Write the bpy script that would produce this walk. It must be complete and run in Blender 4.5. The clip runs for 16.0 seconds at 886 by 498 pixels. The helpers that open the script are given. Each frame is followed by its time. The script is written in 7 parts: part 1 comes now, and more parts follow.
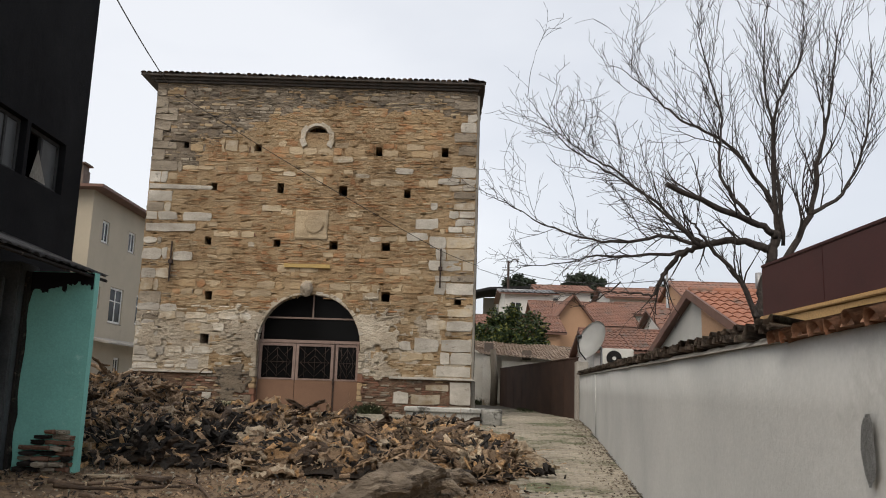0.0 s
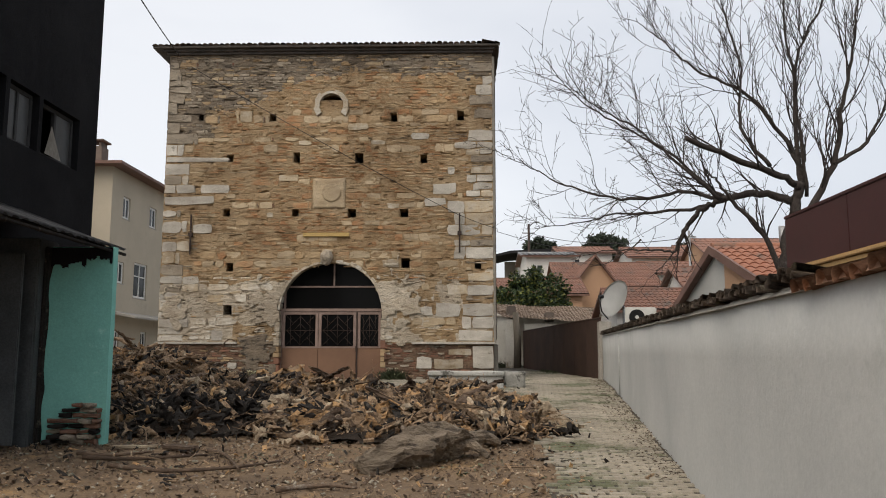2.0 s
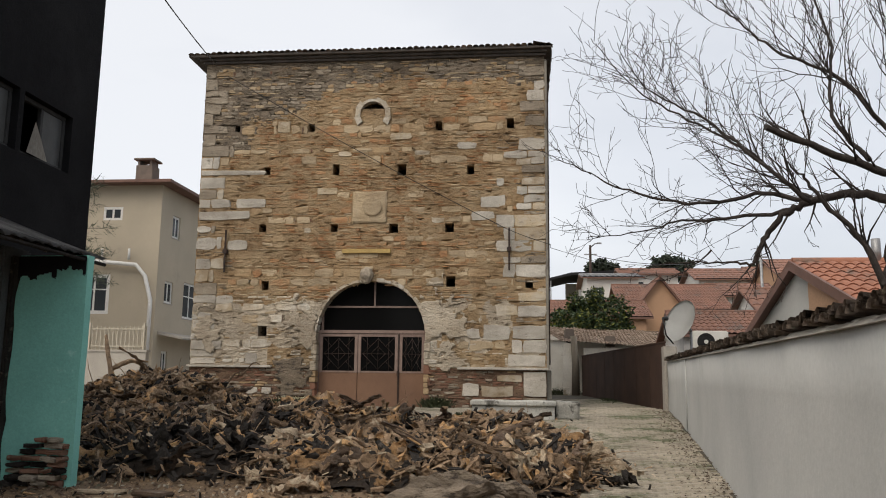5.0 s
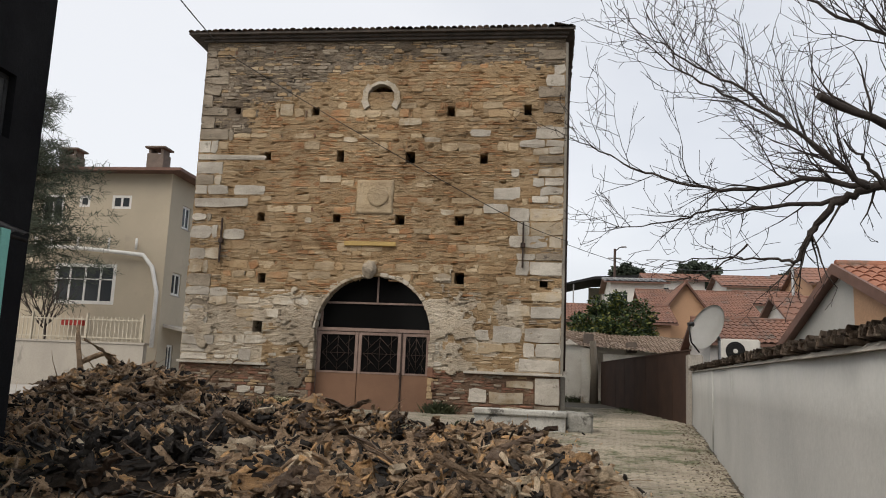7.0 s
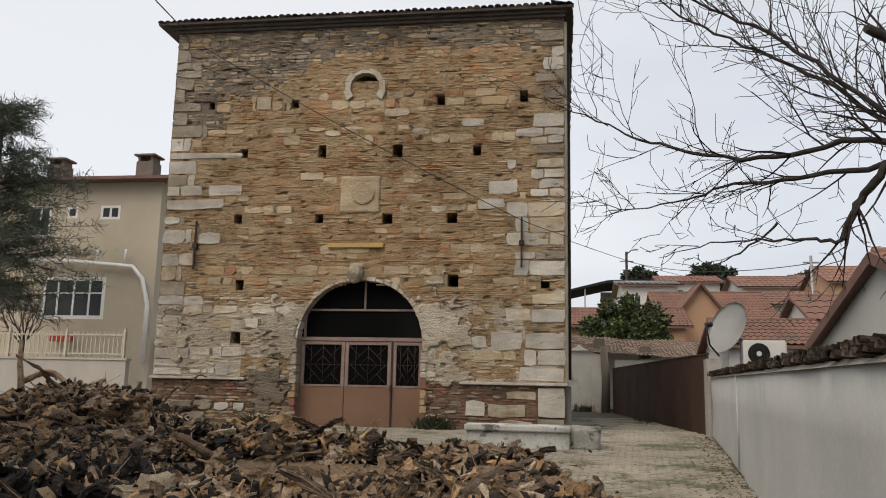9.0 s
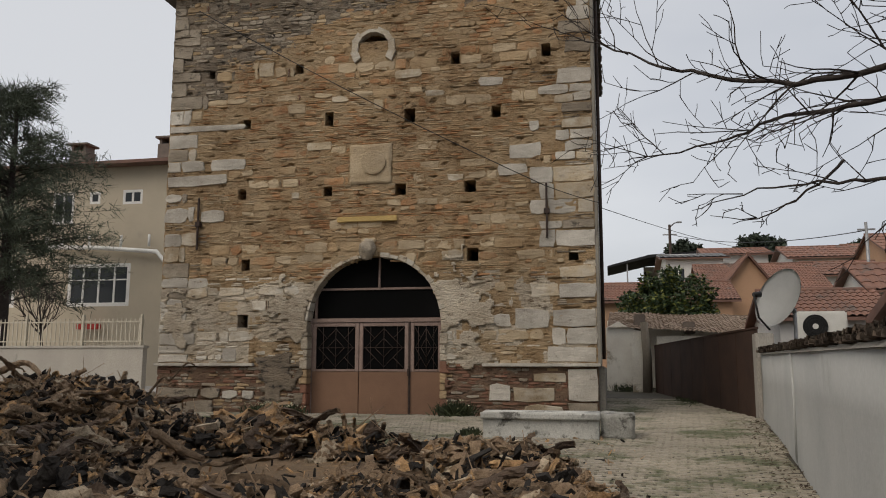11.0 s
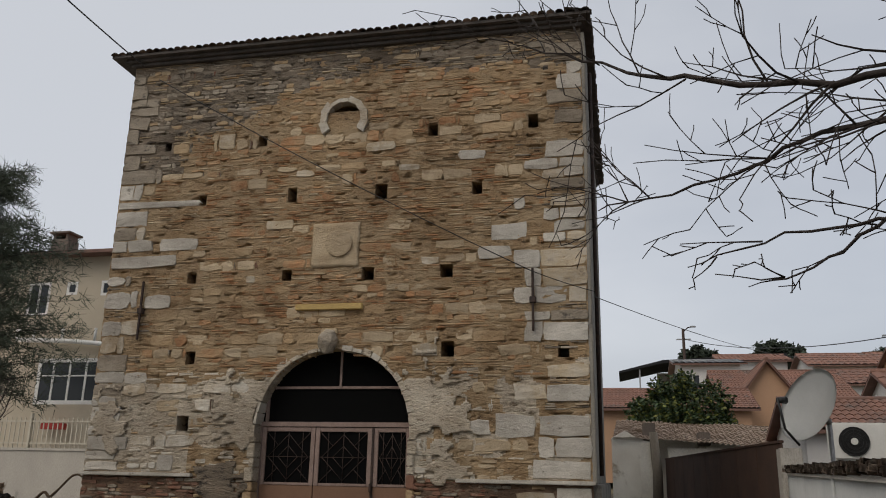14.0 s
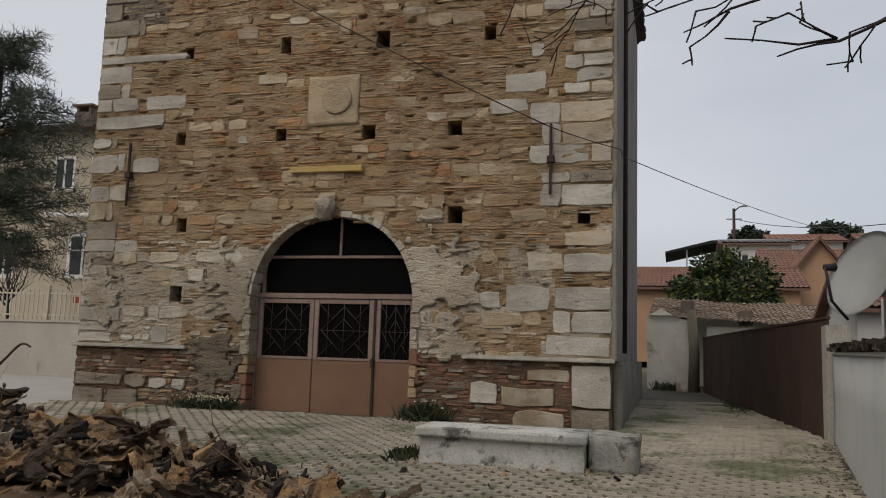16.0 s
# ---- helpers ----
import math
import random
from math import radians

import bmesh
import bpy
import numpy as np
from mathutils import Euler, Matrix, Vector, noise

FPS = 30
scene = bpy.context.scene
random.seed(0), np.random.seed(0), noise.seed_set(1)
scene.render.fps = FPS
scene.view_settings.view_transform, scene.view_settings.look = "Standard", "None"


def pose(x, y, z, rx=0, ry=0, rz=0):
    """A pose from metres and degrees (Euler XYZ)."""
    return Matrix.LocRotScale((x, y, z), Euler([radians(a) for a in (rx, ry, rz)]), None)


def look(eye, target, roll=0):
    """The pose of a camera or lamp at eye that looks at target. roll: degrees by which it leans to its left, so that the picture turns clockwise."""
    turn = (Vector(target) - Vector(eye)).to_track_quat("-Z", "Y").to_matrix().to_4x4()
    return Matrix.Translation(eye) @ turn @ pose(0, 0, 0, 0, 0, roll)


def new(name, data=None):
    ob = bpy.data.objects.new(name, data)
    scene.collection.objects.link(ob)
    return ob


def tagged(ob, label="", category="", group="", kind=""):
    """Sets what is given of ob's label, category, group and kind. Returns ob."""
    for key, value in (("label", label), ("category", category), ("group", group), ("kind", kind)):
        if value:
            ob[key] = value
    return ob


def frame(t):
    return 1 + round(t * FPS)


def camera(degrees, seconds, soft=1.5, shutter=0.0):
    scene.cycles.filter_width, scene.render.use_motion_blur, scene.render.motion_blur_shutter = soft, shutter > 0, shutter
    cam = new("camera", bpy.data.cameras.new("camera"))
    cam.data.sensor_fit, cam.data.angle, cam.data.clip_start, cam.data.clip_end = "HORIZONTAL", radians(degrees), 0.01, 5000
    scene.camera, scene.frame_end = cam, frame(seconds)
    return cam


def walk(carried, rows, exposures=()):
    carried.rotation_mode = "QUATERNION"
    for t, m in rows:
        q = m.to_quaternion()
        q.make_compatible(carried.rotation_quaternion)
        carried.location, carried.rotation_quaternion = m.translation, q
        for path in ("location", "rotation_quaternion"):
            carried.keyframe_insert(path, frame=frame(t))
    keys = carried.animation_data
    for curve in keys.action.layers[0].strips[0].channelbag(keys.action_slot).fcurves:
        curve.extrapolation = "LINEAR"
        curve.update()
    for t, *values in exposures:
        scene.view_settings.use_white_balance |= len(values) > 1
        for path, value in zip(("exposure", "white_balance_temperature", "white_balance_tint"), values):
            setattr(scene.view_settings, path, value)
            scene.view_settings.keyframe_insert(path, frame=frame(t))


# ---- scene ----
cam = camera(57.0, 16.0, soft=1.0)
METRES, EYE, TILT, LEAN, TURN = 11.5, 1.5, 0.0, 0.0, 0.0
ROWS = [
    (0.0, 0.0, 0.0, 0.0, -0.3, 9.94, -1.72),
    (0.5, 0.0069, 0.0094, 0.0, 1.98, 9.88, -1.55),
    (1.0, 0.0034, 0.0041, -0.0025, 1.7, 7.76, -1.08),
    (1.5, 0.0002, -0.0035, -0.0027, 1.11, 7.18, -0.61),
    (2.0, 0.0037, 0.0079, -0.0023, 1.41, 7.52, -0.06),
    (2.5, 0.0136, 0.0231, -0.0003, 2.31, 7.54, -0.2),
    (3.0, 0.016, 0.0427, -0.0014, 2.42, 7.14, -0.43),
    (3.5, 0.0158, 0.0741, 0.0026, 2.68, 8.3, -0.48),
    (4.0, 0.0194, 0.0953, 0.0014, 3.2, 8.77, -0.49),
    (4.2, 0.0222, 0.1082, 0.0019, 3.96, 9.1, -0.46),
    (6.3, 0.0512, 0.2437, 0.0071, 7.32, 8.93, -1.86),
    (6.5, 0.054, 0.2566, 0.0076, 7.59, 8.75, -2.11),
    (7.0, 0.0548, 0.3005, 0.0111, 7.22, 9.17, -2.35),
    (7.5, 0.0628, 0.3379, 0.0115, 7.12, 9.58, -1.41),
    (8.0, 0.0691, 0.3762, 0.0151, 8.51, 9.97, -2.19),
    (8.5, 0.0699, 0.4207, 0.0162, 7.63, 10.03, -2.66),
    (8.7, 0.0723, 0.4346, 0.0169, 7.61, 9.71, -1.74),
    (10.8, 0.0979, 0.5809, 0.0237, 10.67, 10.3, -0.56),
    (11.0, 0.1003, 0.5948, 0.0244, 11.43, 8.36, -0.13),
    (11.5, 0.099, 0.6321, 0.0216, 11.76, 5.7, -0.51),
    (12.0, 0.0991, 0.6584, 0.0213, 11.79, 4.09, -0.42),
    (12.5, 0.105, 0.6917, 0.0248, 12.34, 6.59, 0.72),
    (12.7, 0.1069, 0.7052, 0.0266, 11.69, 11.35, 0.71),
    (13.0, 0.1098, 0.7255, 0.0293, 12.3, 12.67, 0.21),
    (13.5, 0.1157, 0.7626, 0.0341, 11.3, 13.51, -0.52),
    (14.0, 0.1287, 0.7994, 0.0373, 12.18, 15.59, -1.14),
    (14.5, 0.1372, 0.8308, 0.037, 12.68, 15.3, -1.79),
    (15.0, 0.1419, 0.871, 0.039, 12.92, 10.68, -3.04),
    (15.5, 0.1512, 0.9114, 0.0375, 13.7, 10.31, -2.13),
    (16.0, 0.1589, 0.9484, 0.0357, 15.56, 7.26, -1.82),
]
walk(cam, [(t, pose(0, 0, EYE, TILT, LEAN, TURN) @ pose(METRES * x, METRES * y, METRES * z, 90 + pitch, roll, yaw)) for t, x, y, z, yaw, pitch, roll in ROWS],
     exposures=[(0.0, 0.04, 6450, 10), (4.0, 0.02, 6500, 10), (8.5, 0.02, 6500, 10), (10.8, -0.42, 6500, 10), (11.4, -0.17, 6500, 10), (12.5, -0.04, 6450, 10), (13.2, -0.46, 6400, 10), (14.0, -0.5, 6300, 10), (15.0, -0.62, 6300, 10), (16.0, -0.48, 6350, 10)])

# ---- light ----
world = bpy.data.worlds.new("overcast_sky")
scene.world = world
world.use_nodes = True
wn, wl = world.node_tree.nodes, world.node_tree.links
wn.clear()
w_out = wn.new("ShaderNodeOutputWorld")
w_sky = wn.new("ShaderNodeTexSky")
w_sky.sky_type = "NISHITA"
w_sky.sun_disc = False
w_sky.sun_elevation = radians(42)
w_sky.sun_rotation = radians(205)
w_sky.dust_density = 4.0
w_bg1 = wn.new("ShaderNodeBackground")
w_bg1.inputs["Strength"].default_value = 0.03
wl.new(w_sky.outputs[0], w_bg1.inputs["Color"])
w_tc = wn.new("ShaderNodeTexCoord")
w_noise = wn.new("ShaderNodeTexNoise")
w_noise.inputs["Scale"].default_value = 1.6
w_noise.inputs["Detail"].default_value = 5
w_map = wn.new("ShaderNodeMapping")
w_map.inputs["Scale"].default_value = (1, 1, 2.6)
wl.new(w_tc.outputs["Generated"], w_map.inputs["Vector"])
wl.new(w_map.outputs[0], w_noise.inputs["Vector"])
w_ramp = wn.new("ShaderNodeValToRGB")
w_ramp.color_ramp.elements[0].position = 0.3
w_ramp.color_ramp.elements[0].color = (0.60, 0.63, 0.69, 1)
w_ramp.color_ramp.elements[1].position = 0.85
w_ramp.color_ramp.elements[1].color = (0.96, 0.965, 0.98, 1)
w_dot = wn.new("ShaderNodeVectorMath")
w_dot.operation = "DOT_PRODUCT"
w_dot.inputs[1].default_value = (-0.75, 0.1, 0.65)
wl.new(w_tc.outputs["Generated"], w_dot.inputs[0])
w_sum = wn.new("ShaderNodeMath")
w_sum.operation = "MULTIPLY_ADD"
w_sum.inputs[1].default_value = 0.56
wl.new(w_dot.outputs["Value"], w_sum.inputs[0])
wl.new(w_noise.outputs["Fac"], w_sum.inputs[2])
wl.new(w_sum.outputs[0], w_ramp.inputs["Fac"])
w_bg2 = wn.new("ShaderNodeBackground")
w_bg2.inputs["Strength"].default_value = 0.84
wl.new(w_ramp.outputs[0], w_bg2.inputs["Color"])
w_add = wn.new("ShaderNodeAddShader")
wl.new(w_bg1.outputs[0], w_add.inputs[0])
wl.new(w_bg2.outputs[0], w_add.inputs[1])
wl.new(w_add.outputs[0], w_out.inputs["Surface"])

sun = new("sun", bpy.data.lights.new("sun", "SUN"))
sun.data.energy = 2.0
sun.data.angle = radians(45)
sun.data.color = (1.0, 0.91, 0.79)
sun.matrix_world = look((-5.5, -8, 12), (0, 0, 0))


# ---- materials ----
def mat(name, c1, c2, scale=3.0, rough=0.85, bump=0.3, fine=45.0, rnd=0.0, spots=None, spot_scale=1.2, spot_at=0.58, metal=0.0, stretch=(1, 1, 1), island=False, dist=0.02, spec=0.25, gmix=0.7, smear=None, wash=None):
    """A weathered surface: two tones, fine grain, optional stains of a third colour, and a change of tone from piece to piece."""
    m = bpy.data.materials.new(name)
    m.use_nodes = True
    n, l = m.node_tree.nodes, m.node_tree.links
    bsdf = n["Principled BSDF"]
    geo = n.new("ShaderNodeNewGeometry")
    mp = n.new("ShaderNodeMapping")
    mp.inputs["Scale"].default_value = stretch
    l.new(geo.outputs["Position"], mp.inputs["Vector"])

    def tex(sc, detail, rgh=0.6):
        t = n.new("ShaderNodeTexNoise")
        t.inputs["Scale"].default_value = sc
        t.inputs["Detail"].default_value = detail
        t.inputs["Roughness"].default_value = rgh
        l.new(mp.outputs[0], t.inputs["Vector"])
        return t.outputs["Fac"]

    def mix(kind, fac, a, b):
        x = n.new("ShaderNodeMix")
        x.data_type = "RGBA"
        x.blend_type = kind
        for sock, v in ((x.inputs[0], fac), (x.inputs[6], a), (x.inputs[7], b)):
            if hasattr(v, "is_linked"):
                l.new(v, sock)
            elif isinstance(v, (int, float)):
                sock.default_value = v
            else:
                sock.default_value = (*v, 1)
        return x.outputs[2]

    def ramp(fac, p0, p1, v0=(0, 0, 0), v1=(1, 1, 1)):
        r = n.new("ShaderNodeValToRGB")
        e = r.color_ramp.elements
        e[0].position, e[1].position = p0, p1
        e[0].color, e[1].color = (*v0, 1), (*v1, 1)
        l.new(fac, r.inputs["Fac"])
        return r.outputs["Color"]

    big = tex(scale, 6)
    grain = tex(fine, 4, 0.7)
    col = mix("MIX", ramp(big, 0.32, 0.68), c1, c2)
    if spots:
        col = mix("MIX", ramp(tex(spot_scale, 8, 0.72), spot_at, spot_at + 0.09), col, spots)
    col = mix("MULTIPLY", gmix, col, ramp(grain, 0.25, 0.75, (0.6, 0.6, 0.6), (1.4, 1.4, 1.4)))
    if wash:
        w = n.new("ShaderNodeTexNoise")
        w.inputs["Scale"].default_value = 0.55
        w.inputs["Detail"].default_value = 7
        w.inputs["Roughness"].default_value = 0.65
        l.new(geo.outputs["Position"], w.inputs["Vector"])
        col = mix("MULTIPLY", 1.0, col, ramp(w.outputs["Fac"], 0.36, 0.62, wash, (1.08, 1.07, 1.05)))
    if smear:
        s = n.new("ShaderNodeTexNoise")
        s.inputs["Scale"].default_value = 1.3
        s.inputs["Detail"].default_value = 10
        s.inputs["Roughness"].default_value = 0.72
        l.new(geo.outputs["Position"], s.inputs["Vector"])
        col = mix("MIX", ramp(s.outputs["Fac"], 0.44, 0.58, (0, 0, 0), (0.85, 0.85, 0.85)), col, smear)
    if rnd:
        src = geo.outputs["Random Per Island"]
        if not island:
            src = n.new("ShaderNodeObjectInfo").outputs["Random"]
        col = mix("MULTIPLY", 1.0, col, ramp(src, 0.0, 1.0, (1 - rnd, 1 - rnd * 1.05, 1 - rnd * 1.1), (1 + rnd, 1 + rnd * 0.97, 1 + rnd * 0.9)))
    l.new(col, bsdf.inputs["Base Color"])
    rr = n.new("ShaderNodeMapRange")
    rr.inputs["To Min"].default_value = max(0.05, rough - 0.12)
    rr.inputs["To Max"].default_value = min(1.0, rough + 0.1)
    l.new(grain, rr.inputs["Value"])
    l.new(rr.outputs[0], bsdf.inputs["Roughness"])
    bsdf.inputs["Metallic"].default_value = metal
    bsdf.inputs["Specular IOR Level"].default_value = spec
    if bump:
        add = n.new("ShaderNodeMath")
        add.operation = "MULTIPLY_ADD"
        l.new(grain, add.inputs[0])
        add.inputs[1].default_value = 0.5
        l.new(tex(scale * 5, 6, 0.7), add.inputs[2])
        b = n.new("ShaderNodeBump")
        b.inputs["Strength"].default_value = bump
        b.inputs["Distance"].default_value = dist
        l.new(add.outputs[0], b.inputs["Height"])
        l.new(b.outputs[0], bsdf.inputs["Normal"])
    return m


def glass(name, tint=(0.03, 0.035, 0.04)):
    """Dark window glass before an unlit room."""
    m = bpy.data.materials.new(name)
    m.use_nodes = True
    b = m.node_tree.nodes["Principled BSDF"]
    b.inputs["Base Color"].default_value = (*tint, 1)
    b.inputs["Roughness"].default_value = 0.12
    b.inputs["Specular IOR Level"].default_value = 0.2
    return m


M = {}
M["ochre"] = mat("ochre_stone", (0.44, 0.315, 0.185), (0.35, 0.245, 0.14), 1.6, rnd=0.17, spots=(0.17, 0.115, 0.07), spot_scale=3.4, spot_at=0.60, island=True, bump=1.0, dist=.04, stretch=(1, 1, 2.5), wash=(0.66, 0.63, 0.60), smear=(0.41, 0.305, 0.185))
M["orange"] = mat("orange_brick_course", (0.45, 0.25, 0.125), (0.36, 0.185, 0.09), 1.6, rnd=0.2, spots=(0.16, 0.095, 0.055), spot_scale=3.4, spot_at=0.60, island=True, bump=1.0, dist=.04, stretch=(1, 1, 3), wash=(0.66, 0.63, 0.60), smear=(0.41, 0.285, 0.165))
M["lime"] = mat("limestone_rubble", (0.50, 0.405, 0.275), (0.40, 0.31, 0.20), 1.4, rnd=0.15, spots=(0.2, 0.15, 0.10), spot_scale=3.6, spot_at=0.61, island=True, bump=1.0, dist=.04, stretch=(1, 1, 2), wash=(0.66, 0.63, 0.60), smear=(0.47, 0.375, 0.255))
M["grey"] = mat("grey_weathered_stone", (0.38, 0.335, 0.27), (0.25, 0.215, 0.17), 1.6, rnd=0.3, spots=(0.10, 0.088, 0.075), spot_scale=2.8, spot_at=0.56, island=True, bump=1.0, dist=.04, stretch=(1, 1, 2), wash=(0.66, 0.63, 0.60))
M["red"] = mat("red_brown_brick", (0.205, 0.10, 0.065), (0.13, 0.078, 0.054), 2.0, rnd=0.25, spots=(0.28, 0.23, 0.17), spot_scale=2.2, island=True, bump=0.6)
M["quoin"] = mat("pale_quoin_stone", (0.56, 0.53, 0.475), (0.43, 0.405, 0.355), 1.8, rnd=0.14, spots=(0.17, 0.155, 0.13), spot_scale=4.2, spot_at=0.60, bump=0.9, dist=.03, stretch=(1, 1, 2), wash=(0.66, 0.63, 0.60))
M["white"] = mat("whitewashed_stone", (0.60, 0.535, 0.43), (0.49, 0.415, 0.31), 1.4, rnd=0.14, spots=(0.27, 0.205, 0.135), spot_scale=3.2, spot_at=0.59, island=True, bump=1.0, dist=.04, stretch=(1, 1, 2.5), wash=(0.66, 0.63, 0.60), smear=(0.58, 0.545, 0.475))
M["mortar"] = mat("ochre_lime_mortar", (0.42, 0.295, 0.165), (0.30, 0.20, 0.11), 1.7, bump=1.0, spots=(0.085, 0.058, 0.036), spot_scale=5, spot_at=0.56, dist=0.08, stretch=(1, 1, 2.6), fine=24, wash=(0.66, 0.63, 0.60), smear=(0.41, 0.305, 0.185))
M["mortar_red"] = mat("brick_dust_mortar", (0.25, 0.165, 0.11), (0.15, 0.10, 0.07), 1.7, bump=1.0, spots=(0.06, 0.042, 0.03), spot_scale=5, spot_at=.55, dist=0.08, stretch=(1, 1, 2.6), fine=24, wash=(0.66, 0.63, 0.60))
M["mortar_grey"] = mat("sooty_lime_mortar", (0.29, 0.235, 0.175), (0.18, 0.15, 0.115), 1.7, bump=1.0, spots=(0.055, 0.047, 0.04), spot_scale=3.4, spot_at=0.54, dist=0.08, stretch=(1, 1, 3), fine=24, wash=(0.66, 0.63, 0.60))
M["plaster_old"] = mat("old_rough_plaster", (0.63, 0.565, 0.46), (0.51, 0.43, 0.325), 1.6, bump=1.0, spots=(0.17, 0.125, 0.083), spot_scale=3.8, spot_at=.57, dist=0.08, stretch=(1, 1, 2.6), fine=24, wash=(0.66, 0.63, 0.60))
M["quoin_warm"] = mat("warm_quoin_stone", (0.49, 0.41, 0.295), (0.38, 0.305, 0.205), 1.8, rnd=0.16, spots=(0.18, 0.14, 0.10), spot_scale=3.8, spot_at=0.60, bump=0.9, dist=.03, stretch=(1, 1, 2), wash=(0.66, 0.63, 0.60), smear=(0.5, 0.45, 0.37))
# inner masonry coloured near black: the shade of the interior is in the colour
M["inside"] = mat("shade_dark_inner_masonry", (0.07, 0.055, 0.04), (0.04, 0.032, 0.025), 2.0, bump=0.4)
M["sidewall"] = mat("grey_side_render", (0.27, 0.25, 0.21), (0.17, 0.155, 0.13), 1.3, bump=0.6, spots=(0.11, 0.10, 0.09), spot_scale=1.5, stretch=(1, 1, 0.7))
M["eave"] = mat("sooty_eave_brick", (0.10, 0.085, 0.075), (0.055, 0.05, 0.045), 3.0, bump=0.6, spots=(0.2, 0.17, 0.14), spot_scale=3, spot_at=0.63)
M["tile_old"] = mat("weathered_roof_tile", (0.17, 0.13, 0.10), (0.09, 0.075, 0.065), 5.0, rnd=0.35, bump=0.5, spots=(0.24, 0.22, 0.17), spot_scale=6)
M["tile_red"] = mat("red_clay_roof_tile", (0.33, 0.15, 0.095), (0.235, 0.11, 0.075), 1.2, rnd=0.2, bump=0.3, spots=(0.17, 0.11, 0.085), spot_scale=1.2, spot_at=.55)
M["tile_orange"] = mat("worn_orange_tile", (0.33, 0.17, 0.10), (0.2, 0.12, 0.08), 6.0, rnd=0.25, bump=0.4, spots=(0.1, 0.09, 0.07), spot_scale=5)
M["iron"] = mat("rusted_iron", (0.07, 0.045, 0.035), (0.035, 0.028, 0.025), 12, rough=0.75, metal=0.3, bump=0.3)
M["brown_paint"] = mat("brown_door_paint", (0.205, 0.118, 0.074), (0.165, 0.094, 0.06), 1.5, rough=0.5, bump=0.12, spots=(0.19, 0.12, 0.09), spot_scale=1.6, spot_at=0.63, fine=90)
M["frame_paint"] = mat("faded_brown_frame_paint", (0.26, 0.19, 0.16), (0.20, 0.14, 0.115), 5, rough=0.5, bump=0.15)
# opaque door panes: the dark of the room behind is painted as their colour
M["pane"] = glass("dark_room_glass", (0.006, 0.006, 0.006))
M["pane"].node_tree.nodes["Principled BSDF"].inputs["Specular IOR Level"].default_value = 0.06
M["ochre_board"] = mat("yellowed_timber_lintel", (0.50, 0.36, 0.14), (0.40, 0.28, 0.11), 4, bump=0.3, stretch=(0.2, 1, 1))
M["marble"] = mat("worn_marble", (0.56, 0.55, 0.505), (0.38, 0.37, 0.335), 2.5, rough=0.8, bump=0.6, spots=(0.12, 0.115, 0.10), spot_scale=3.2, spot_at=0.53)
M["block"] = mat("grimy_marble", (0.40, 0.39, 0.35), (0.19, 0.185, 0.165), 3.5, rough=0.85, bump=0.8, spots=(0.085, 0.08, 0.07), spot_scale=5, spot_at=0.52)
M["earth"] = mat("brown_earth", (0.25, 0.17, 0.10), (0.135, 0.095, 0.062), 1.6, bump=1.0, fine=26, spots=(0.32, 0.20, 0.095), spot_scale=1.1, spot_at=0.57, dist=0.06)
M["sand"] = mat("silty_joint_sand", (0.09, 0.075, 0.056), (0.05, 0.046, 0.034), 0.7, bump=0.6, spots=(0.08, 0.085, 0.05), spot_scale=0.6)
M["paver"] = mat("worn_concrete_paver", (0.355, 0.315, 0.25), (0.24, 0.215, 0.172), 0.55, rnd=0.13, bump=0.45, spots=(0.125, 0.13, 0.08), spot_scale=0.7, spot_at=0.5, island=True)
M["road"] = mat("pale_dusty_road", (0.36, 0.34, 0.31), (0.29, 0.275, 0.25), 0.6, bump=0.3)
M["wallwhite"] = mat("white_rendered_wall", (0.485, 0.482, 0.455), (0.40, 0.40, 0.38), 0.7, bump=0.25, fine=22, gmix=.2, spots=(0.36, 0.355, 0.33), spot_scale=0.5, spot_at=0.6)
M["patch"] = mat("grey_cement_patch", (0.30, 0.30, 0.29), (0.24, 0.24, 0.23), 6, bump=0.6)
M["ochrewall"] = mat("ochre_rendered_wall", (0.46, 0.29, 0.13), (0.38, 0.24, 0.11), 1.0, bump=0.25, spots=(0.3, 0.2, 0.11))
M["maroon"] = mat("maroon_sheet_metal", (0.065, 0.024, 0.024), (0.045, 0.019, 0.019), 0.8, rough=0.5, bump=0.06)
M["gate"] = mat("dark_brown_gate_steel", (0.08, 0.048, 0.036), (0.052, 0.034, 0.027), 1.2, rough=0.8, spec=.08, bump=0.1)
M["teal"] = mat("turquoise_limewash", (0.225, 0.53, 0.455), (0.19, 0.45, 0.385), 1.3, bump=0.35, gmix=.35, spots=(0.40, 0.66, 0.59), spot_scale=1.7, spot_at=0.6)
M["soot"] = mat("fire_blackened_wall", (0.017, 0.017, 0.018), (0.009, 0.009, 0.010), 0.8, bump=0.6, spots=(0.045, 0.044, 0.042), spot_scale=1.2, spot_at=0.68, spec=0.05)
M["sootframe"] = mat("charred_window_frame", (0.05, 0.05, 0.05), (0.03, 0.03, 0.03), 4, bump=0.4)
M["sootglass"] = mat("smoke_greyed_glass", (0.075, 0.076, 0.074), (0.045, 0.046, 0.046), 2.5, rough=0.4, bump=0.1, spots=(0.03, 0.03, 0.03), spot_scale=3)
M["slate"] = mat("dark_grey_door_metal", (0.095, 0.10, 0.102), (0.055, 0.06, 0.062), 1.5, spec=.1, rough=0.7, bump=0.2, spots=(0.09, 0.085, 0.08))
M["sheet"] = mat("grey_corrugated_sheet", (0.16, 0.155, 0.15), (0.08, 0.078, 0.075), 2.5, rough=0.6, bump=0.3, metal=0.2)
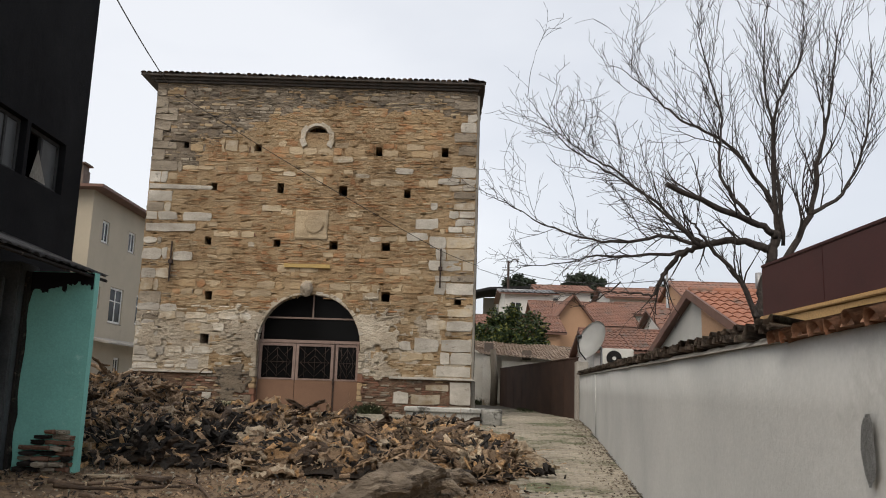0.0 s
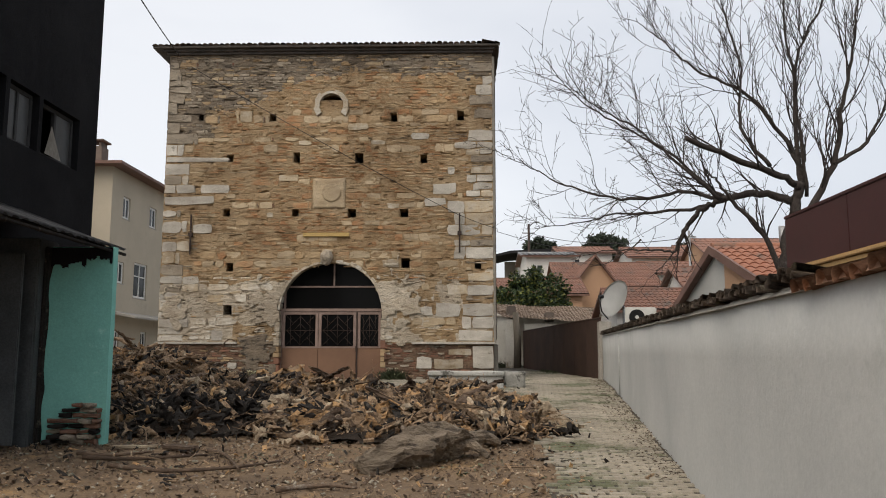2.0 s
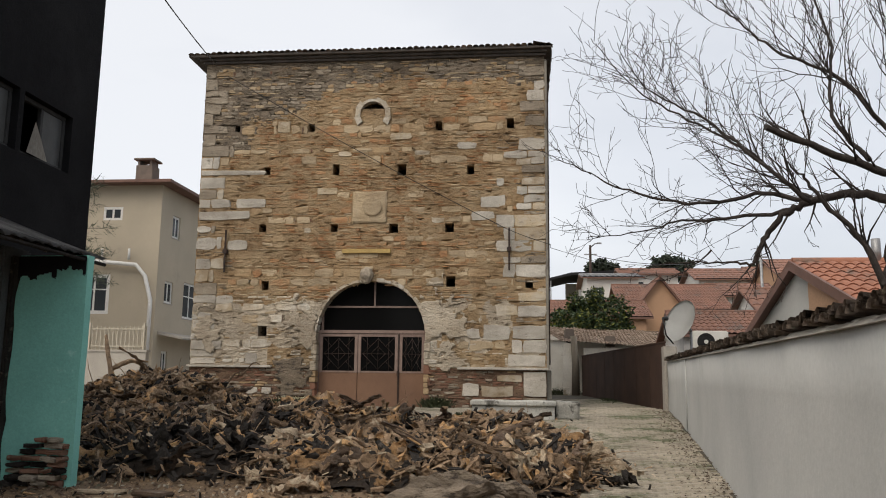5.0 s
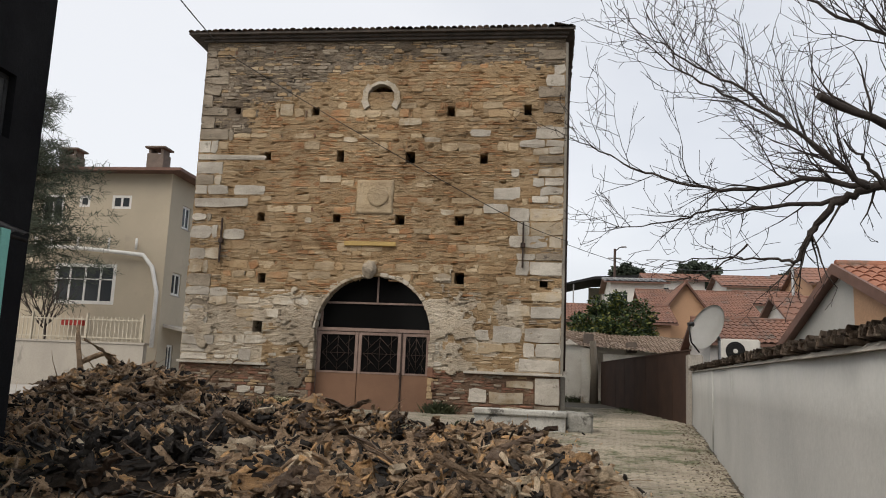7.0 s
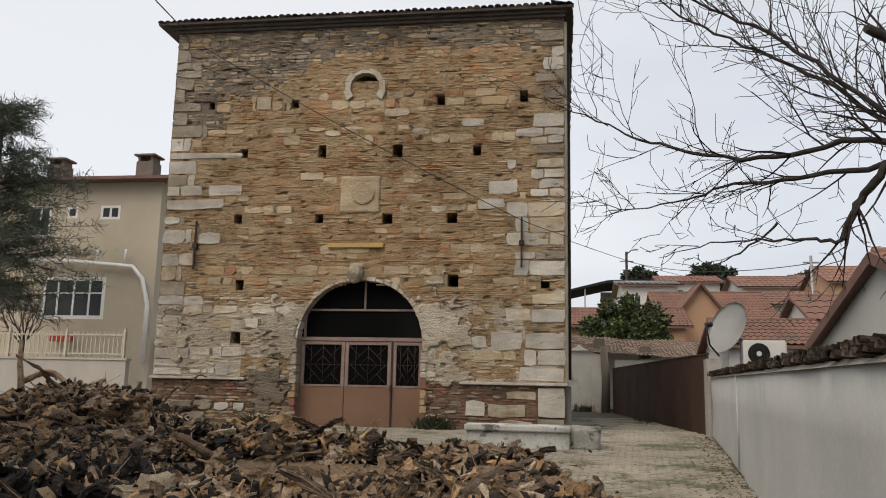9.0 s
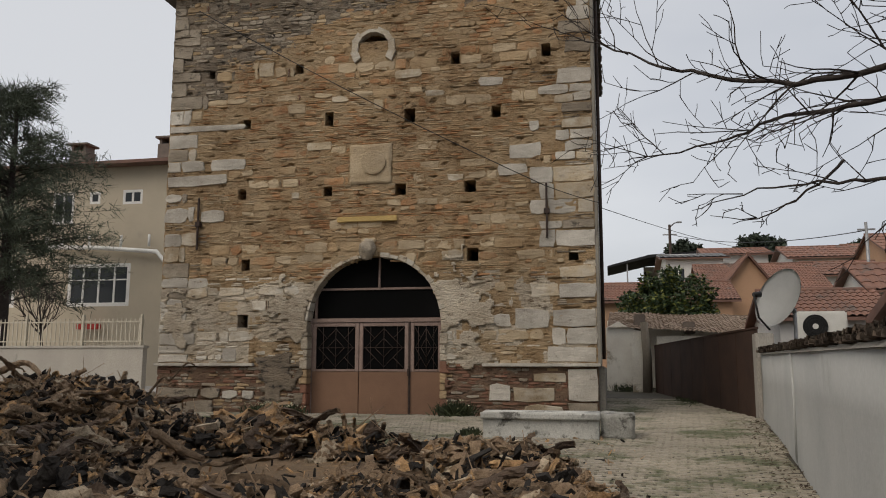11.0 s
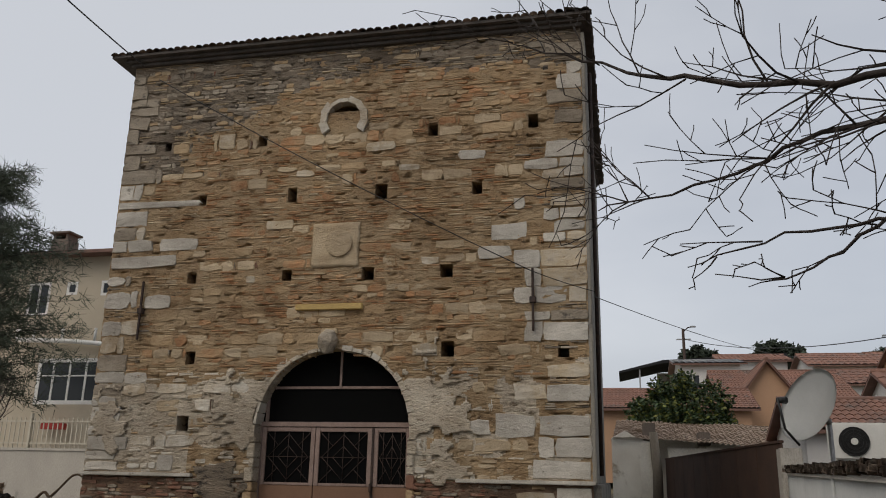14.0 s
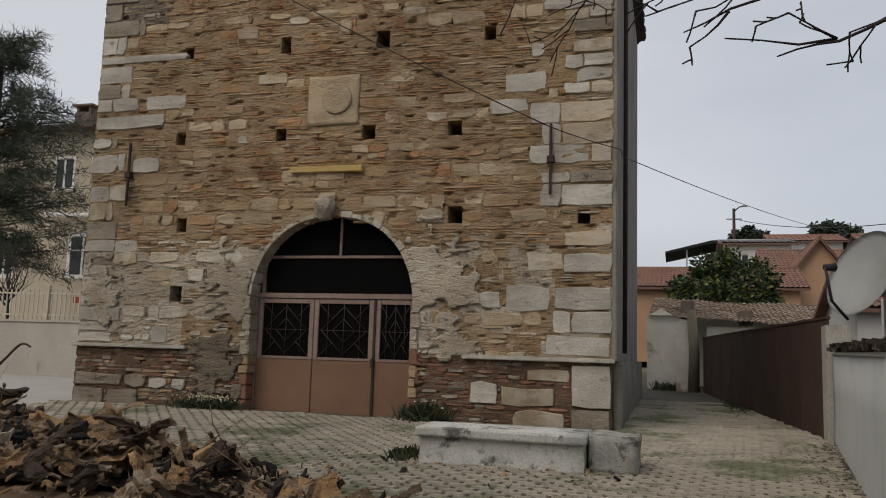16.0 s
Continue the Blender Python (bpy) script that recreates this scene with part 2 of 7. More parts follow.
M["beige"] = mat("beige_house_render", (0.49, 0.425, 0.325), (0.42, 0.365, 0.28), 0.4, gmix=.3, bump=0.25, spots=(0.40, 0.345, 0.27), spot_scale=0.5)
M["pvc"] = mat("white_window_frame", (0.74, 0.73, 0.70), (0.66, 0.65, 0.62), 4, rough=0.4, bump=0.05)
M["winglass"] = glass("window_glass", (0.035, 0.04, 0.045))
M["chimney"] = mat("chimney_brick", (0.18, 0.145, 0.12), (0.12, 0.10, 0.085), 4, bump=0.5)
M["cream"] = mat("cream_fence_paint", (0.50, 0.455, 0.365), (0.42, 0.38, 0.30), 3, rough=0.5, bump=0.1)
M["concrete"] = mat("stained_concrete", (0.40, 0.37, 0.32), (0.31, 0.285, 0.25), 0.8, bump=0.4, spots=(0.2, 0.19, 0.165), spot_scale=1.3, stretch=(1, 1, 0.4))
M["bark"] = mat("grey_brown_bark", (0.13, 0.09, 0.062), (0.06, 0.043, 0.032), 7, rnd=0.45, bump=0.9, spots=(0.2, 0.17, 0.14), spot_scale=5, dist=0.03)
M["rootwood"] = mat("weathered_root_wood", (0.38, 0.27, 0.175), (0.205, 0.142, 0.09), 8, rnd=0.5, bump=1.0, spots=(0.06, 0.042, 0.03), spot_scale=15, spot_at=0.57, dist=0.04, fine=80)
M["torn"] = mat("torn_ochre_wood", (0.52, 0.33, 0.165), (0.30, 0.18, 0.09), 9, rnd=0.45, bump=1.0, spots=(0.12, 0.073, 0.042), spot_scale=17, spot_at=0.57, dist=0.04, fine=80)
M["pale"] = mat("pale_bleached_wood", (0.55, 0.45, 0.325), (0.34, 0.27, 0.19), 9, rnd=0.35, bump=1.0, spots=(0.15, 0.115, 0.08), spot_scale=15, spot_at=.58, dist=0.04, fine=80)
# heap soil darkened so that its colour carries the shade between the roots
M["heapsoil"] = mat("gap_shade_rooty_soil", (0.045, 0.032, 0.022), (0.02, 0.015, 0.011), 4, bump=1.0, spots=(0.11, 0.072, 0.042), spot_scale=9, spot_at=.6, dist=.05)
M["char"] = mat("charred_wood", (0.035, 0.031, 0.028), (0.016, 0.0145, 0.0135), 5, spec=.1, rnd=0.4, bump=0.9, spots=(0.10, 0.085, 0.07), spot_scale=5, dist=0.03)
M["treebark"] = mat("dark_tree_bark", (0.055, 0.044, 0.038), (0.03, 0.024, 0.021), 14, bump=0.8, spots=(0.085, 0.075, 0.066), spot_scale=8)
M["leaf"] = mat("dark_green_leaf", (0.042, 0.066, 0.026), (0.026, 0.044, 0.018), 1.5, rough=0.5, rnd=0.35, bump=0, island=True)
M["leaf_yellow"] = mat("yellow_green_leaf", (0.15, 0.15, 0.03), (0.085, 0.11, 0.025), 1.5, rough=0.5, rnd=0.35, bump=0, island=True)
M["needle"] = mat("grey_green_needles", (0.085, 0.10, 0.068), (0.055, 0.068, 0.048), 1.2, rough=0.7, rnd=0.3, bump=0, island=True)
M["fartree"] = mat("far_dark_foliage", (0.05, 0.065, 0.045), (0.035, 0.045, 0.033), 1.0, rough=0.8, rnd=0.25, bump=0, island=True)
M["dish"] = mat("grey_white_dish_enamel", (0.52, 0.52, 0.50), (0.46, 0.46, 0.44), 3, gmix=.15, rough=0.45, bump=0.08)
M["acwhite"] = mat("off_white_casing", (0.62, 0.61, 0.57), (0.55, 0.54, 0.50), 3, gmix=.15, rough=0.45, bump=0.05)
M["black"] = mat("black_plastic", (0.02, 0.02, 0.02), (0.014, 0.014, 0.014), 8, rough=0.5, bump=0.1)
M["galv"] = mat("galvanised_steel", (0.32, 0.32, 0.32), (0.22, 0.22, 0.22), 6, rough=0.5, metal=0.5, bump=0.1)
M["farwhite"] = mat("far_white_render", (0.62, 0.60, 0.57), (0.54, 0.52, 0.49), 0.3, bump=0.1, rnd=0.1)
M["farpeach"] = mat("ochre_house_render", (0.43, 0.265, 0.165), (0.36, 0.225, 0.14), 0.5, bump=0.2, rnd=0.05)
M["fardark"] = mat("dark_canopy_sheet", (0.03, 0.03, 0.032), (0.02, 0.02, 0.02), 1, spec=.05, bump=0.1)
M["tile_far"] = mat("faded_far_roof_tile", (0.24, 0.125, 0.09), (0.165, 0.095, 0.072), 0.8, rnd=0.15, bump=0.3, spots=(0.13, 0.10, 0.085), spot_scale=0.9, spot_at=.55)
M["trunkwood"] = mat("ridged_grey_trunk", (0.30, 0.24, 0.175), (0.16, 0.125, 0.09), 5, bump=1.0, spots=(0.06, 0.046, 0.034), spot_scale=7, spot_at=.54, dist=.05, stretch=(.5, .7, 2.2), fine=60)
M["planter"] = mat("red_planter_plastic", (0.45, 0.05, 0.04), (0.35, 0.04, 0.03), 3, rough=.5, bump=.05)
M["tile_moss"] = mat("mossy_old_tile", (0.38, 0.30, 0.235), (0.21, 0.155, 0.115), 4, rnd=0.2, bump=0.6, spots=(0.10, 0.09, 0.065), spot_scale=3)
M["roofbrown"] = mat("brown_fascia_timber", (0.19, 0.105, 0.08), (0.13, 0.075, 0.058), 2, rough=0.6, bump=0.15)
M["oldplaster"] = mat("cracked_white_plaster", (0.78, 0.74, 0.65), (0.64, 0.59, 0.50), 1.0, bump=0.5, spots=(0.33, 0.27, 0.19), spot_scale=1.1, spot_at=0.55)
M["grass"] = mat("low_weeds", (0.055, 0.065, 0.03), (0.035, 0.043, 0.022), 2, rough=0.7, rnd=0.4, bump=0, island=True)
M["flower"] = mat("small_white_flowers", (0.6, 0.57, 0.4), (0.5, 0.48, 0.3), 2, bump=0)
M["hill"] = mat("scrubby_hillside", (0.11, 0.11, 0.065), (0.17, 0.15, 0.10), 0.15, bump=0.4)
M["timber"] = mat("weathered_timber_post", (0.20, 0.17, 0.13), (0.13, 0.11, 0.085), 3, bump=0.6, stretch=(1, 1, 0.2))


# ---- building helpers ----
def part(name, bm, material, parent=None, label=""):
    """Links a bmesh (or a ready mesh) as one mesh object, under a thing or part where one is given."""
    if isinstance(bm, bpy.types.Mesh):
        me = bm
    else:
        me = bpy.data.meshes.new(name)
        bm.to_mesh(me)
        bm.free()
    for m in material if isinstance(material, (list, tuple)) else [material]:
        if len(me.materials) < (len(material) if isinstance(material, (list, tuple)) else 1):
            me.materials.append(m)
    ob = new(name, me)
    if parent:
        ob.parent = parent
    if label:
        ob["label"] = label
    return ob


def thing(name, label, category, at=(0, 0, 0), turn=0.0, group="", kind=""):
    e = new(name)
    e.empty_display_size = 0.2
    e.matrix_basis = pose(*at, 0, 0, turn)
    return tagged(e, label, category, group, kind)


def box(x0, x1, y0, y1, z0, z1, bevel=0.0, bm=None, m=None):
    bm = bm or bmesh.new()
    r = bmesh.ops.create_cube(bm, size=1.0)
    vs = r["verts"]
    for v in vs:
        v.co = Vector(((x0 + x1) / 2 + v.co.x * (x1 - x0), (y0 + y1) / 2 + v.co.y * (y1 - y0), (z0 + z1) / 2 + v.co.z * (z1 - z0)))
    if m is not None:
        bmesh.ops.transform(bm, matrix=m, verts=vs)
    if bevel:
        es = list({e for v in vs for e in v.link_edges})
        bmesh.ops.bevel(bm, geom=es, offset=bevel, segments=2, affect="EDGES")
    return bm


def prism(outline, axis, a, b, bm=None):
    """Extrudes an outline of 2D points along axis from a to b; the outline is given in the two other axes in order."""
    bm = bm or bmesh.new()

    def p(u, v, w):
        return {"x": (w, u, v), "y": (u, w, v), "z": (u, v, w)}[axis]
    lo = [bm.verts.new(p(u, v, a)) for u, v in outline]
    hi = [bm.verts.new(p(u, v, b)) for u, v in outline]
    n = len(outline)
    for i in range(n):
        bm.faces.new((lo[i], lo[(i + 1) % n], hi[(i + 1) % n], hi[i]))
    bm.faces.new(lo[::-1])
    bm.faces.new(hi)
    bmesh.ops.recalc_face_normals(bm, faces=bm.faces)
    return bm


def tube(pts, radii, sides=8, bm=None, cap=True, rough=0.0, rng=None, smooth=True):
    """A tapered tube along points, with a rough skin where asked for."""
    bm = bm or bmesh.new()
    pts = [Vector(p) for p in pts]
    if not isinstance(radii, (list, tuple)):
        radii = [radii] * len(pts)
    rings, up = [], None
    for i, p in enumerate(pts):
        d = (pts[min(i + 1, len(pts) - 1)] - pts[max(i - 1, 0)]).normalized()
        if up is None:
            up = d.orthogonal().normalized()
        up = (up - d * up.dot(d))
        up = up.normalized() if up.length > 1e-5 else d.orthogonal().normalized()
        s = d.cross(up)
        ring = []
        for k in range(sides):
            a = 2 * math.pi * k / sides
            r = radii[i] * (1 + (rng.uniform(-rough, rough) if rng else 0))
            ring.append(bm.verts.new(p + (up * math.cos(a) + s * math.sin(a)) * r))
        rings.append(ring)
    for a, b in zip(rings, rings[1:]):
        for k in range(sides):
            f = bm.faces.new((a[k], a[(k + 1) % sides], b[(k + 1) % sides], b[k]))
            f.smooth = smooth
    if cap:
        bm.faces.new(rings[0][::-1])
        bm.faces.new(rings[-1])
    return bm


def raw(name, verts, faces, mats=None):
    me = bpy.data.meshes.new(name)
    me.from_pydata(verts, [], faces)
    if mats is not None:
        me.polygons.foreach_set("material_index", mats)
    me.update()
    return me


def ground_z(x, y):
    if y < 20:
        z = 0.039 * max(y, -12)
    elif y < 42:
        z = 0.78 + 0.012 * (y - 20)
    else:
        z = 1.044 + 0.125 * (y - 42) * min(1, (y - 42) / 30)
        if x < -8:
            z = 1.044 + (z - 1.044) * max(0.0, 1 - (-8 - x) / 14)
    return min(z, 13.0)


def wall_x(y):
    return 1.27 + 0.117 * y


# ---- ground ----
def ground_sheet():
    xs = sorted(set([-400, -200, -100, -60, -40, -30, -24, -18, -14, -11, -9] + [round(-8 + 0.2 * i, 2) for i in range(64)] + [6, 8, 11, 15, 20, 30, 45, 70, 110, 200, 400]))
    ys = sorted(set([-300, -150, -60, -30, -15, -8, -4, -2] + [round(-1 + 0.2 * i, 2) for i in range(126)] + [26, 28, 30, 33, 36, 40, 44, 50, 57, 65, 75, 85, 95, 110, 140, 200, 300, 600, 1500]))
    verts, faces = [], []
    for y in ys:
        for x in xs:
            z = ground_z(x, y)
            if x < 0.9 and y < 17.2:
                k = max(0.0, min(1.0, min((0.9 - x) / 0.8, (17.2 - y) / 1.5)))
                z += k * (0.05 * noise.noise((x * 1.1, y * 1.1, 0)) + 0.025 * noise.noise((x * 4, y * 4, 3)))
            verts.append((x, y, z - 0.012))
    w = len(xs)
    for j in range(len(ys) - 1):
        for i in range(w - 1):
            a = j * w + i
            faces.append((a, a + 1, a + w + 1, a + w))
    mi = []
    for f in faces:
        cx = sum(verts[i][0] for i in f) / 4
        cy = sum(verts[i][1] for i in f) / 4
        edge = 0.95 + 0.35 * noise.noise((cy * 0.9, 1.7, 0)) - 0.14 * max(0, cy - 12.5)
        if cy > 50 or cy < -12 or abs(cx) > 45:
            mi.append(3)
        elif cx > edge or cy > 17.2 + 0.4 * noise.noise((cx, 5, 0)):
            mi.append(1 if cx > -9 else 2)
        else:
            mi.append(0)
    me = raw("ground", verts, faces, mi)
    me.polygons.foreach_set("use_smooth", [True] * len(faces))
    for k in ("earth", "sand", "road", "hill"):
        me.materials.append(M[k])
    ob = new("ground", me)
    return tagged(ob, "bare brown earth, silty paving bed and dusty road", "ground", kind="structure")


ground = ground_sheet()

# ---- tower ----
def worn(bm, amt=.02, sc=3.0, cuts=5):
    bmesh.ops.subdivide_edges(bm, edges=bm.edges[:], cuts=cuts, use_grid_fill=True)
    for v in bm.verts:
        v.co += Vector((noise.noise(v.co * sc), noise.noise(v.co * sc + Vector((9, 0, 0))), noise.noise(v.co * sc + Vector((0, 9, 0))))) * amt
    for f in bm.faces:
        f.smooth = True
    return bm


TX0, TX1, TY, TZ = -8.9, 0.93, 23.85, 10.6
TYB = TY + 9.4
DOOR_X0, DOOR_X1, DOOR_C = -5.36, -2.30, -3.83
ARCH_W, ARCH_SPRING, ARCH_TOP = 1.53, 2.55, 4.22
HOLES = [(-7.87, 8.64, .20, .20), (-5.69, 8.62, .26, .26), (-2.02, 8.6, .22, .28), (-0.03, 8.66, .22, .28),
         (-6.93, 7.38, .20, .26), (-4.95, 7.38, .24, .34), (-3.06, 7.36, .26, .32), (-1.11, 7.34, .22, .28),
         (-6.97, 5.71, .22, .24), (-4.95, 5.71, .24, .24), (-3.24, 5.69, .26, .28), (-1.70, 5.70, .24, .26),
         (-6.85, 4.08, .22, .28), (-1.67, 4.20, .28, .30), (0.48, 4.14, .22, .22), (-6.86, 2.83, .26, .32), (-7.33, 2.80, .13, .13),
         (-5.15, 6.0, .22, .06), (-5.7, 4.05, .1, .1), (-8.05, 3.0, .07, .09)]
NICHE = (-3.92, 9.0, 0.40)


def arch_half(z):
    """Half the width of the door's opening at height z."""
    if z <= ARCH_SPRING:
        return ARCH_W
    if z >= ARCH_TOP:
        return 0.0
    k = (z - ARCH_SPRING) / (ARCH_TOP - ARCH_SPRING)
    return ARCH_W * math.sqrt(max(0.0, 1 - k ** 2.25))


def blocked(z0, z1, grow=0.0):
    out = []
    zm = (z0 + z1) / 2
    if zm < ARCH_TOP + 0.02 + grow:
        h = arch_half(zm - grow * 0.8) + grow
        if h > 0.03:
            out.append((DOOR_C - h, DOOR_C + h))
    for x, z, w, h in HOLES:
        if z0 < z + h / 2 - 0.02 and z1 > z - h / 2 + 0.02:
            out.append((x - w / 2, x + w / 2))
    nx, nz, nr = NICHE
    if abs(zm - nz) < nr + 0.16 and zm > nz - 0.35:
        h = math.sqrt(max(0.0, (nr + 0.17) ** 2 - (zm - nz) ** 2)) if zm > nz else nr + 0.12
        out.append((nx - h, nx + h))
    if 5.82 < zm < 6.76:
        out.append((-4.44, -3.44))
    if 4.97 < zm < 5.13:
        out.append((-4.68, -3.32))
    return out


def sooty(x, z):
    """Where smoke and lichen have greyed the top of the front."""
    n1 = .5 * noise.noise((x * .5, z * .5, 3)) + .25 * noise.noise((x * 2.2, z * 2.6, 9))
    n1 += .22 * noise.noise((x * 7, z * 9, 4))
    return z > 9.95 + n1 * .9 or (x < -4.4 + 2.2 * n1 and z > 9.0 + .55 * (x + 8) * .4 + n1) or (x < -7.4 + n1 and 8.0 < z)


def backing():
    """The wall's core: cells of rough mortar behind the stones, open at the door and the holes."""
    nx, nz = int((TX1 - TX0) / .05), int((TZ - 0.5) / .032)
    sx, sz = (TX1 - TX0) / nx, (TZ - 0.5) / nz
    solid = np.ones((nx, nz), bool)
    for j in range(nz):
        zm = 0.5 + (j + 0.5) * sz
        h = arch_half(zm)
        for i in range(nx):
            xm = TX0 + (i + 0.5) * sx
            if zm < ARCH_TOP and abs(xm - DOOR_C) < h + 0.02:
                solid[i, j] = False
            for x, z, w, hh in HOLES[:16]:
                if abs(xm - x) < w / 2 - 0.01 and abs(zm - z) < hh / 2 - 0.01:
                    solid[i, j] = False
            if (xm - NICHE[0]) ** 2 + (zm - NICHE[1]) ** 2 < (NICHE[2]) ** 2 and zm > NICHE[1] + 0.16:
                solid[i, j] = False
    verts, index, faces = [], {}, []
    y0, y1 = TY + 0.029, TY + 0.75

    def v(i, j, y):
        key = (i, j, y)
        if key not in index:
            index[key] = len(verts)
            x, z = TX0 + i * sx, 0.5 + j * sz
            dy = .014 * noise.noise((x * 1.6, z * 2.6, 7)) + .014 * noise.noise((x * 5, z * 11, 2)) + .008 * noise.noise((x * 13, z * 22, 5)) + .22 * max(0, noise.noise((x * 4.2, z * 13, 11)) - .33) if y == y0 else 0
            verts.append((x, y + dy, z))
        return index[key]
    for i in range(nx):
        for j in range(nz):
            if not solid[i, j]:
                continue
            faces.append((v(i, j, y0), v(i + 1, j, y0), v(i + 1, j + 1, y0), v(i, j + 1, y0)))
            faces.append((v(i, j, y1), v(i, j + 1, y1), v(i + 1, j + 1, y1), v(i + 1, j, y1)))
            for di, dj, a, b in ((-1, 0, (i, j + 1), (i, j)), (1, 0, (i + 1, j), (i + 1, j + 1)), (0, -1, (i, j), (i + 1, j)), (0, 1, (i + 1, j + 1), (i, j + 1))):
                p, q = i + di, j + dj
                if not (0 <= p < nx and 0 <= q < nz) or not solid[p, q]:
                    faces.append((v(*a, y0), v(*a, y1), v(*b, y1), v(*b, y0)))
    mi = []
    for f in faces:
        x = sum(verts[i][0] for i in f) / 4
        zz = sum(verts[i][2] for i in f) / 4
        lime = 1.9 < zz < 3.75 + .7 * noise.noise((x * .6, zz * .6, 3)) + .25 * noise.noise((x * 3, zz * 4, 5))
        if x > -1.9 and noise.noise((x * 1.3, zz * 1.8, 21)) < .08:
            lime = False
        if -6.7 < x < -5.2 and zz < 2.5 + .9 * noise.noise((x * 1.7, zz * 1.7, 8)):
            lime = False
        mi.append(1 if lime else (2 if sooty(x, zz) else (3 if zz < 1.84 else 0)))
    me = raw("wall_front", verts, faces, mi)
    for k in ("mortar", "plaster_old", "mortar_grey", "mortar_red"):
        me.materials.append(M[k])
    return me


tower = thing("stone_tower", "tall square medieval tower of ochre coursed rubble with pale quoins", "tower")
tower.location = (0, 0, 0)
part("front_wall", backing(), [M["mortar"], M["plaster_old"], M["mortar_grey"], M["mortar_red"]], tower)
part("side_wall", box(TX1 - 0.75, TX1, TY + 0.76, TYB, 0.5, TZ), M["sidewall"], tower, "grey weathered side wall")
part("side_wall", box(TX0, TX0 + 0.75, TY + 0.76, TYB, 0.5, TZ), M["sidewall"], tower)
part("rear_wall", box(TX0 + 0.76, TX1 - 0.76, TYB - 0.75, TYB, 0.5, TZ), M["sidewall"], tower)
# interior behind the openings, its shade put into the near-black colour
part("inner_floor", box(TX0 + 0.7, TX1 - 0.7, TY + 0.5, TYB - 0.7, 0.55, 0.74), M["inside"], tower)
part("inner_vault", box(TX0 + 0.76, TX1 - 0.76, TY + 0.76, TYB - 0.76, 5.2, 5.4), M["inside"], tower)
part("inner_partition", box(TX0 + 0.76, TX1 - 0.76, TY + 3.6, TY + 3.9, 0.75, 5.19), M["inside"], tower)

STONE_F = [(i, (i + 1) % 8, 8 + (i + 1) % 8, 8 + i) for i in range(8)] + [(8 + i, 8 + (i + 1) % 8, 16 + (i + 1) % 8, 16 + i) for i in range(8)] + [tuple(range(16, 24))]


def stone_verts(x0, x1, z0, z1, y, proud, rng, chip=0.010):
    """A rough block in the wall's face: a skewed outline, sides into the mortar and a worn arris."""
    j = min(0.026, (z1 - z0) * 0.17)

    def q():
        return rng.uniform(-j, j)
    cx, cz = (x0 + x1) / 2, (z0 + z1) / 2
    t = rng.uniform(.3, .7)
    xm = x0 + (x1 - x0) * t
    s = rng.choice((.3, .6, 1.0, 1.6))
    c = [(x0 + q() * s + j * .6, z0 + q() * s + j * .5), (xm, z0 + q()), (x1 + q() * s - j * .6, z0 + q() * s + j * .5), (x1 + q(), cz + q()), (x1 + q() * s - j * .6, z1 + q() * s - j * .5), (xm + q(), z1 + q()), (x0 + q() * s + j * .6, z1 + q() * s - j * .5), (x0 + q(), cz + q())]
    back = [(a, y + 0.07, b) for a, b in c]
    edge = [(a, y - proud + chip, b) for a, b in c]
    tilt = rng.uniform(-0.006, 0.006)
    front = []
    for k, (a, b) in enumerate(c):
        ins = chip * rng.uniform(0.7, 1.8)
        fx = a + (ins if a < cx else -ins) * (1 if abs(a - cx) > (x1 - x0) * .3 else 0)
        fz = b + (ins if b < cz - .001 else -ins) * (0.8 if abs(b - cz) > (z1 - z0) * .25 else 0)
        front.append((fx, y - proud + tilt * (1 if k < 3 else -1) + rng.uniform(-.008, .008), fz))
    return back + edge + front


class Batch:
    """Collects blocks into one mesh with several materials."""

    def __init__(self, mats):
        self.mats, self.v, self.f, self.m = mats, [], [], []

    def add(self, verts, faces, mi):
        b = len(self.v)
        self.v += verts
        self.f += [tuple(b + i for i in f) for f in faces]
        self.m += [mi] * len(faces)

    def make(self, name, parent, label=""):
        me = raw(name, self.v, self.f, self.m)
        for k in self.mats:
            me.materials.append(M[k])
        ob = part(name, me, [M[k] for k in self.mats], parent, label)
        ob["kind"] = "stuff"
        return ob


rng = random.Random(11)
blocks = []
STONE_MATS = ["ochre", "orange", "lime", "grey", "red", "quoin", "white"]
rubble = Batch(STONE_MATS)
# single pale blocks that stand out of the rubble: x from, x to, z from, z to
PALE = [(-4.89, -4.49, 7.75, 7.92), (-2.70, -2.25, 7.75, 7.93), (-3.40, -2.80, 8.22, 8.43), (-1.50, -0.96, 7.91, 8.14), (-7.79, -6.94, 6.29, 6.57),
        (-8.88, -7.37, 5.96, 6.24), (-0.84, -0.14, 6.26, 6.59), (-1.10, -0.47, 5.90, 6.17), (-2.34, -1.82, 4.07, 4.31), (-1.27, -0.83, 2.66, 2.92),
        (-0.77, -0.02, 2.62, 3.03), (0.01, 0.92, 2.65, 3.01), (-0.10, 0.92, 1.91, 2.25), (-7.33, -6.98, 1.92, 2.24), (-8.88, -6.98, 7.26, 7.43),
        (-5.46, -4.87, 6.65, 6.87), (-5.81, -5.60, 5.55, 5.72), (-8.0, -7.42, 5.09, 5.37), (-2.21, -1.83, 5.84, 6.00), (-6.7, -6.29, 8.5, 8.83)]
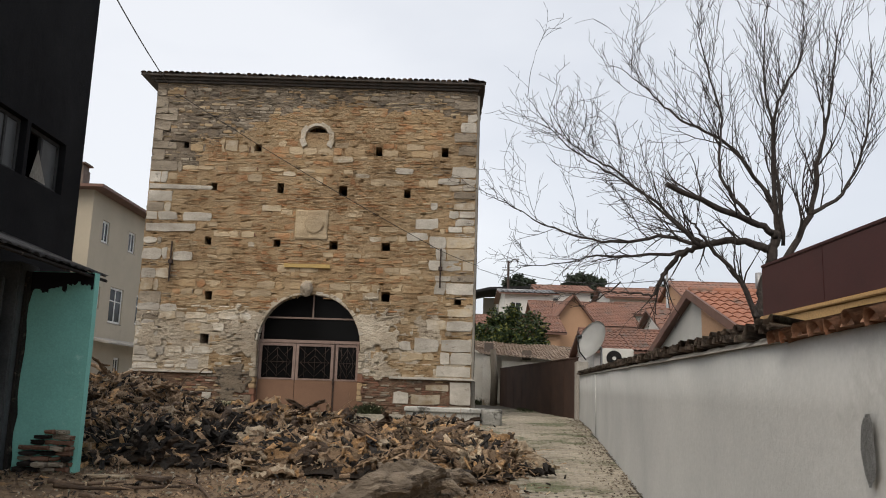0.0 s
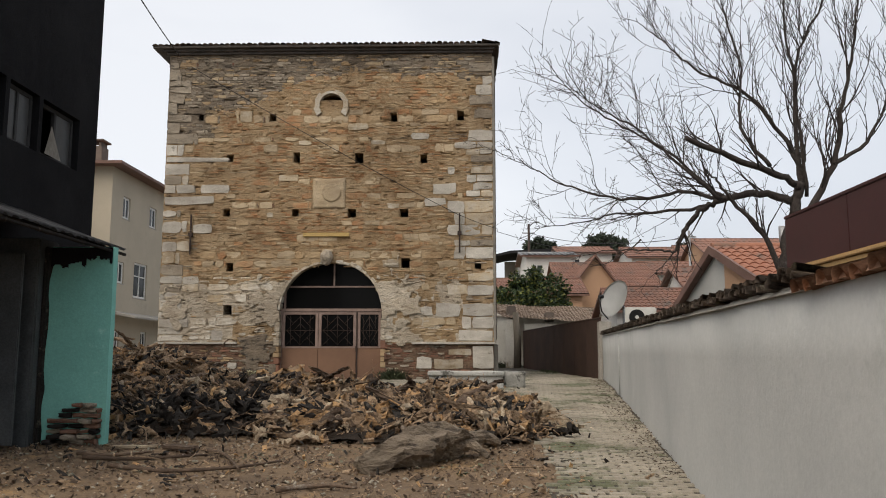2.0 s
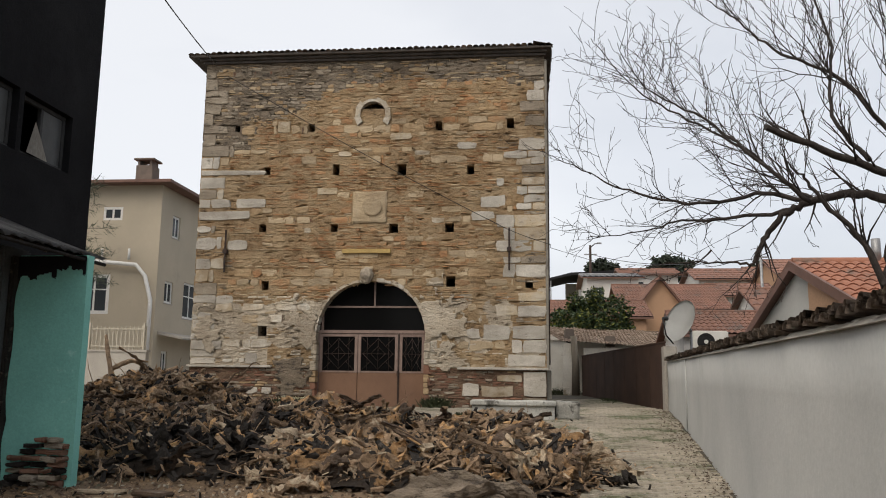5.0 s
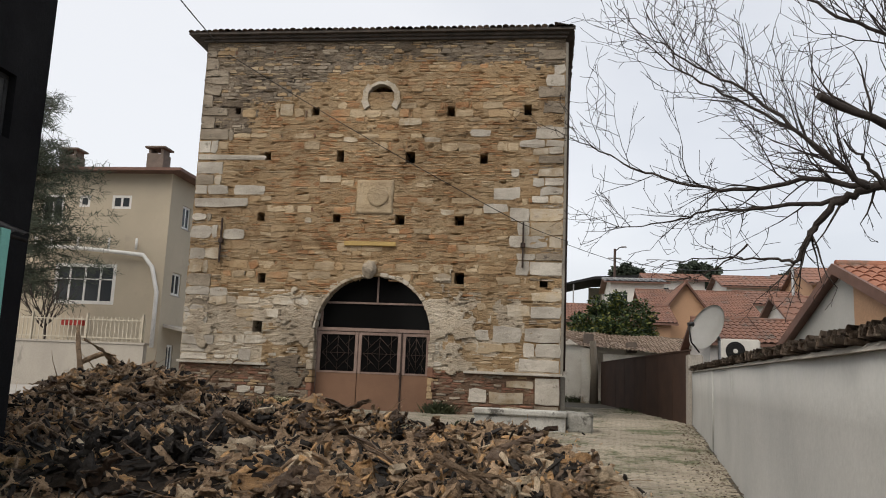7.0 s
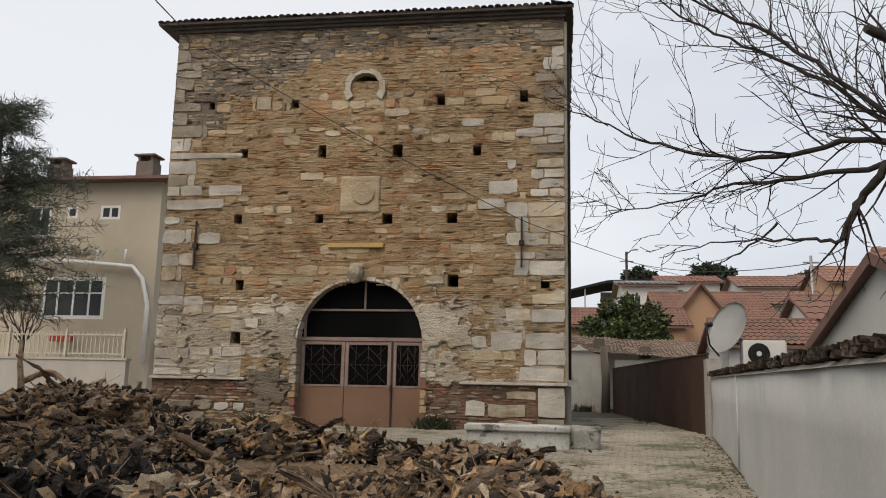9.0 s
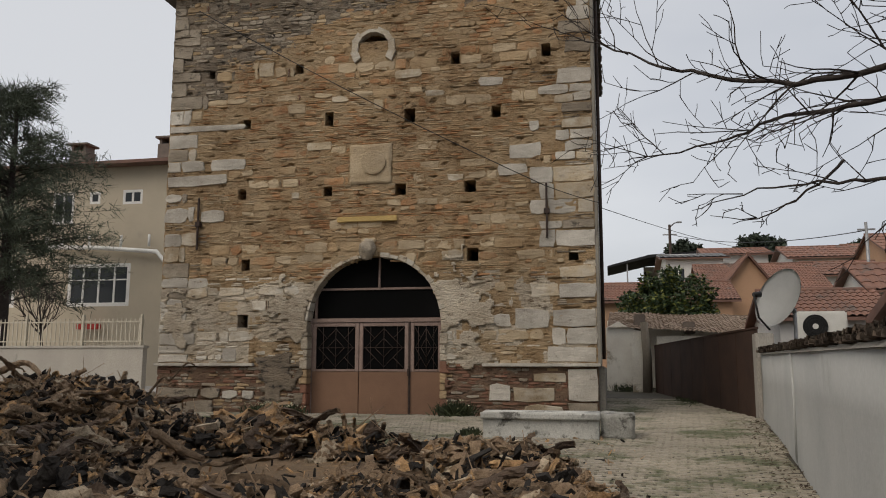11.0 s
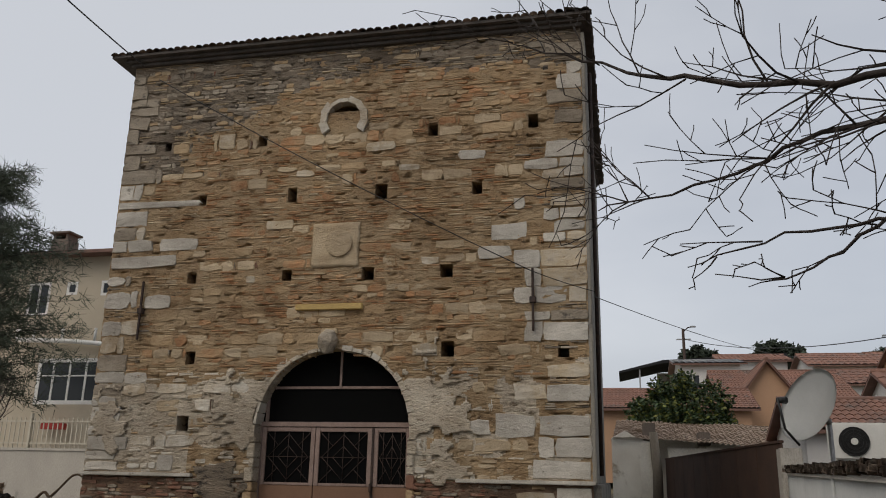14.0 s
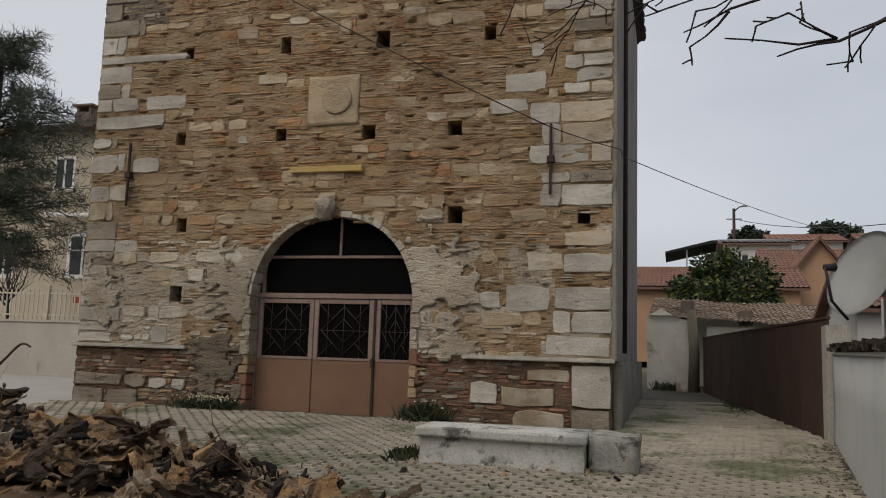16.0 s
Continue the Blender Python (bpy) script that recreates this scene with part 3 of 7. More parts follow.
# blocks of the plinth, below the ledge
FOOT = [(-1.33, -0.87, 1.12, 1.47), (-0.81, 0.07, 1.11, 1.41), (0.31, 0.93, 1.13, 1.80), (-0.40, 0.27, 1.53, 1.73), (-7.29, -6.94, 1.12, 1.32),
        (-6.83, -6.52, 1.12, 1.31), (-8.88, -7.86, 1.12, 1.35), (-8.88, -8.22, 0.70, 1.09), (-8.15, -7.5, .72, 1.08), (-7.8, -7.35, 1.13, 1.36), (-0.6, .2, .72, 1.06), (.3, .93, .7, 1.1)]


def meets(a, b, z0, z1, boxes):
    return any(p < b - .01 and q > a + .01 and r < z1 - .01 and t > z0 + .01 for p, q, r, t in boxes)


for p, q, r, t in PALE:
    edge = p > -1.6 or q < -6.9
    blocks.append((p + .006, q - .006, r + .006, t - .006, "quoin" if edge else "quoin_warm", rng.uniform(.002, .012)))
for i, (p, q, r, t) in enumerate(FOOT):
    blocks.append((p + .006, q - .006, r + .006, t - .006, "quoin" if i in (0, 2, 4, 5) else ("quoin_warm" if i in (1, 3, 10) else "grey"), rng.uniform(.015, .035)))


def thin_bricks(a, b, z0, z1, keys, gap=.35, upright=False):
    """A patch of thin bricks, some lost under the mortar."""
    if upright:
        x = a
        while x < b - .02:
            e = min(x + rng.uniform(.04, .06), b)
            if rng.random() > gap:
                rubble.add(stone_verts(x + .004, e - .004, z0 + .008, z1 - .008, TY + .03, rng.uniform(.004, .016), rng, .005), STONE_F, STONE_MATS.index(rng.choice(keys)))
            x = e
        return
    z = z0
    while z < z1 - .02:
        h = min(rng.uniform(.036, .05), z1 - z)
        x = a
        while x < b - .03:
            e = min(x + rng.uniform(.14, .34), b)
            if rng.random() > gap:
                rubble.add(stone_verts(x + .005, e - .005, z + .006, z + h - .004, TY + .03, rng.uniform(-.002, .018), rng, .006), STONE_F, STONE_MATS.index(rng.choice(keys)))
            x = e
        z += h


def quoins(left):
    """Corner blocks, long and short in turn, some parted by thin bricks. Returns for each height how far they reach into the wall."""
    spans, z = [], 1.9
    while z < TZ - 0.25:
        if rng.random() < .22:
            h = rng.uniform(.09, .15)
            reach = rng.uniform(.4, .9)
            a, b = (TX0 + .02, TX0 + reach) if left else (TX1 - reach, TX1 - .02)
            if not meets(a, b, z, z + h, PALE):
                thin_bricks(a, b, z, z + h, ("grey", "grey", "lime"), .3)
        else:
            h = rng.choice((0.2, 0.24, 0.28, 0.32, 0.36))
            reach = rng.choice((0.4, 0.55, 0.75, 0.95, 1.15, 1.4) if left else (.65, .8, .95, 1.15, 1.35)) if z < 8.6 else rng.choice((0.3, 0.5, 0.7))
            h = min(h, TZ - 0.02 - z)
            x = 0.0
            while x < reach - 0.12:
                w = min(rng.uniform(0.35, 0.95), reach - x)
                a, b = (TX0 + x, TX0 + x + w) if left else (TX1 - x - w, TX1 - x)
                if not any(p < b and r > a for p, r in blocked(z, z + h)) and not meets(a, b, z, z + h, PALE):
                    if x > 0 and rng.random() < .2:
                        thin_bricks(a, b, z, z + h, ("grey", "lime", "orange"), .3)
                    else:
                        u = rng.random()
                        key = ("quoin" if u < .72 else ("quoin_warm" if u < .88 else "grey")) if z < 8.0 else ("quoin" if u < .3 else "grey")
                        blocks.append((a + .006, b - .006, z + .007, z + h - .007, key, rng.uniform(0.0, 0.016)))
                x += w
        spans.append((z, z + h, reach))
        z += h
    return spans


QL, QR = quoins(True), quoins(False)


def reach_at(spans, z0, z1):
    r = [s[2] for s in spans if s[0] < z1 - .005 and s[1] > z0 + .005]
    return max(r) if r else 0.0


def pick(x, z):
    n1 = noise.noise((x * 0.45, z * 0.45, 3))
    n2 = noise.noise((x * 1.1, z * 1.3, 9))
    u = rng.random()
    if z < 1.85:
        return "red" if u < .55 + n2 * .4 else ("ochre" if u < .64 else "grey")
    if z < 3.75 + 0.6 * n2:
        if x > -1.9:
            return "white" if u < .3 else ("lime" if u < .8 else "ochre")
        return "white" if u < .72 + n1 * .3 else ("lime" if u < .9 else "ochre")
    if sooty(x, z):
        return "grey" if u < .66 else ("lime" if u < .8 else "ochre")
    if n1 + 0.4 * n2 > 0.06 or (5.0 < z < 8.3 and abs(x + 3.8) < 1.6 and u < .5):
        return "orange" if u < .55 else ("ochre" if u < .9 else "lime")
    return "ochre" if u < .62 else ("lime" if u < .8 else "orange")


def course(z, h, kind):
    """One course of the front: large flush blocks, small rubble or thin bricks."""
    top = z + h
    xl = TX0 + (reach_at(QL, z, top) if z > 1.85 else 0)
    xr = TX1 - (reach_at(QR, z, top) if z > 1.85 else 0)
    bl = sorted(blocked(z, top, 0.0) + [(p, q) for p, q, r, t in PALE + FOOT if r < top - .02 and t > z + .02])
    pale_band = 1.9 < z < 3.7
    x = xl
    while x < xr - .03:
        w = rng.uniform(.24, .66) if kind == "block" else (rng.uniform(.1, .34) if kind == "rubble" else rng.uniform(.16, .36))
        b = min(x + w, xr)
        stop = next(((p, q) for p, q in bl if q > x + .01 and p < b), None)
        skip = None
        if stop:
            b, skip = stop[0], stop[1]
        if b - x > .05:
            k = pick((x + b) / 2, z + h / 2)
            u = rng.random()
            if kind == "block":
                if u < .22 and b - x > .3 and not pale_band:
                    thin_bricks(x, b, z, top, (k, "orange" if k in ("ochre", "orange") else k), .3)
                elif u < (.86 if not pale_band else .62):
                    m = b
                    if (rng.random() < (.75 if x < -6.0 and z > 7.9 else .2)) and b - x > .2:
                        m = b - .07
                        thin_bricks(m, b, z, top, ("red", "grey") if x < -6 else (k,), .1, True)
                    kk = k if k not in ("ochre", "orange") or rng.random() < .5 else "lime"
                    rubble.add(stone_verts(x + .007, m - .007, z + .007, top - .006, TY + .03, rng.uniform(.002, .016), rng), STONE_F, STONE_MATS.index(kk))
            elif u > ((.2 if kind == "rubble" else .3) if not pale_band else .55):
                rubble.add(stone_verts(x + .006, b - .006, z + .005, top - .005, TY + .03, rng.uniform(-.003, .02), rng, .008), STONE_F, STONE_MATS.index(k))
        x = skip if skip else b


z = 0.62
while z < TZ - 0.03:
    u = rng.random()
    if z < 1.83:
        course(z, .068, "rubble" if u < .4 else "brick")
        z += .07
        continue
    if u < .3:
        h = rng.uniform(.15, .24)
        course(z, min(h, TZ - z), "block")
        z += h
        for _ in range(rng.choice((0, 1, 2, 3))):
            if z < TZ - .05:
                course(z, .044, "brick")
                z += .044
    elif u < .75:
        h = rng.uniform(.065, .12)
        course(z, min(h, TZ - z), "rubble")
        z += h
    else:
        for _ in range(rng.choice((2, 3, 4))):
            if z < TZ - .05:
                course(z, .046, "brick")
                z += .046
rubble.make("coursed_rubble", tower, "ochre and limestone rubble courses")
for a, b, z0, z1, k, proud in blocks:
    me = raw("block", stone_verts(a, b, z0, z1, TY + .03, proud + .012, rng, .008), STONE_F)
    part("block", me, M[k], tower)

# smeared lime plaster round the arch and on the lower wall
def smear(cx, cz, rx, rz, seed, key="plaster_old", thick=0.008):
    """A thin uneven coat of old plaster with a ragged edge."""
    n = 44
    verts, idx, faces = [], {}, []
    s = 0.035
    for i in range(-n, n + 1):
        for j in range(-n, n + 1):
            x, zz = i * s, j * s
            r = (x / rx) ** 2 + (zz / rz) ** 2 + 0.95 * noise.noise((x * 2.4 + seed, zz * 3.4, seed)) + .8 * noise.noise((x * 5 + seed, zz * 9, 2))
            px, pz = cx + x, cz + zz
            if r < 0.62 and pz > .8 and not any(p - .03 < px < q + .03 for p, q in blocked(pz - .04, pz + .04)) and TX0 + .02 < px < TX1 - .02:
                idx[(i, j)] = len(verts)
                verts.append((px, TY - 0.006 - thick * (0.65 - max(r, 0)) + .006 * noise.noise((x * 9, zz * 14, seed)), pz))
    for (i, j) in idx:
        if all(k in idx for k in ((i + 1, j), (i + 1, j + 1), (i, j + 1))):
            faces.append((idx[(i, j)], idx[(i + 1, j)], idx[(i + 1, j + 1)], idx[(i, j + 1)]))
    me = raw("plaster_patch", verts, faces)
    me.polygons.foreach_set("use_smooth", [True] * len(faces))
    ob = part("plaster_patch", me, M[key], tower, "remains of old lime plaster")
    so = ob.modifiers.new("thick", "SOLIDIFY")
    so.thickness, so.offset = 0.012, -1
    return ob


for i, (cx, cz, rx, rz) in enumerate(((-8.45, 2.9, .5, .8), (-2.0, 3.1, .75, 1.1), (-5.6, 3.1, .65, .9), (-1.6, 2.05, .5, .3))):
    smear(cx, cz, rx, rz, i * 3.7)
smear(-5.95, 1.5, .7, .8, 31, "mortar_grey")
smear(-2.35, 1.55, .3, .4, 37, "red")

# ledge above the plinth
for a, b in ((TX0 - .05, -6.55), (-1.45, TX1 + .05)):
    bm = box(a, b, TY - .07, TY + .05, 1.83, 1.90, 0.012)
    for v in bm.verts:
        v.co.y += .012 * noise.noise((v.co.x * 4, 0, 1))
    part("plinth_ledge", bm, M["quoin"], tower, "pale stone ledge")
part("side_plinth", box(TX1 - .01, TX1 + .13, TY + .3, TYB, 0.5, 1.84, .02), M["sidewall"], tower)
part("wall_pipe", tube([(TX1 + .11, TY + 1.62, 2.0), (TX1 + .11, TY + 1.62, TZ - .2)], .04, 8), M["iron"], tower)
part("side_buttress", box(TX1 - .01, TX1 + .07, TY + .02, TY + 1.5, 1.86, TZ - .1, .015), M["sidewall"], tower)

# voussoirs round the door
n_v = 25
for i in range(n_v):
    a0, a1 = math.pi * i / n_v, math.pi * (i + 1) / n_v

    def on(a, grow):
        c, s = math.cos(a), math.sin(a)
        e = 2 / 2.25
        return (DOOR_C + (ARCH_W + grow) * math.copysign(abs(c) ** e, c), ARCH_SPRING + (ARCH_TOP - ARCH_SPRING + grow) * abs(s) ** e)
    g = rng.choice((.03, .05, .08, .1))
    p = [on(a0 + .006, -.02), on(a1 - .006, -.02), on(a1 - .006, g), on(a0 + .006, g)]
    if i != n_v // 2:
        f = TY - rng.uniform(.012, .022)
        part("voussoir", prism(p, "y", f, TY + .55), M[rng.choice(("plaster_old", "plaster_old", "plaster_old", "white"))], tower)
for s, x in ((-1, DOOR_X0 + .02), (1, DOOR_X1 - .03)):
    zz = .7
    while zz < ARCH_SPRING:
        h = rng.uniform(.14, .3)
        w = rng.uniform(.07, .16)
        a, b = (x - w, x + .03) if s < 0 else (x - .03, x + w)
        part("jamb_stone", box(a, b, TY - rng.uniform(.005, .016), TY + .55, zz + .006, min(zz + h, ARCH_SPRING + .05) - .006, .014), M[("red" if rng.random() < .75 else "ochre") if zz < 1.75 else "plaster_old"], tower)
        zz += h
# carved keystone head
bm = bmesh.new()
bmesh.ops.create_icosphere(bm, subdivisions=3, radius=.2)
for v in bm.verts:
    v.co = Vector((v.co.x * .95, v.co.y * .9, v.co.z * 1.15)) * (1 + .22 * noise.noise(v.co * 9))
    v.co += Vector((-3.96, TY - .06, 4.36))
part("keystone", bm, M["grey"], tower, "worn carved grey keystone")
part("keystone_corbel", box(-4.12, -3.8, TY - .05, TY + .2, 4.5, 4.62, .02), M["lime"], tower)
# yellowed timber lintel strip
part("lintel", box(-4.68, -3.32, TY - .05, TY + .1, 4.985, 5.10, .012), M["ochre_board"], tower, "yellow painted timber strip")
# carved panel with a round rosette
part("carved_panel", worn(box(-4.42, -3.46, TY + .002, TY + .1, 5.84, 6.74), .016, 4.5, 11), M["lime"], tower, "square carved limestone panel")
bm = bmesh.new()
for r0, r1, yy in ((.235, .275, -.035), (.0, .2, -.022)):
    k = 40
    ring0 = [bm.verts.new((-3.87 + r0 * math.cos(6.2832 * i / k), TY + yy - .008, 6.32 + r0 * math.sin(6.2832 * i / k))) for i in range(k)] if r0 else None
    ring1 = [bm.verts.new((-3.87 + r1 * math.cos(6.2832 * i / k), TY + yy, 6.32 + r1 * math.sin(6.2832 * i / k))) for i in range(k)]
    ring2 = [bm.verts.new((-3.87 + (r1 + .01) * math.cos(6.2832 * i / k), TY + .02, 6.32 + (r1 + .01) * math.sin(6.2832 * i / k))) for i in range(k)]
    for i in range(k):
        j = (i + 1) % k
        bm.faces.new((ring1[i], ring1[j], ring2[j], ring2[i]))
        if ring0:
            bm.faces.new((ring0[i], ring0[j], ring1[j], ring1[i]))
    bm.faces.new(ring1 if not ring0 else ring0)
bmesh.ops.recalc_face_normals(bm, faces=bm.faces)
part("rosette", bm, M["lime"], tower, "worn round rosette")
# round niche, bricked up, with pale edging
for i in range(9):
    a0, a1 = math.radians(-38 + 256 * i / 9), math.radians(-38 + 256 * (i + 1) / 9)
    r0, r1 = NICHE[2] - .03, NICHE[2] + (.05 if 3 < i < 6 else rng.uniform(.1, .16))
    p = [(NICHE[0] + r * math.cos(a), NICHE[1] + r * math.sin(a)) for r, a in ((r0, a0 + .006), (r1, a0 + .006), (r1, a1 - .006), (r0, a1 - .006))]
    part("niche_stone", prism(p, "y", TY - .03, TY + .2), M["white"], tower)
for j in range(10):
    zz = NICHE[1] - .40 + j * .058
    h = min(.36, math.sqrt(max(.0, NICHE[2] ** 2 - min(abs(zz - NICHE[1]), .39) ** 2))) if zz > NICHE[1] - .2 else .36
    x = NICHE[0] - h
    while x < NICHE[0] + h - .04:
        e = min(x + rng.uniform(.16, .26), NICHE[0] + h)
        me = raw("infill_brick", stone_verts(x + .004, e - .004, zz, zz + .05, TY + .09, .0, rng, .008), STONE_F)
        part("infill_brick", me, M["orange"], tower)
        x = e
# iron tie rods
for x, z0, z1 in ((-8.03, 4.46, 5.66), (-0.06, 4.50, 5.68)):
    rod = part("tie_rod", box(x - .022, x + .022, TY - .06, TY - .015, z0, z1, .008), M["iron"], tower, "rusted iron tie bar")
    part("tie_anchor", box(x - .06, x + .06, TY - .075, TY + .1, (z0 + z1) / 2 - .07, (z0 + z1) / 2 + .05, .012), M["iron"], rod)

# eaves: stepped brick cornice and tiles
for i, (dz, o) in enumerate(((0.0, .06), (.075, .13))):
    bm = box(TX0 - o * 1.4, TX1 + o * .6, TY - o, TYB + o, TZ + dz, TZ + dz + .073, .01)
    part("cornice_course", bm, M["eave"], tower, "soot-darkened brick cornice")
ridge = Vector(((TX0 + TX1) / 2, (TY + TYB) / 2, TZ + 1.75))
o = .24
TL, TR = TX0 - .45, TX1 + .2
cor = [Vector((TL, TY - o, TZ + .152)), Vector((TR, TY - o, TZ + .152)), Vector((TR, TYB + o, TZ + .152)), Vector((TL, TYB + o, TZ + .152))]
bm = bmesh.new()
top = bm.verts.new(ridge)
lo = [bm.verts.new(c) for c in cor]
hi = [bm.verts.new(c + Vector((0, 0, .06))) for c in cor]
for i in range(4):
    j = (i + 1) % 4
    bm.faces.new((lo[i], lo[j], hi[j], hi[i]))
    bm.faces.new((hi[i], hi[j], top))
bm.faces.new(lo[::-1])
part("roof", bm, M["eave"], tower)
tile_bm = bmesh.new()
for k in range(6):
    a = math.pi * k / 5
    tile_bm.verts.new((.085 * math.cos(a), 0, .07 * math.sin(a)))
    tile_bm.verts.new((.068 * math.cos(a), .55, .055 * math.sin(a) + .095))
tile_bm.verts.ensure_lookup_table()
for k in range(5):
    tile_bm.faces.new([tile_bm.verts[i] for i in (2 * k, 2 * k + 2, 2 * k + 3, 2 * k + 1)])
bmesh.ops.solidify(tile_bm, geom=tile_bm.faces, thickness=.014)
tile_me = bpy.data.meshes.new("eave_tile")
tile_bm.to_mesh(tile_me)
tile_bm.free()
tile_me.materials.append(M["tile_old"])
nt = 62
for i in range(nt):
    ob = part("eave_tile", tile_me, M["tile_old"], tower)
    ob.matrix_basis = pose(TL + (TR - TL) * (i + .5) / nt, TY - o - .05 + rng.uniform(-.02, .02), TZ + .2 + rng.uniform(-.012, .012), 4, 0, rng.uniform(-3, 3))
for i in range(58):
    ob = part("eave_tile", tile_me, M["tile_old"], tower)
    ob.matrix_basis = pose(TR + .02 + rng.uniform(-.02, .02), TY - o + (TYB - TY + 2 * o) * (i + .5) / 58, TZ + .2, 4, 0, 90 + rng.uniform(-3, 3))

# door of painted steel with glazed, latticed panels
door = thing("arched_double_door", "brown painted steel double door with latticed dark glazing, closed", "door", (0, TY + .30, 0))
Y = 0.0
Z0, ZB = .78, 2.84
MUN = [-5.33, -4.17, -3.05, -2.33]


def bar(name, x0, x1, z0, z1, parent, m="frame_paint", y0=-.03, y1=.03, bevel=.006):
    return part(name, box(x0, x1, y0, y1, z0, z1, bevel), M[m], parent)


bar("transom", DOOR_X0 - .02, DOOR_X1 + .02, ZB - .05, ZB + .04, door, y0=-.05)
bar("fanlight_bar", -5.25, -2.45, 3.50, 3.55, door)
bar("fanlight_mullion", -3.8, -3.755, 3.55, 4.3, door)
bar("fanlight_post", -5.26, -5.2, ZB + .04, 3.5, door)
for x in (DOOR_X0, DOOR_X1 - .05):
    bar("door_post", x, x + .06, Z0 - .05, ZB - .05, door, y0=-.05)
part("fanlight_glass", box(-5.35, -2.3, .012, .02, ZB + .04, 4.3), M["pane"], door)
for i, (a, b) in enumerate(((-5.30, -4.22), (-4.22, -3.10), (-3.07, -2.36))):
    leaf = part("door_leaf", box(a + .006, b - .006, -.025, .025, Z0, 1.72, .008), M["brown_paint"], door, "brown painted lower steel panel")
    bar("stile", a + .006, a + .09, 1.722, ZB - .06, leaf)
    bar("stile", b - .09, b - .006, 1.722, ZB - .06, leaf)
    bar("rail", a + .092, b - .092, ZB - .14, ZB - .06, leaf)
    bar("rail", a + .092, b - .092, 1.722, 1.77, leaf)
    part("pane", box(a + .09, b - .09, .004, .010, 1.77, ZB - .14), M["pane"], leaf, "dark glass with the unlit room in its colour")
    bm = bmesh.new()
    xa, xb, za, zb = a + .092, b - .092, 1.772, ZB - .142
    w, hh = xb - xa, zb - za
    lines = [((.5, 0), (.5, 1)), ((0, .5), (1, .5)), ((.5, .95), (.95, .5)), ((.95, .5), (.5, .05)), ((.5, .05), (.05, .5)), ((.05, .5), (.5, .95)),
             ((.5, .72), (.72, .5)), ((.72, .5), (.5, .28)), ((.5, .28), (.28, .5)), ((.28, .5), (.5, .72)), ((0, 1), (.28, .72)), ((1, 1), (.72, .72)), ((0, 0), (.28, .28)), ((1, 0), (.72, .28)), ((.18, 0), (.18, 1)), ((.82, 0), (.82, 1))]
    for p, q in lines:
        tube([(xa + p[0] * w, -.012, za + p[1] * hh), (xa + q[0] * w, -.012, za + q[1] * hh)], .007, 5, bm)
    part("lattice", bm, M["iron"], leaf, "thin iron lattice")
part("meeting_strip", box(-3.10, -3.06, -.05, -.026, Z0, ZB - .06, .005), M["iron"], door)
part("door_handle", box(-3.12, -3.07, -.09, -.05, 1.62, 1.78, .01), M["iron"], door)
part("threshold", box(DOOR_X0, DOOR_X1, -.15, .25, .68, .775, .01), M["sand"], door)

# marble bench and block
bench = thing("marble_bench", "long worn white marble slab bench before the tower", "bench", (0, 0, 0))


part("bench_body", worn(box(-.76, .98, 19.36, 20.0, .74, 1.03), .016, 3.5, 9), M["marble"], bench)
part("bench_slab", worn(box(-.79, 1.0, 19.3, 20.06, 1.034, 1.135, .006), .016, 4, 3), M["marble"], bench, "pale worn top slab")
block = part("stone_block", worn(box(1.005, 1.5, 19.5, 20.12, .74, 1.125, .004), .02, 6, 6), M["block"])
tagged(block, "squat weathered marble block beside the bench", "stone block")

# ---- white garden wall ----
WT = .26
wall_r = thing("garden_wall", "long white rendered garden wall with stained foot", "wall", kind="structure")


def wall_top(y):
    return 1.80 + .0135 * max(0, y - 4)


bm = bmesh.new()
ys = [-6 + .4 * i for i in range(76)]
cols = []
for y in ys:
    y = min(y, 24.0)
    x = wall_x(y)
    row = []
    for zz in (ground_z(x, y) - .1, ground_z(x, y) + .06, .8 + .5 * ground_z(x, y), 1.45 + .1 * ground_z(x, y), wall_top(y)):
        d = .02 * noise.noise((y * .7, zz * .8, 4)) + .008 * noise.noise((y * 3, zz * 3, 8)) - (.015 if zz < ground_z(x, y) + .1 else 0)
        row.append(bm.verts.new((x + d, y, zz)))
    row.append(bm.verts.new((x + WT, y, wall_top(y))))
    row.append(bm.verts.new((x + WT, y, ground_z(x, y) - .1)))
    cols.append(row)
for a, b in zip(cols, cols[1:]):
    for i in range(6):
        f = bm.faces.new((a[i], a[i + 1], b[i + 1], b[i]))
        f.smooth = i < 4
bm.faces.new(cols[0])
bm.faces.new(cols[-1][::-1])
bmesh.ops.recalc_face_normals(bm, faces=bm.faces)
part("wall_face", bm, M["wallwhite"], wall_r)
# a bare cement patch
bm = bmesh.new()
pv = []
for i in range(22):
    a = 6.2832 * i / 22
    r = 1 + .35 * noise.noise((math.cos(a) * 1.7, math.sin(a) * 1.7, 5))
    yy, zz = 3.13 + .07 * r * math.cos(a), 1.33 + .13 * r * math.sin(a)
    pv.append(bm.verts.new((wall_x(yy) - .022, yy, zz)))
bm.faces.new(pv)
bmesh.ops.solidify(bm, geom=bm.faces[:], thickness=.02)
part("cement_patch", bm, M["patch"], wall_r, "grey patch of bare cement")
part("downpipe", tube([(wall_x(17.3) - .012, 17.3, .7), (wall_x(17.3) - .012, 17.3, 1.98)], .018, 8), M["wallwhite"], wall_r)


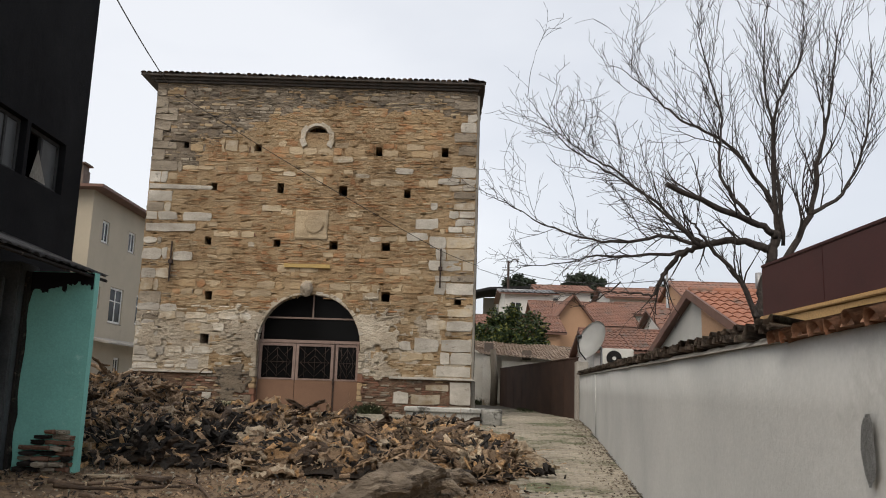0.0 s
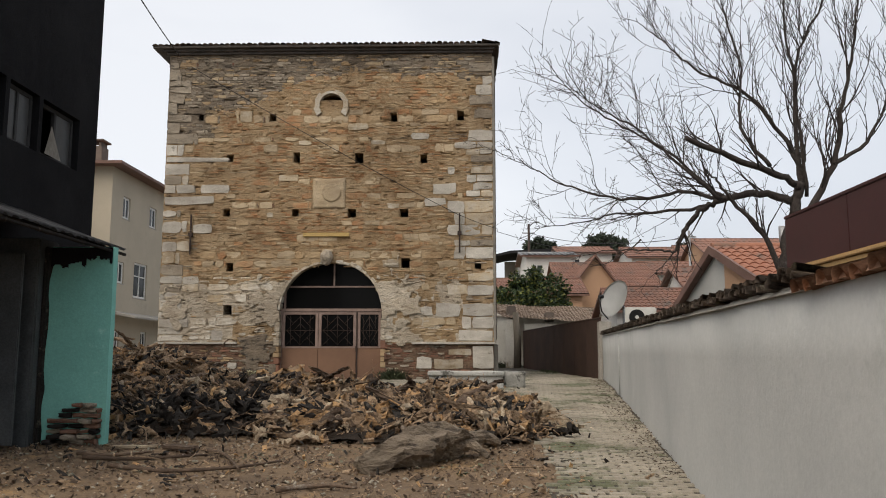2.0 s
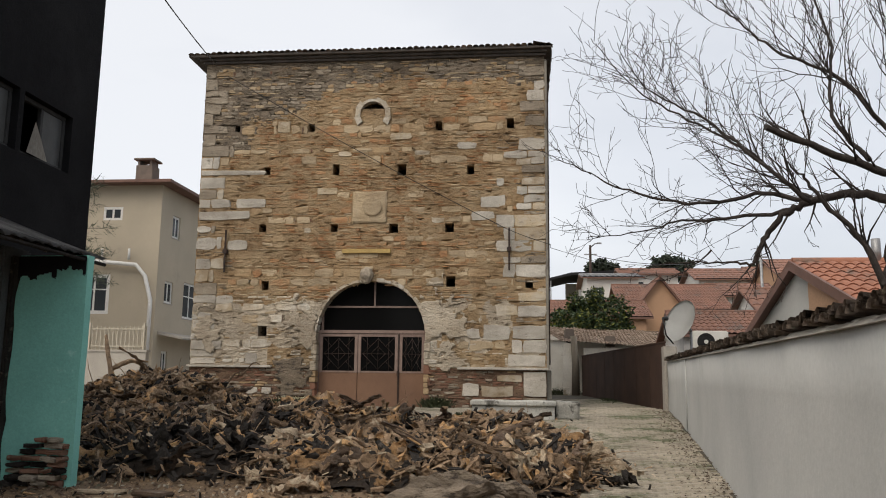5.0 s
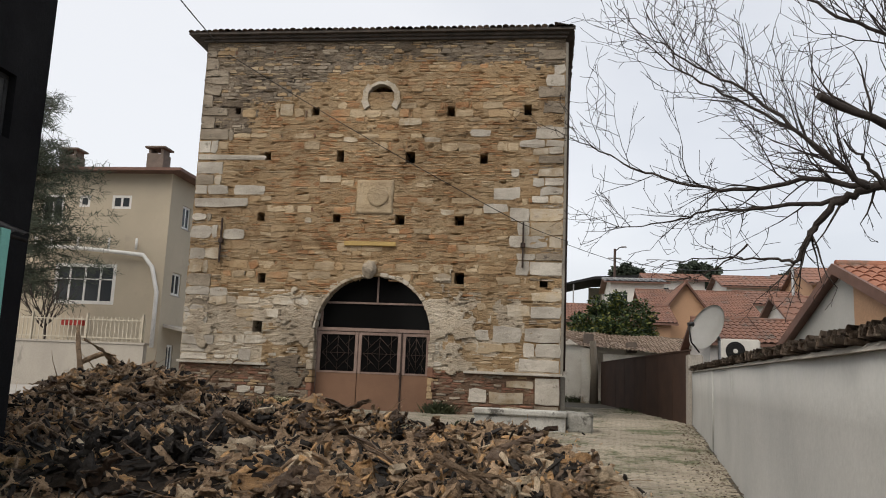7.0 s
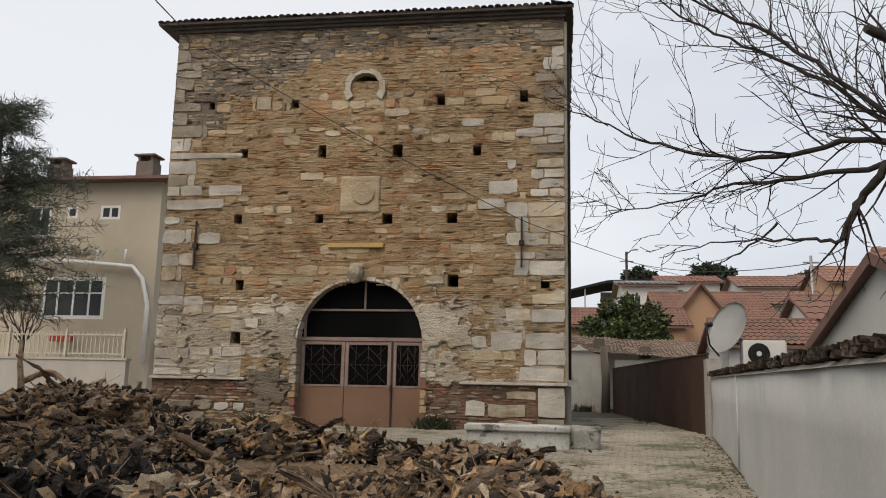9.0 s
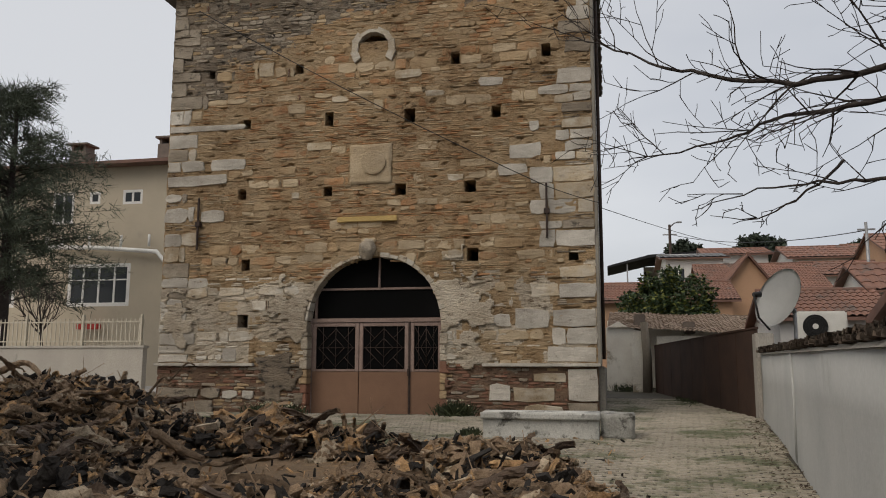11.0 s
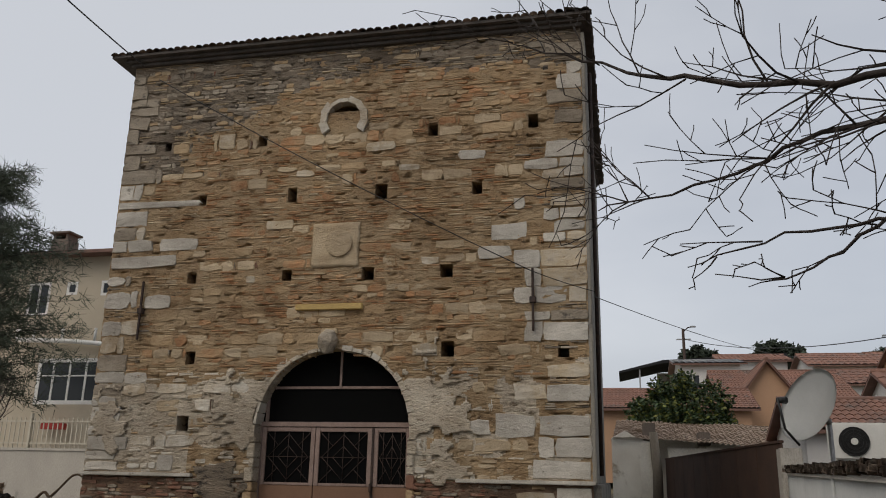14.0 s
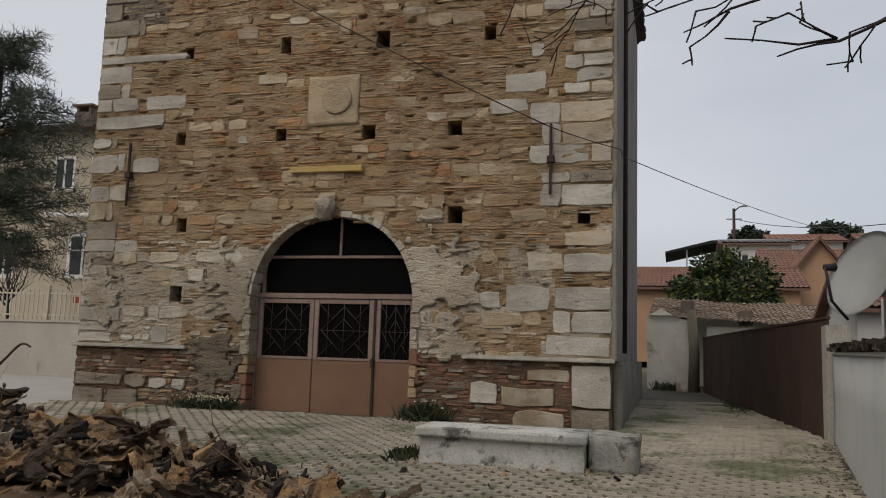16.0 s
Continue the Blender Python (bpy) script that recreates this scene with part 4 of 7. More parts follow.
# old half-round tiles laid over the wall
def half_tile(name, r, length, thick=.016, taper=.85):
    bm = bmesh.new()
    k = 8
    a_, b_ = [], []
    for i in range(k + 1):
        t = math.pi * i / k
        a_.append(bm.verts.new((-length / 2, r * math.cos(t), r * .9 * math.sin(t))))
        b_.append(bm.verts.new((length / 2, r * taper * math.cos(t), r * .9 * taper * math.sin(t))))
    for i in range(k):
        f = bm.faces.new((a_[i], a_[i + 1], b_[i + 1], b_[i]))
        f.smooth = True
    bmesh.ops.solidify(bm, geom=bm.faces[:], thickness=thick)
    me = bpy.data.meshes.new(name)
    bm.to_mesh(me)
    bm.free()
    return me


cover = half_tile("coping_tile", .048, .34)
cover.materials.append(M["tile_old"])
cover2 = half_tile("coping_tile", .072, .38)
cover2.materials.append(M["tile_orange"])
coping = thing("tile_coping", "dark weathered half-round clay tiles along the wall top", "roof tiles")
y = 4.25
yaw = math.degrees(math.atan(-.117))
while y < 23.9:
    for up in (0, 1):
        ob = part("coping_tile", cover, M["tile_old"], coping)
        ob.matrix_basis = pose(wall_x(y) + .10 + up * .05 + rng.uniform(-.025, .025), y + (.057 if up else 0) + rng.uniform(-.012, .012), wall_top(y) + (.085 if up else .035) + rng.uniform(-.01, .01), rng.uniform(-6, 6), 6 + rng.uniform(-4, 4), yaw + rng.uniform(-6, 6))
    y += .115
coping_bed = part("mortar_bed", prism([(-.03, 0), (.3, 0), (.24, .045), (.03, .045)], "y", 0, 1), M["concrete"], coping)
for v in coping_bed.data.vertices:
    yy = 4.15 + v.co.y * 19.7
    v.co = Vector((wall_x(yy) + v.co.x, yy, wall_top(yy) + v.co.z + .002))
near_coping = thing("orange_tile_coping", "rounded worn orange clay tiles drooping over the wall top", "roof tiles")
y = -5.5
while y < 4.2:
    ob = part("coping_tile", cover2, M["tile_orange"], near_coping)
    ob.matrix_basis = pose(wall_x(y) + .12, y, wall_top(y) + .045, rng.uniform(-4, 4), -16 + rng.uniform(-4, 4), yaw + rng.uniform(-5, 5))
    y += .21
bed = part("tile_bed", prism([(-.05, 0), (.3, 0), (.3, .12), (-.03, .03)], "y", 0, 1), M["tile_orange"], near_coping)
for v in bed.data.vertices:
    yy = -5.8 + v.co.y * 10.0
    v.co = Vector((wall_x(yy) + v.co.x, yy, wall_top(yy) + v.co.z + .002))

# ochre yard wall with maroon sheet fence
yard = thing("ochre_yard_wall", "ochre rendered yard wall behind the garden wall", "wall", kind="structure")
part("wall_face", box(3.80, 4.0, -6, 9.6, -.2, 2.44, .01), M["ochrewall"], yard)
part("wall_cap", box(3.77, 4.03, -6, 9.63, 2.444, 2.49, .01), M["ochrewall"], yard)
fence = thing("maroon_sheet_fence", "maroon painted sheet metal screen on the ochre wall", "fence", (0, 0, 0))
yy = -6.0
while yy < 9.5:
    bm = box(3.80, 3.83, yy + .004, yy + 1.556, 2.494, 3.06, .006)
    part("sheet", bm, M["maroon"], fence)
    yy += 1.56
part("top_rail", box(3.79, 3.85, -6, 9.6, 3.062, 3.10, .008), M["maroon"], fence)

# ---- turquoise shed and burnt building ----
burnt = thing("burnt_building", "fire-blackened house with broken dark windows", "building")
BX, BY1 = -5.9, 12.85


def wall_with_openings(x, y0, y1, z0, z1, openings, thick):
    """A wall in the plane x, its face towards +x, with openings (y0, y1, z0, z1) cut through."""
    bm = bmesh.new()
    yc = sorted({y0, y1, *[v for o_ in openings for v in o_[:2]]})
    zc = sorted({z0, z1, *[v for o_ in openings for v in o_[2:]]})
    for a, b in zip(yc, yc[1:]):
        for c, d in zip(zc, zc[1:]):
            if not any(o_[0] <= a and b <= o_[1] and o_[2] <= c and d <= o_[3] for o_ in openings):
                box(x - thick, x, a, b, c, d, 0, bm)
    bmesh.ops.remove_doubles(bm, verts=bm.verts, dist=.001)
    return bm


wins = [(9.3, 10.2, 4.3, 5.1), (10.3, 11.05, 4.3, 5.1), (11.15, 12.25, 4.3, 5.1)]
part("facade", wall_with_openings(BX, 8.6, BY1, -.3, 9.0, wins, .3), M["soot"], burnt)
part("end_wall", box(-12, BX - .3, BY1 - .3, BY1, -.3, 9.0), M["soot"], burnt)
part("rear_wall", box(-12, -11.7, 8.6, BY1 - .3, -.3, 9.0), M["soot"], burnt)
part("near_wall", box(-11.7, BX - .3, 8.6, 8.9, -.3, 9.0), M["soot"], burnt)
part("roof", box(-12.2, BX + .05, 8.4, BY1 + .05, 9.0, 9.15), M["soot"], burnt)
part("upper_floor", box(-11.7, BX - .31, 8.9, BY1 - .31, 3.3, 3.5), M["soot"], burnt)
for a, b, c, d in wins:
    wf = part("window_frame", box(BX - .16, BX - .1, a, b, c, c + .07, .008), M["sootframe"], burnt)
    part("head", box(BX - .16, BX - .1, a, b, d - .06, d, .008), M["sootframe"], wf)
    for q in (a, (a + b) / 2 - .03, b - .06):
        part("mullion", box(BX - .16, BX - .1, q, q + .06, c + .07, d - .06, .006), M["sootframe"], wf)
    for q, (c0, c1) in enumerate(((a + .06, (a + b) / 2 - .03), ((a + b) / 2 + .03, b - .06))):
        if (a, q) != (11.15, 0):
            part("pane", box(BX - .135, BX - .12, c0, c1, c + .07, d - .06), M["sootglass"], wf, "smoke-greyed window glass")
# a torn scrap hanging in the burnt window
bm = bmesh.new()
pts = [(11.35, 4.36), (11.75, 4.33), (11.62, 4.62), (11.42, 4.78)]
vs = [bm.verts.new((BX - .05 + .04 * i % .07, a, b)) for i, (a, b) in enumerate(pts)]
bm.faces.new(vs)
bmesh.ops.solidify(bm, geom=bm.faces[:], thickness=.01)
scrap = part("torn_curtain", bm, M["concrete"], None)
tagged(scrap, "torn pale scrap of curtain in a burnt window", "curtain")

shed = thing("turquoise_shed", "turquoise limewashed lean-to with sooty top under a sheet roof", "shed")
bm = box(-5.20, -4.40, 10.3, 10.42, .3, 2.86)
bmesh.ops.subdivide_edges(bm, edges=bm.edges[:], cuts=9, use_grid_fill=True)
for v in bm.verts:
    if v.co.x < -5.1:
        v.co.x += .05 * noise.noise((3, 0, v.co.z * 4))
    v.co.y += .012 * noise.noise((v.co.x * 3, 2, v.co.z * 3))
part("end_wall", bm, M["teal"], shed, "turquoise limewashed wall")
for j in range(8):
    zz = .40 + j * .064
    x = -5.12 + (.05 if j % 2 else 0) + max(0, j - 4) * .09
    while x < -4.47 - max(0, j - 6) * .1:
        w = rng.uniform(.13, .24)
        e = min(x + w, -4.44)
        if e - x > .05:
            me = raw("brick", stone_verts(x + .006, e - .006, zz, zz + .056, 10.29, rng.uniform(.03, .19 - .012 * j), rng, .012), STONE_F)
            part("brick", me, M["char"] if rng.random() < .45 else (M["red"] if rng.random() < .6 else M["grey"]), shed)
        x = e
# smoke stain under the eave
sv, si, sf = [], {}, []
for i in range(68):
    for j in range(56):
        x, zz = -5.2 + i * .012, 2.2 + j * .012
        if zz > 2.66 + .16 * noise.noise((x * 3, zz * 2, 4)) + .1 * noise.noise((x * 11, zz * 9, 4)) + .07 * noise.noise((x * 31, zz * 25, 4)) and x < -4.405 and zz < 2.86:
            si[(i, j)] = len(sv)
            sv.append((x, 10.283 + .012 * noise.noise((x * 3, 2, zz * 3)), zz))
for (i, j) in si:
    if all(k in si for k in ((i + 1, j), (i + 1, j + 1), (i, j + 1))):
        sf.append((si[(i, j)], si[(i + 1, j)], si[(i + 1, j + 1)], si[(i, j + 1)]))
part("smoke_stain", raw("smoke_stain", sv, sf), M["soot"], shed, "black smoke stain")
part("dark_pier", box(-5.9, -5.26, 10.1, 10.6, .2, 2.95, .02), M["slate"], shed, "soot-blackened pier")
part("pier_edge", box(-5.27, -5.21, 10.22, 10.6, .25, 2.85, .02), M["char"], shed)
part("side_door", box(-5.75, -5.33, 9.86, 9.91, .42, 2.72, .01), M["slate"], shed, "dark grey metal door")
part("inner_strip", box(-5.86, -5.78, 9.9, 10.09, .5, 2.6, .01), M["teal"], shed)
part("rear_panel", box(-5.88, -5.82, 7.0, 10.05, -.1, 3.3), M["soot"], shed)
# sheet roof: shallow corrugations
bm = bmesh.new()
n = 64
rows = []
for i in range(n + 1):
    y = 7.0 + (10.75 - 7.0) * i / n
    zc = .018 * math.sin(i * 1.9) + .012 * noise.noise((y * 2, 0, 0))
    rows.append([bm.verts.new((x, y, zz + zc)) for x, zz in ((-5.9, 3.42), (-5.0, 3.07), (-4.42, 2.86 + .02 * noise.noise((y * 5, 1, 0))))])
for a, b in zip(rows, rows[1:]):
    for k in range(2):
        f = bm.faces.new((a[k], a[k + 1], b[k + 1], b[k]))
        f.smooth = True
bmesh.ops.solidify(bm, geom=bm.faces[:], thickness=.012)
part("roof_sheet", bm, M["sheet"], shed, "grey corrugated roof sheets")
for i in range(5):
    y = 7.1 + i * .85
    part("rafter", tube([(-5.88, y, 3.36), (-5.0, y, 3.01), (-4.48, y, 2.82)], .035, 6), M["char"], shed)
part("eave_batten", tube([(-4.46, 7.0, 2.81), (-4.44, 10.72, 2.81)], .022, 6), M["char"], shed, "charred eaves batten")
part("eave_post", tube([(-4.52, 7.05, 0.2), (-4.5, 7.05, 2.81)], .05, 8), M["char"], shed)


# ---- beige house beyond ----
def window(name, w, h, panes=(2, 1), frame_w=.06, m="pvc", sill=True, bars=()):
    """A window unit in the xz plane, facing -y, base at its lower left corner."""
    e = new(name)
    part("window_frame", box(0, w, -.03, .05, 0, frame_w, .006), M[m], e)
    part("window_frame", box(0, w, -.03, .05, h - frame_w, h, .006), M[m], e)
    part("window_frame", box(0, frame_w, -.03, .05, frame_w, h - frame_w, .006), M[m], e)
    part("window_frame", box(w - frame_w, w, -.03, .05, frame_w, h - frame_w, .006), M[m], e)
    for i in range(1, panes[0]):
        part("mullion", box(w * i / panes[0] - .05, w * i / panes[0] + .05, -.028, .05, frame_w, h - frame_w, .005), M[m], e)
    for q in bars:
        part("transom", box(frame_w, w - frame_w, -.027, .05, h * q - .03, h * q + .03, .005), M[m], e)
    part("pane", box(frame_w, w - frame_w, .0, .012, frame_w, h - frame_w), M["winglass"], e)
    if sill:
        part("window_sill", box(-.06, w + .06, -.12, .04, -.06, -.003, .01), M["concrete"], e)
    return e


HX, HY = -16.3, 40.0
house = thing("beige_house", "beige rendered two-storey house with tiled roof and chimneys", "house")


def face_y(x0, x1, z0, z1, y, openings, thick=.3):
    bm = bmesh.new()
    xc = sorted({x0, x1, *[v for o_ in openings for v in o_[:2]]})
    zc = sorted({z0, z1, *[v for o_ in openings for v in o_[2:]]})
    for a, b in zip(xc, xc[1:]):
        for c, d in zip(zc, zc[1:]):
            if not any(o_[0] <= a and b <= o_[1] and o_[2] <= c and d <= o_[3] for o_ in openings):
                box(a, b, y, y + thick, c, d, 0, bm)
    bmesh.ops.remove_doubles(bm, verts=bm.verts, dist=.001)
    return bm


fw = [(-23.15, -20.0, 4.55, 6.5), (-20.6, -19.6, 9.23, 9.9), (-22.3, -21.75, 9.3, 9.88), (-24.2, -23.1, 8.4, 9.9), (-28.0, -25.9, 4.55, 6.5)]
HXF = -17.6
part("front_wall", face_y(-34, HXF, .3, 11.0, HY, fw), M["beige"], house)
for i, (a, b, c, d) in enumerate(fw):
    k = window("window", b - a, d - c, (4 if b - a > 2 else (2 if b - a > .8 else 1), 1), .17 if b - a > 2 else .12, "pvc", False, (.62,) if b - a > 2 else ())
    k.matrix_basis = pose(a, HY + .035, c)
    k.parent = house
sw = [(41.4, 42.3, 8.6, 9.75), (45.0, 46.0, 8.7, 9.85), (40.9, 41.9, 5.2, 6.3), (43.2, 45.0, 4.6, 6.5), (47.0, 48.2, 4.8, 6.5), (41.0, 41.7, 1.3, 2.8), (44.5, 45.3, 1.3, 2.8)]
part("side_wall", wall_with_openings(HXF, HY + .3, 52, .3, 11.0, sw, .3), M["beige"], house)
for a, b, c, d in sw:
    k = window("window", b - a, d - c, (2, 1), .11, "pvc", True, (.62,) if d - c > 1.7 else ())
    k.matrix_basis = pose(HXF - .1, a, c, 0, 0, 90)
    k.parent = house
part("rear_wall", box(-34, HXF, 52, 52.3, .3, 11), M["beige"], house)
part("side_canopy", prism([(HXF, 3.75), (HXF + 1.3, 3.45), (HXF + 1.3, 3.36), (HXF, 3.6)], "y", 40.4, 51), M["concrete"], house)
bm = prism([(-35, 11.0), (HXF + .7, 11.0), (HXF + .7, 11.14), (-35, 11.14)], "y", HY - .7, 53)
part("eave_slab", bm, M["roofbrown"], house)
bm = bmesh.new()
q = [bm.verts.new(p) for p in ((-35, HY - .7, 11.145), (HXF + .7, HY - .7, 11.145), (HXF + .7, 53, 11.145), (-35, 53, 11.145))]
r0, r1 = bm.verts.new((-30, 46.4, 12.7)), bm.verts.new((HXF - 5.4, 46.4, 12.7))
bm.faces.new((q[0], q[1], r1, r0)), bm.faces.new((q[1], q[2], r1)), bm.faces.new((q[2], q[3], r0, r1)), bm.faces.new((q[3], q[0], r0))
part("roof", bm, M["tile_red"], house, "low red tiled roof")
for x, y, zt in ((-19.2, 41.5, 12.35), (-23.9, 41.5, 12.25)):
    ch = part("chimney", box(x - .45, x + .45, y - .4, y + .4, 11.2, zt, .02), M["chimney"], house, "brick chimney with open cap")
    for dx in (-.38, .26):
        part("cap_post", box(x + dx, x + dx + .12, y - .36, y + .36, zt + .002, zt + .26), M["chimney"], ch)
    part("cap", box(x - .55, x + .55, y - .5, y + .5, zt + .262, zt + .36, .02), M["chimney"], ch)
pipe = part("drainpipe", tube([(-24.2, HY - .25, 7.75), (-24.2, HY - .25, 7.3), (-21.5, HY - .25, 7.2), (-18.6, HY - .25, 6.95), (-18.1, HY - .25, 6.4), (-17.75, HY - .25, 5.2), (-17.75, HY - .25, 2.6)], .1, 8), M["pvc"], house, "white pipe bent round the wall")
for x in (-23.4, -22.0, -20.4, -19.0):
    part("pipe_stub", tube([(x, HY - .25, 7.2), (x, HY - .25, 7.75)], .06, 6), M["pvc"], house)
# balcony door below the window
part("balcony_door", box(-22.3, -21.2, HY + .02, HY + .1, 2.9, 4.5, .01), M["pvc"], house)

fb = part("flower_box", box(-22.3, -21.2, HY - .4, HY - .15, 3.5, 3.75, .02), M["planter"])
tagged(fb, "small red flower box under the house window", "flower box")
# low yard wall with cream railings
yardw = thing("low_yard_wall", "stained concrete yard wall before the beige house", "wall", kind="structure")
LY = 30.6
bm = box(-32, -13.4, LY, LY + .25, .5, 2.42)
part("wall_face", bm, M["concrete"], yardw)
part("wall_cap", box(-32, -13.35, LY - .04, LY + .29, 2.424, 2.5, .01), M["concrete"], yardw)
rail = thing("cream_railing", "cream painted steel railing on the yard wall", "railing")
for zz in (2.62, 3.25):
    part("rail", box(-32, -13.5, LY + .1, LY + .14, zz, zz + .04), M["cream"], rail)
x = -22.0
while x < -13.5:
    part("baluster", box(x, x + .03, LY + .142, LY + .165, 2.505, 3.38), M["cream"], rail)
    x += .16
x = -22
while x < -13.4:
    part("rail_post", box(x, x + .07, LY + .07, LY + .17, 2.5, 3.5, .008), M["cream"], rail)
    x += 2.1

# ---- lane side: gate, dish, air conditioner ----
gate = thing("brown_sheet_gate", "long dark brown sheet steel fence along the lane", "gate")
g0, g1 = Vector((4.05, 24.1, 0)), Vector((2.75, 37.0, 0))
n_g = 8
ang = math.degrees(math.atan2(g1.y - g0.y, g1.x - g0.x))
seg = (g1 - g0).length / n_g
for i in range(n_g):
    p = g0 + (g1 - g0) * (i / n_g)
    zt = 2.58
    ob = part("sheet", box(.01, seg - .01, -.02, .02, ground_z(p.x, p.y) - .02, zt, .006), M["gate"], gate)
    ob.matrix_basis = pose(p.x, p.y, 0, 0, 0, ang)
    if i:
        ob = part("gate_post", box(-.03, .03, -.05, -.021, ground_z(p.x, p.y), zt + .02, .006), M["gate"], gate)
        ob.matrix_basis = pose(p.x, p.y, 0, 0, 0, ang)
    ob = part("top_rail", box(0, seg, -.035, .035, zt + .003, zt + .05, .006), M["gate"], gate)
    ob.matrix_basis = pose(p.x, p.y, 0, 0, 0, ang)
pier = thing("block_pier", "grey rendered pier at the end of the garden wall", "pier", kind="structure")
part("pier_body", box(4.0, 4.35, 24.02, 24.4, .7, 2.5, .015), M["concrete"], pier)
part("low_wall", box(4.36, 6.2, 22.75, 22.98, .7, 2.2, .01), M["concrete"], pier)

dish = thing("satellite_dish", "grey white satellite dish on a steel pole", "satellite dish", (3.93, 20.7, 0))
part("pole", tube([(.16, .12, .8), (.16, .12, 2.75)], .03, 10), M["galv"], dish)
bm = bmesh.new()
R0, rings, k = .47, 8, 36
prev = None
for i in range(rings + 1):
    r = R0 * i / rings
    d = .16 * (r / R0) ** 2
    if i == 0:
        cur = [bm.verts.new((0, 0, d))]
    else:
        cur = [bm.verts.new((r * math.cos(6.2832 * j / k), r * 1.08 * math.sin(6.2832 * j / k), d)) for j in range(k)]
    if prev:
        for j in range(k):
            jj = (j + 1) % k
            f = bm.faces.new((prev[0], cur[j], cur[jj]) if len(prev) == 1 else (prev[j], cur[j], cur[jj], prev[jj]))
            f.smooth = True
    prev = cur
bmesh.ops.solidify(bm, geom=bm.faces[:], thickness=.018)
refl = part("reflector", bm, M["dish"], dish)
refl.matrix_basis = pose(0, 0, 2.86, 68, 0, -58)
tip = refl.matrix_basis @ Vector((0, -.12, .62))
arm = part("feed_arm", tube([refl.matrix_basis @ Vector((0, -.55, .14)), refl.matrix_basis @ Vector((0, -.45, .4)), tip], .016, 8), M["black"], dish)
bm = tube([tip + Vector((0, 0, -.03)), tip + (refl.matrix_basis.translation - tip) * .2], [.035, .05], 10)
part("feed_head", bm, M["black"], dish)
part("bracket", tube([(.16, .12, 2.7), refl.matrix_basis @ Vector((0, 0, -.02))], .04, 8), M["galv"], dish)

ac = thing("air_conditioner", "off-white outdoor air conditioner unit with round fan grille", "air conditioner", (4.86, 22.5, 2.23))
part("casing", box(-.42, .42, -.16, .16, .04, .58, .03), M["acwhite"], ac)
bm = bmesh.new()
bmesh.ops.create_cone(bm, cap_ends=True, segments=32, radius1=.21, radius2=.21, depth=.02, matrix=Matrix.Translation((-.12, -.162, .31)) @ Matrix.Rotation(math.pi / 2, 4, "X"))
part("fan_opening", bm, M["black"], ac, "dark fan opening")
bm = bmesh.new()
for r in (.07, .12, .165, .205):
    tube([(-.12 + r * math.cos(a * .3142), -.178, .31 + r * math.sin(a * .3142)) for a in range(21)], .005, 5, bm)
for a in range(12):
    tube([(-.12, -.178, .31), (-.12 + .21 * math.cos(a * .5236), -.178, .31 + .21 * math.sin(a * .5236))], .004, 4, bm)
part("grille", bm, M["black"], ac)
part("fan_hub", tube([(-.12, -.165, .31), (-.12, -.188, .31)], .05, 14), M["acwhite"], ac)
for x in (-.35, .25):
    part("foot", box(x, x + .1, -.15, .15, -.03, .038, .006), M["black"], ac)


# ---- tiled roofs and houses ----
def tiled_slope(corners, pitch=.22, rowlen=.36, amp=.05, overlap=.02, uneven=0.0):
    """A roof slope of rolled tiles: corners are eave start, eave end, ridge end, ridge start."""
    a, b, c, d = [Vector(p) for p in corners]
    nrm = (b - a).cross(d - a).normalized()
    if nrm.z < 0:
        nrm = -nrm
    nc = max(2, int((b - a).length / pitch))
    nr = max(2, int((d - a).length / rowlen))
    sub = 4
    verts, faces = [], []
    for r in range(nr):
        base = len(verts)
        for e, lift in ((0, amp * .55), (1, 0)):
            t = (r + e * (1 + overlap)) / nr
            t = min(t, 1)
            for i in range(nc * sub + 1):
                s = i / (nc * sub)
                p = (a + (b - a) * s) * (1 - t) + (d + (c - d) * s) * t
                verts.append(tuple(p + nrm * (amp * abs(math.sin(math.pi * i / sub)) + lift + uneven * (noise.noise(p * 1.1) + .6 * noise.noise(p * 5)))))
        w = nc * sub + 1
        for i in range(w - 1):
            faces.append((base + i, base + i + 1, base + w + i + 1, base + w + i))
        if r:
            for i in range(w - 1):
                faces.append((base - w + i, base - w + i + 1, base + i + 1, base + i))
    return raw("roof_tiles", verts, faces)


def slab(corners, thick):
    """A closed board under four corners."""
    bm = bmesh.new()
    up_ = [bm.verts.new(p) for p in corners]
    dn = [bm.verts.new((p[0], p[1], p[2] - thick)) for p in corners]
    bm.faces.new(up_)
    bm.faces.new(dn[::-1])
    for i in range(4):
        j = (i + 1) % 4
        bm.faces.new((up_[i], dn[i], dn[j], up_[j]))
    bmesh.ops.recalc_face_normals(bm, faces=bm.faces)
    return bm


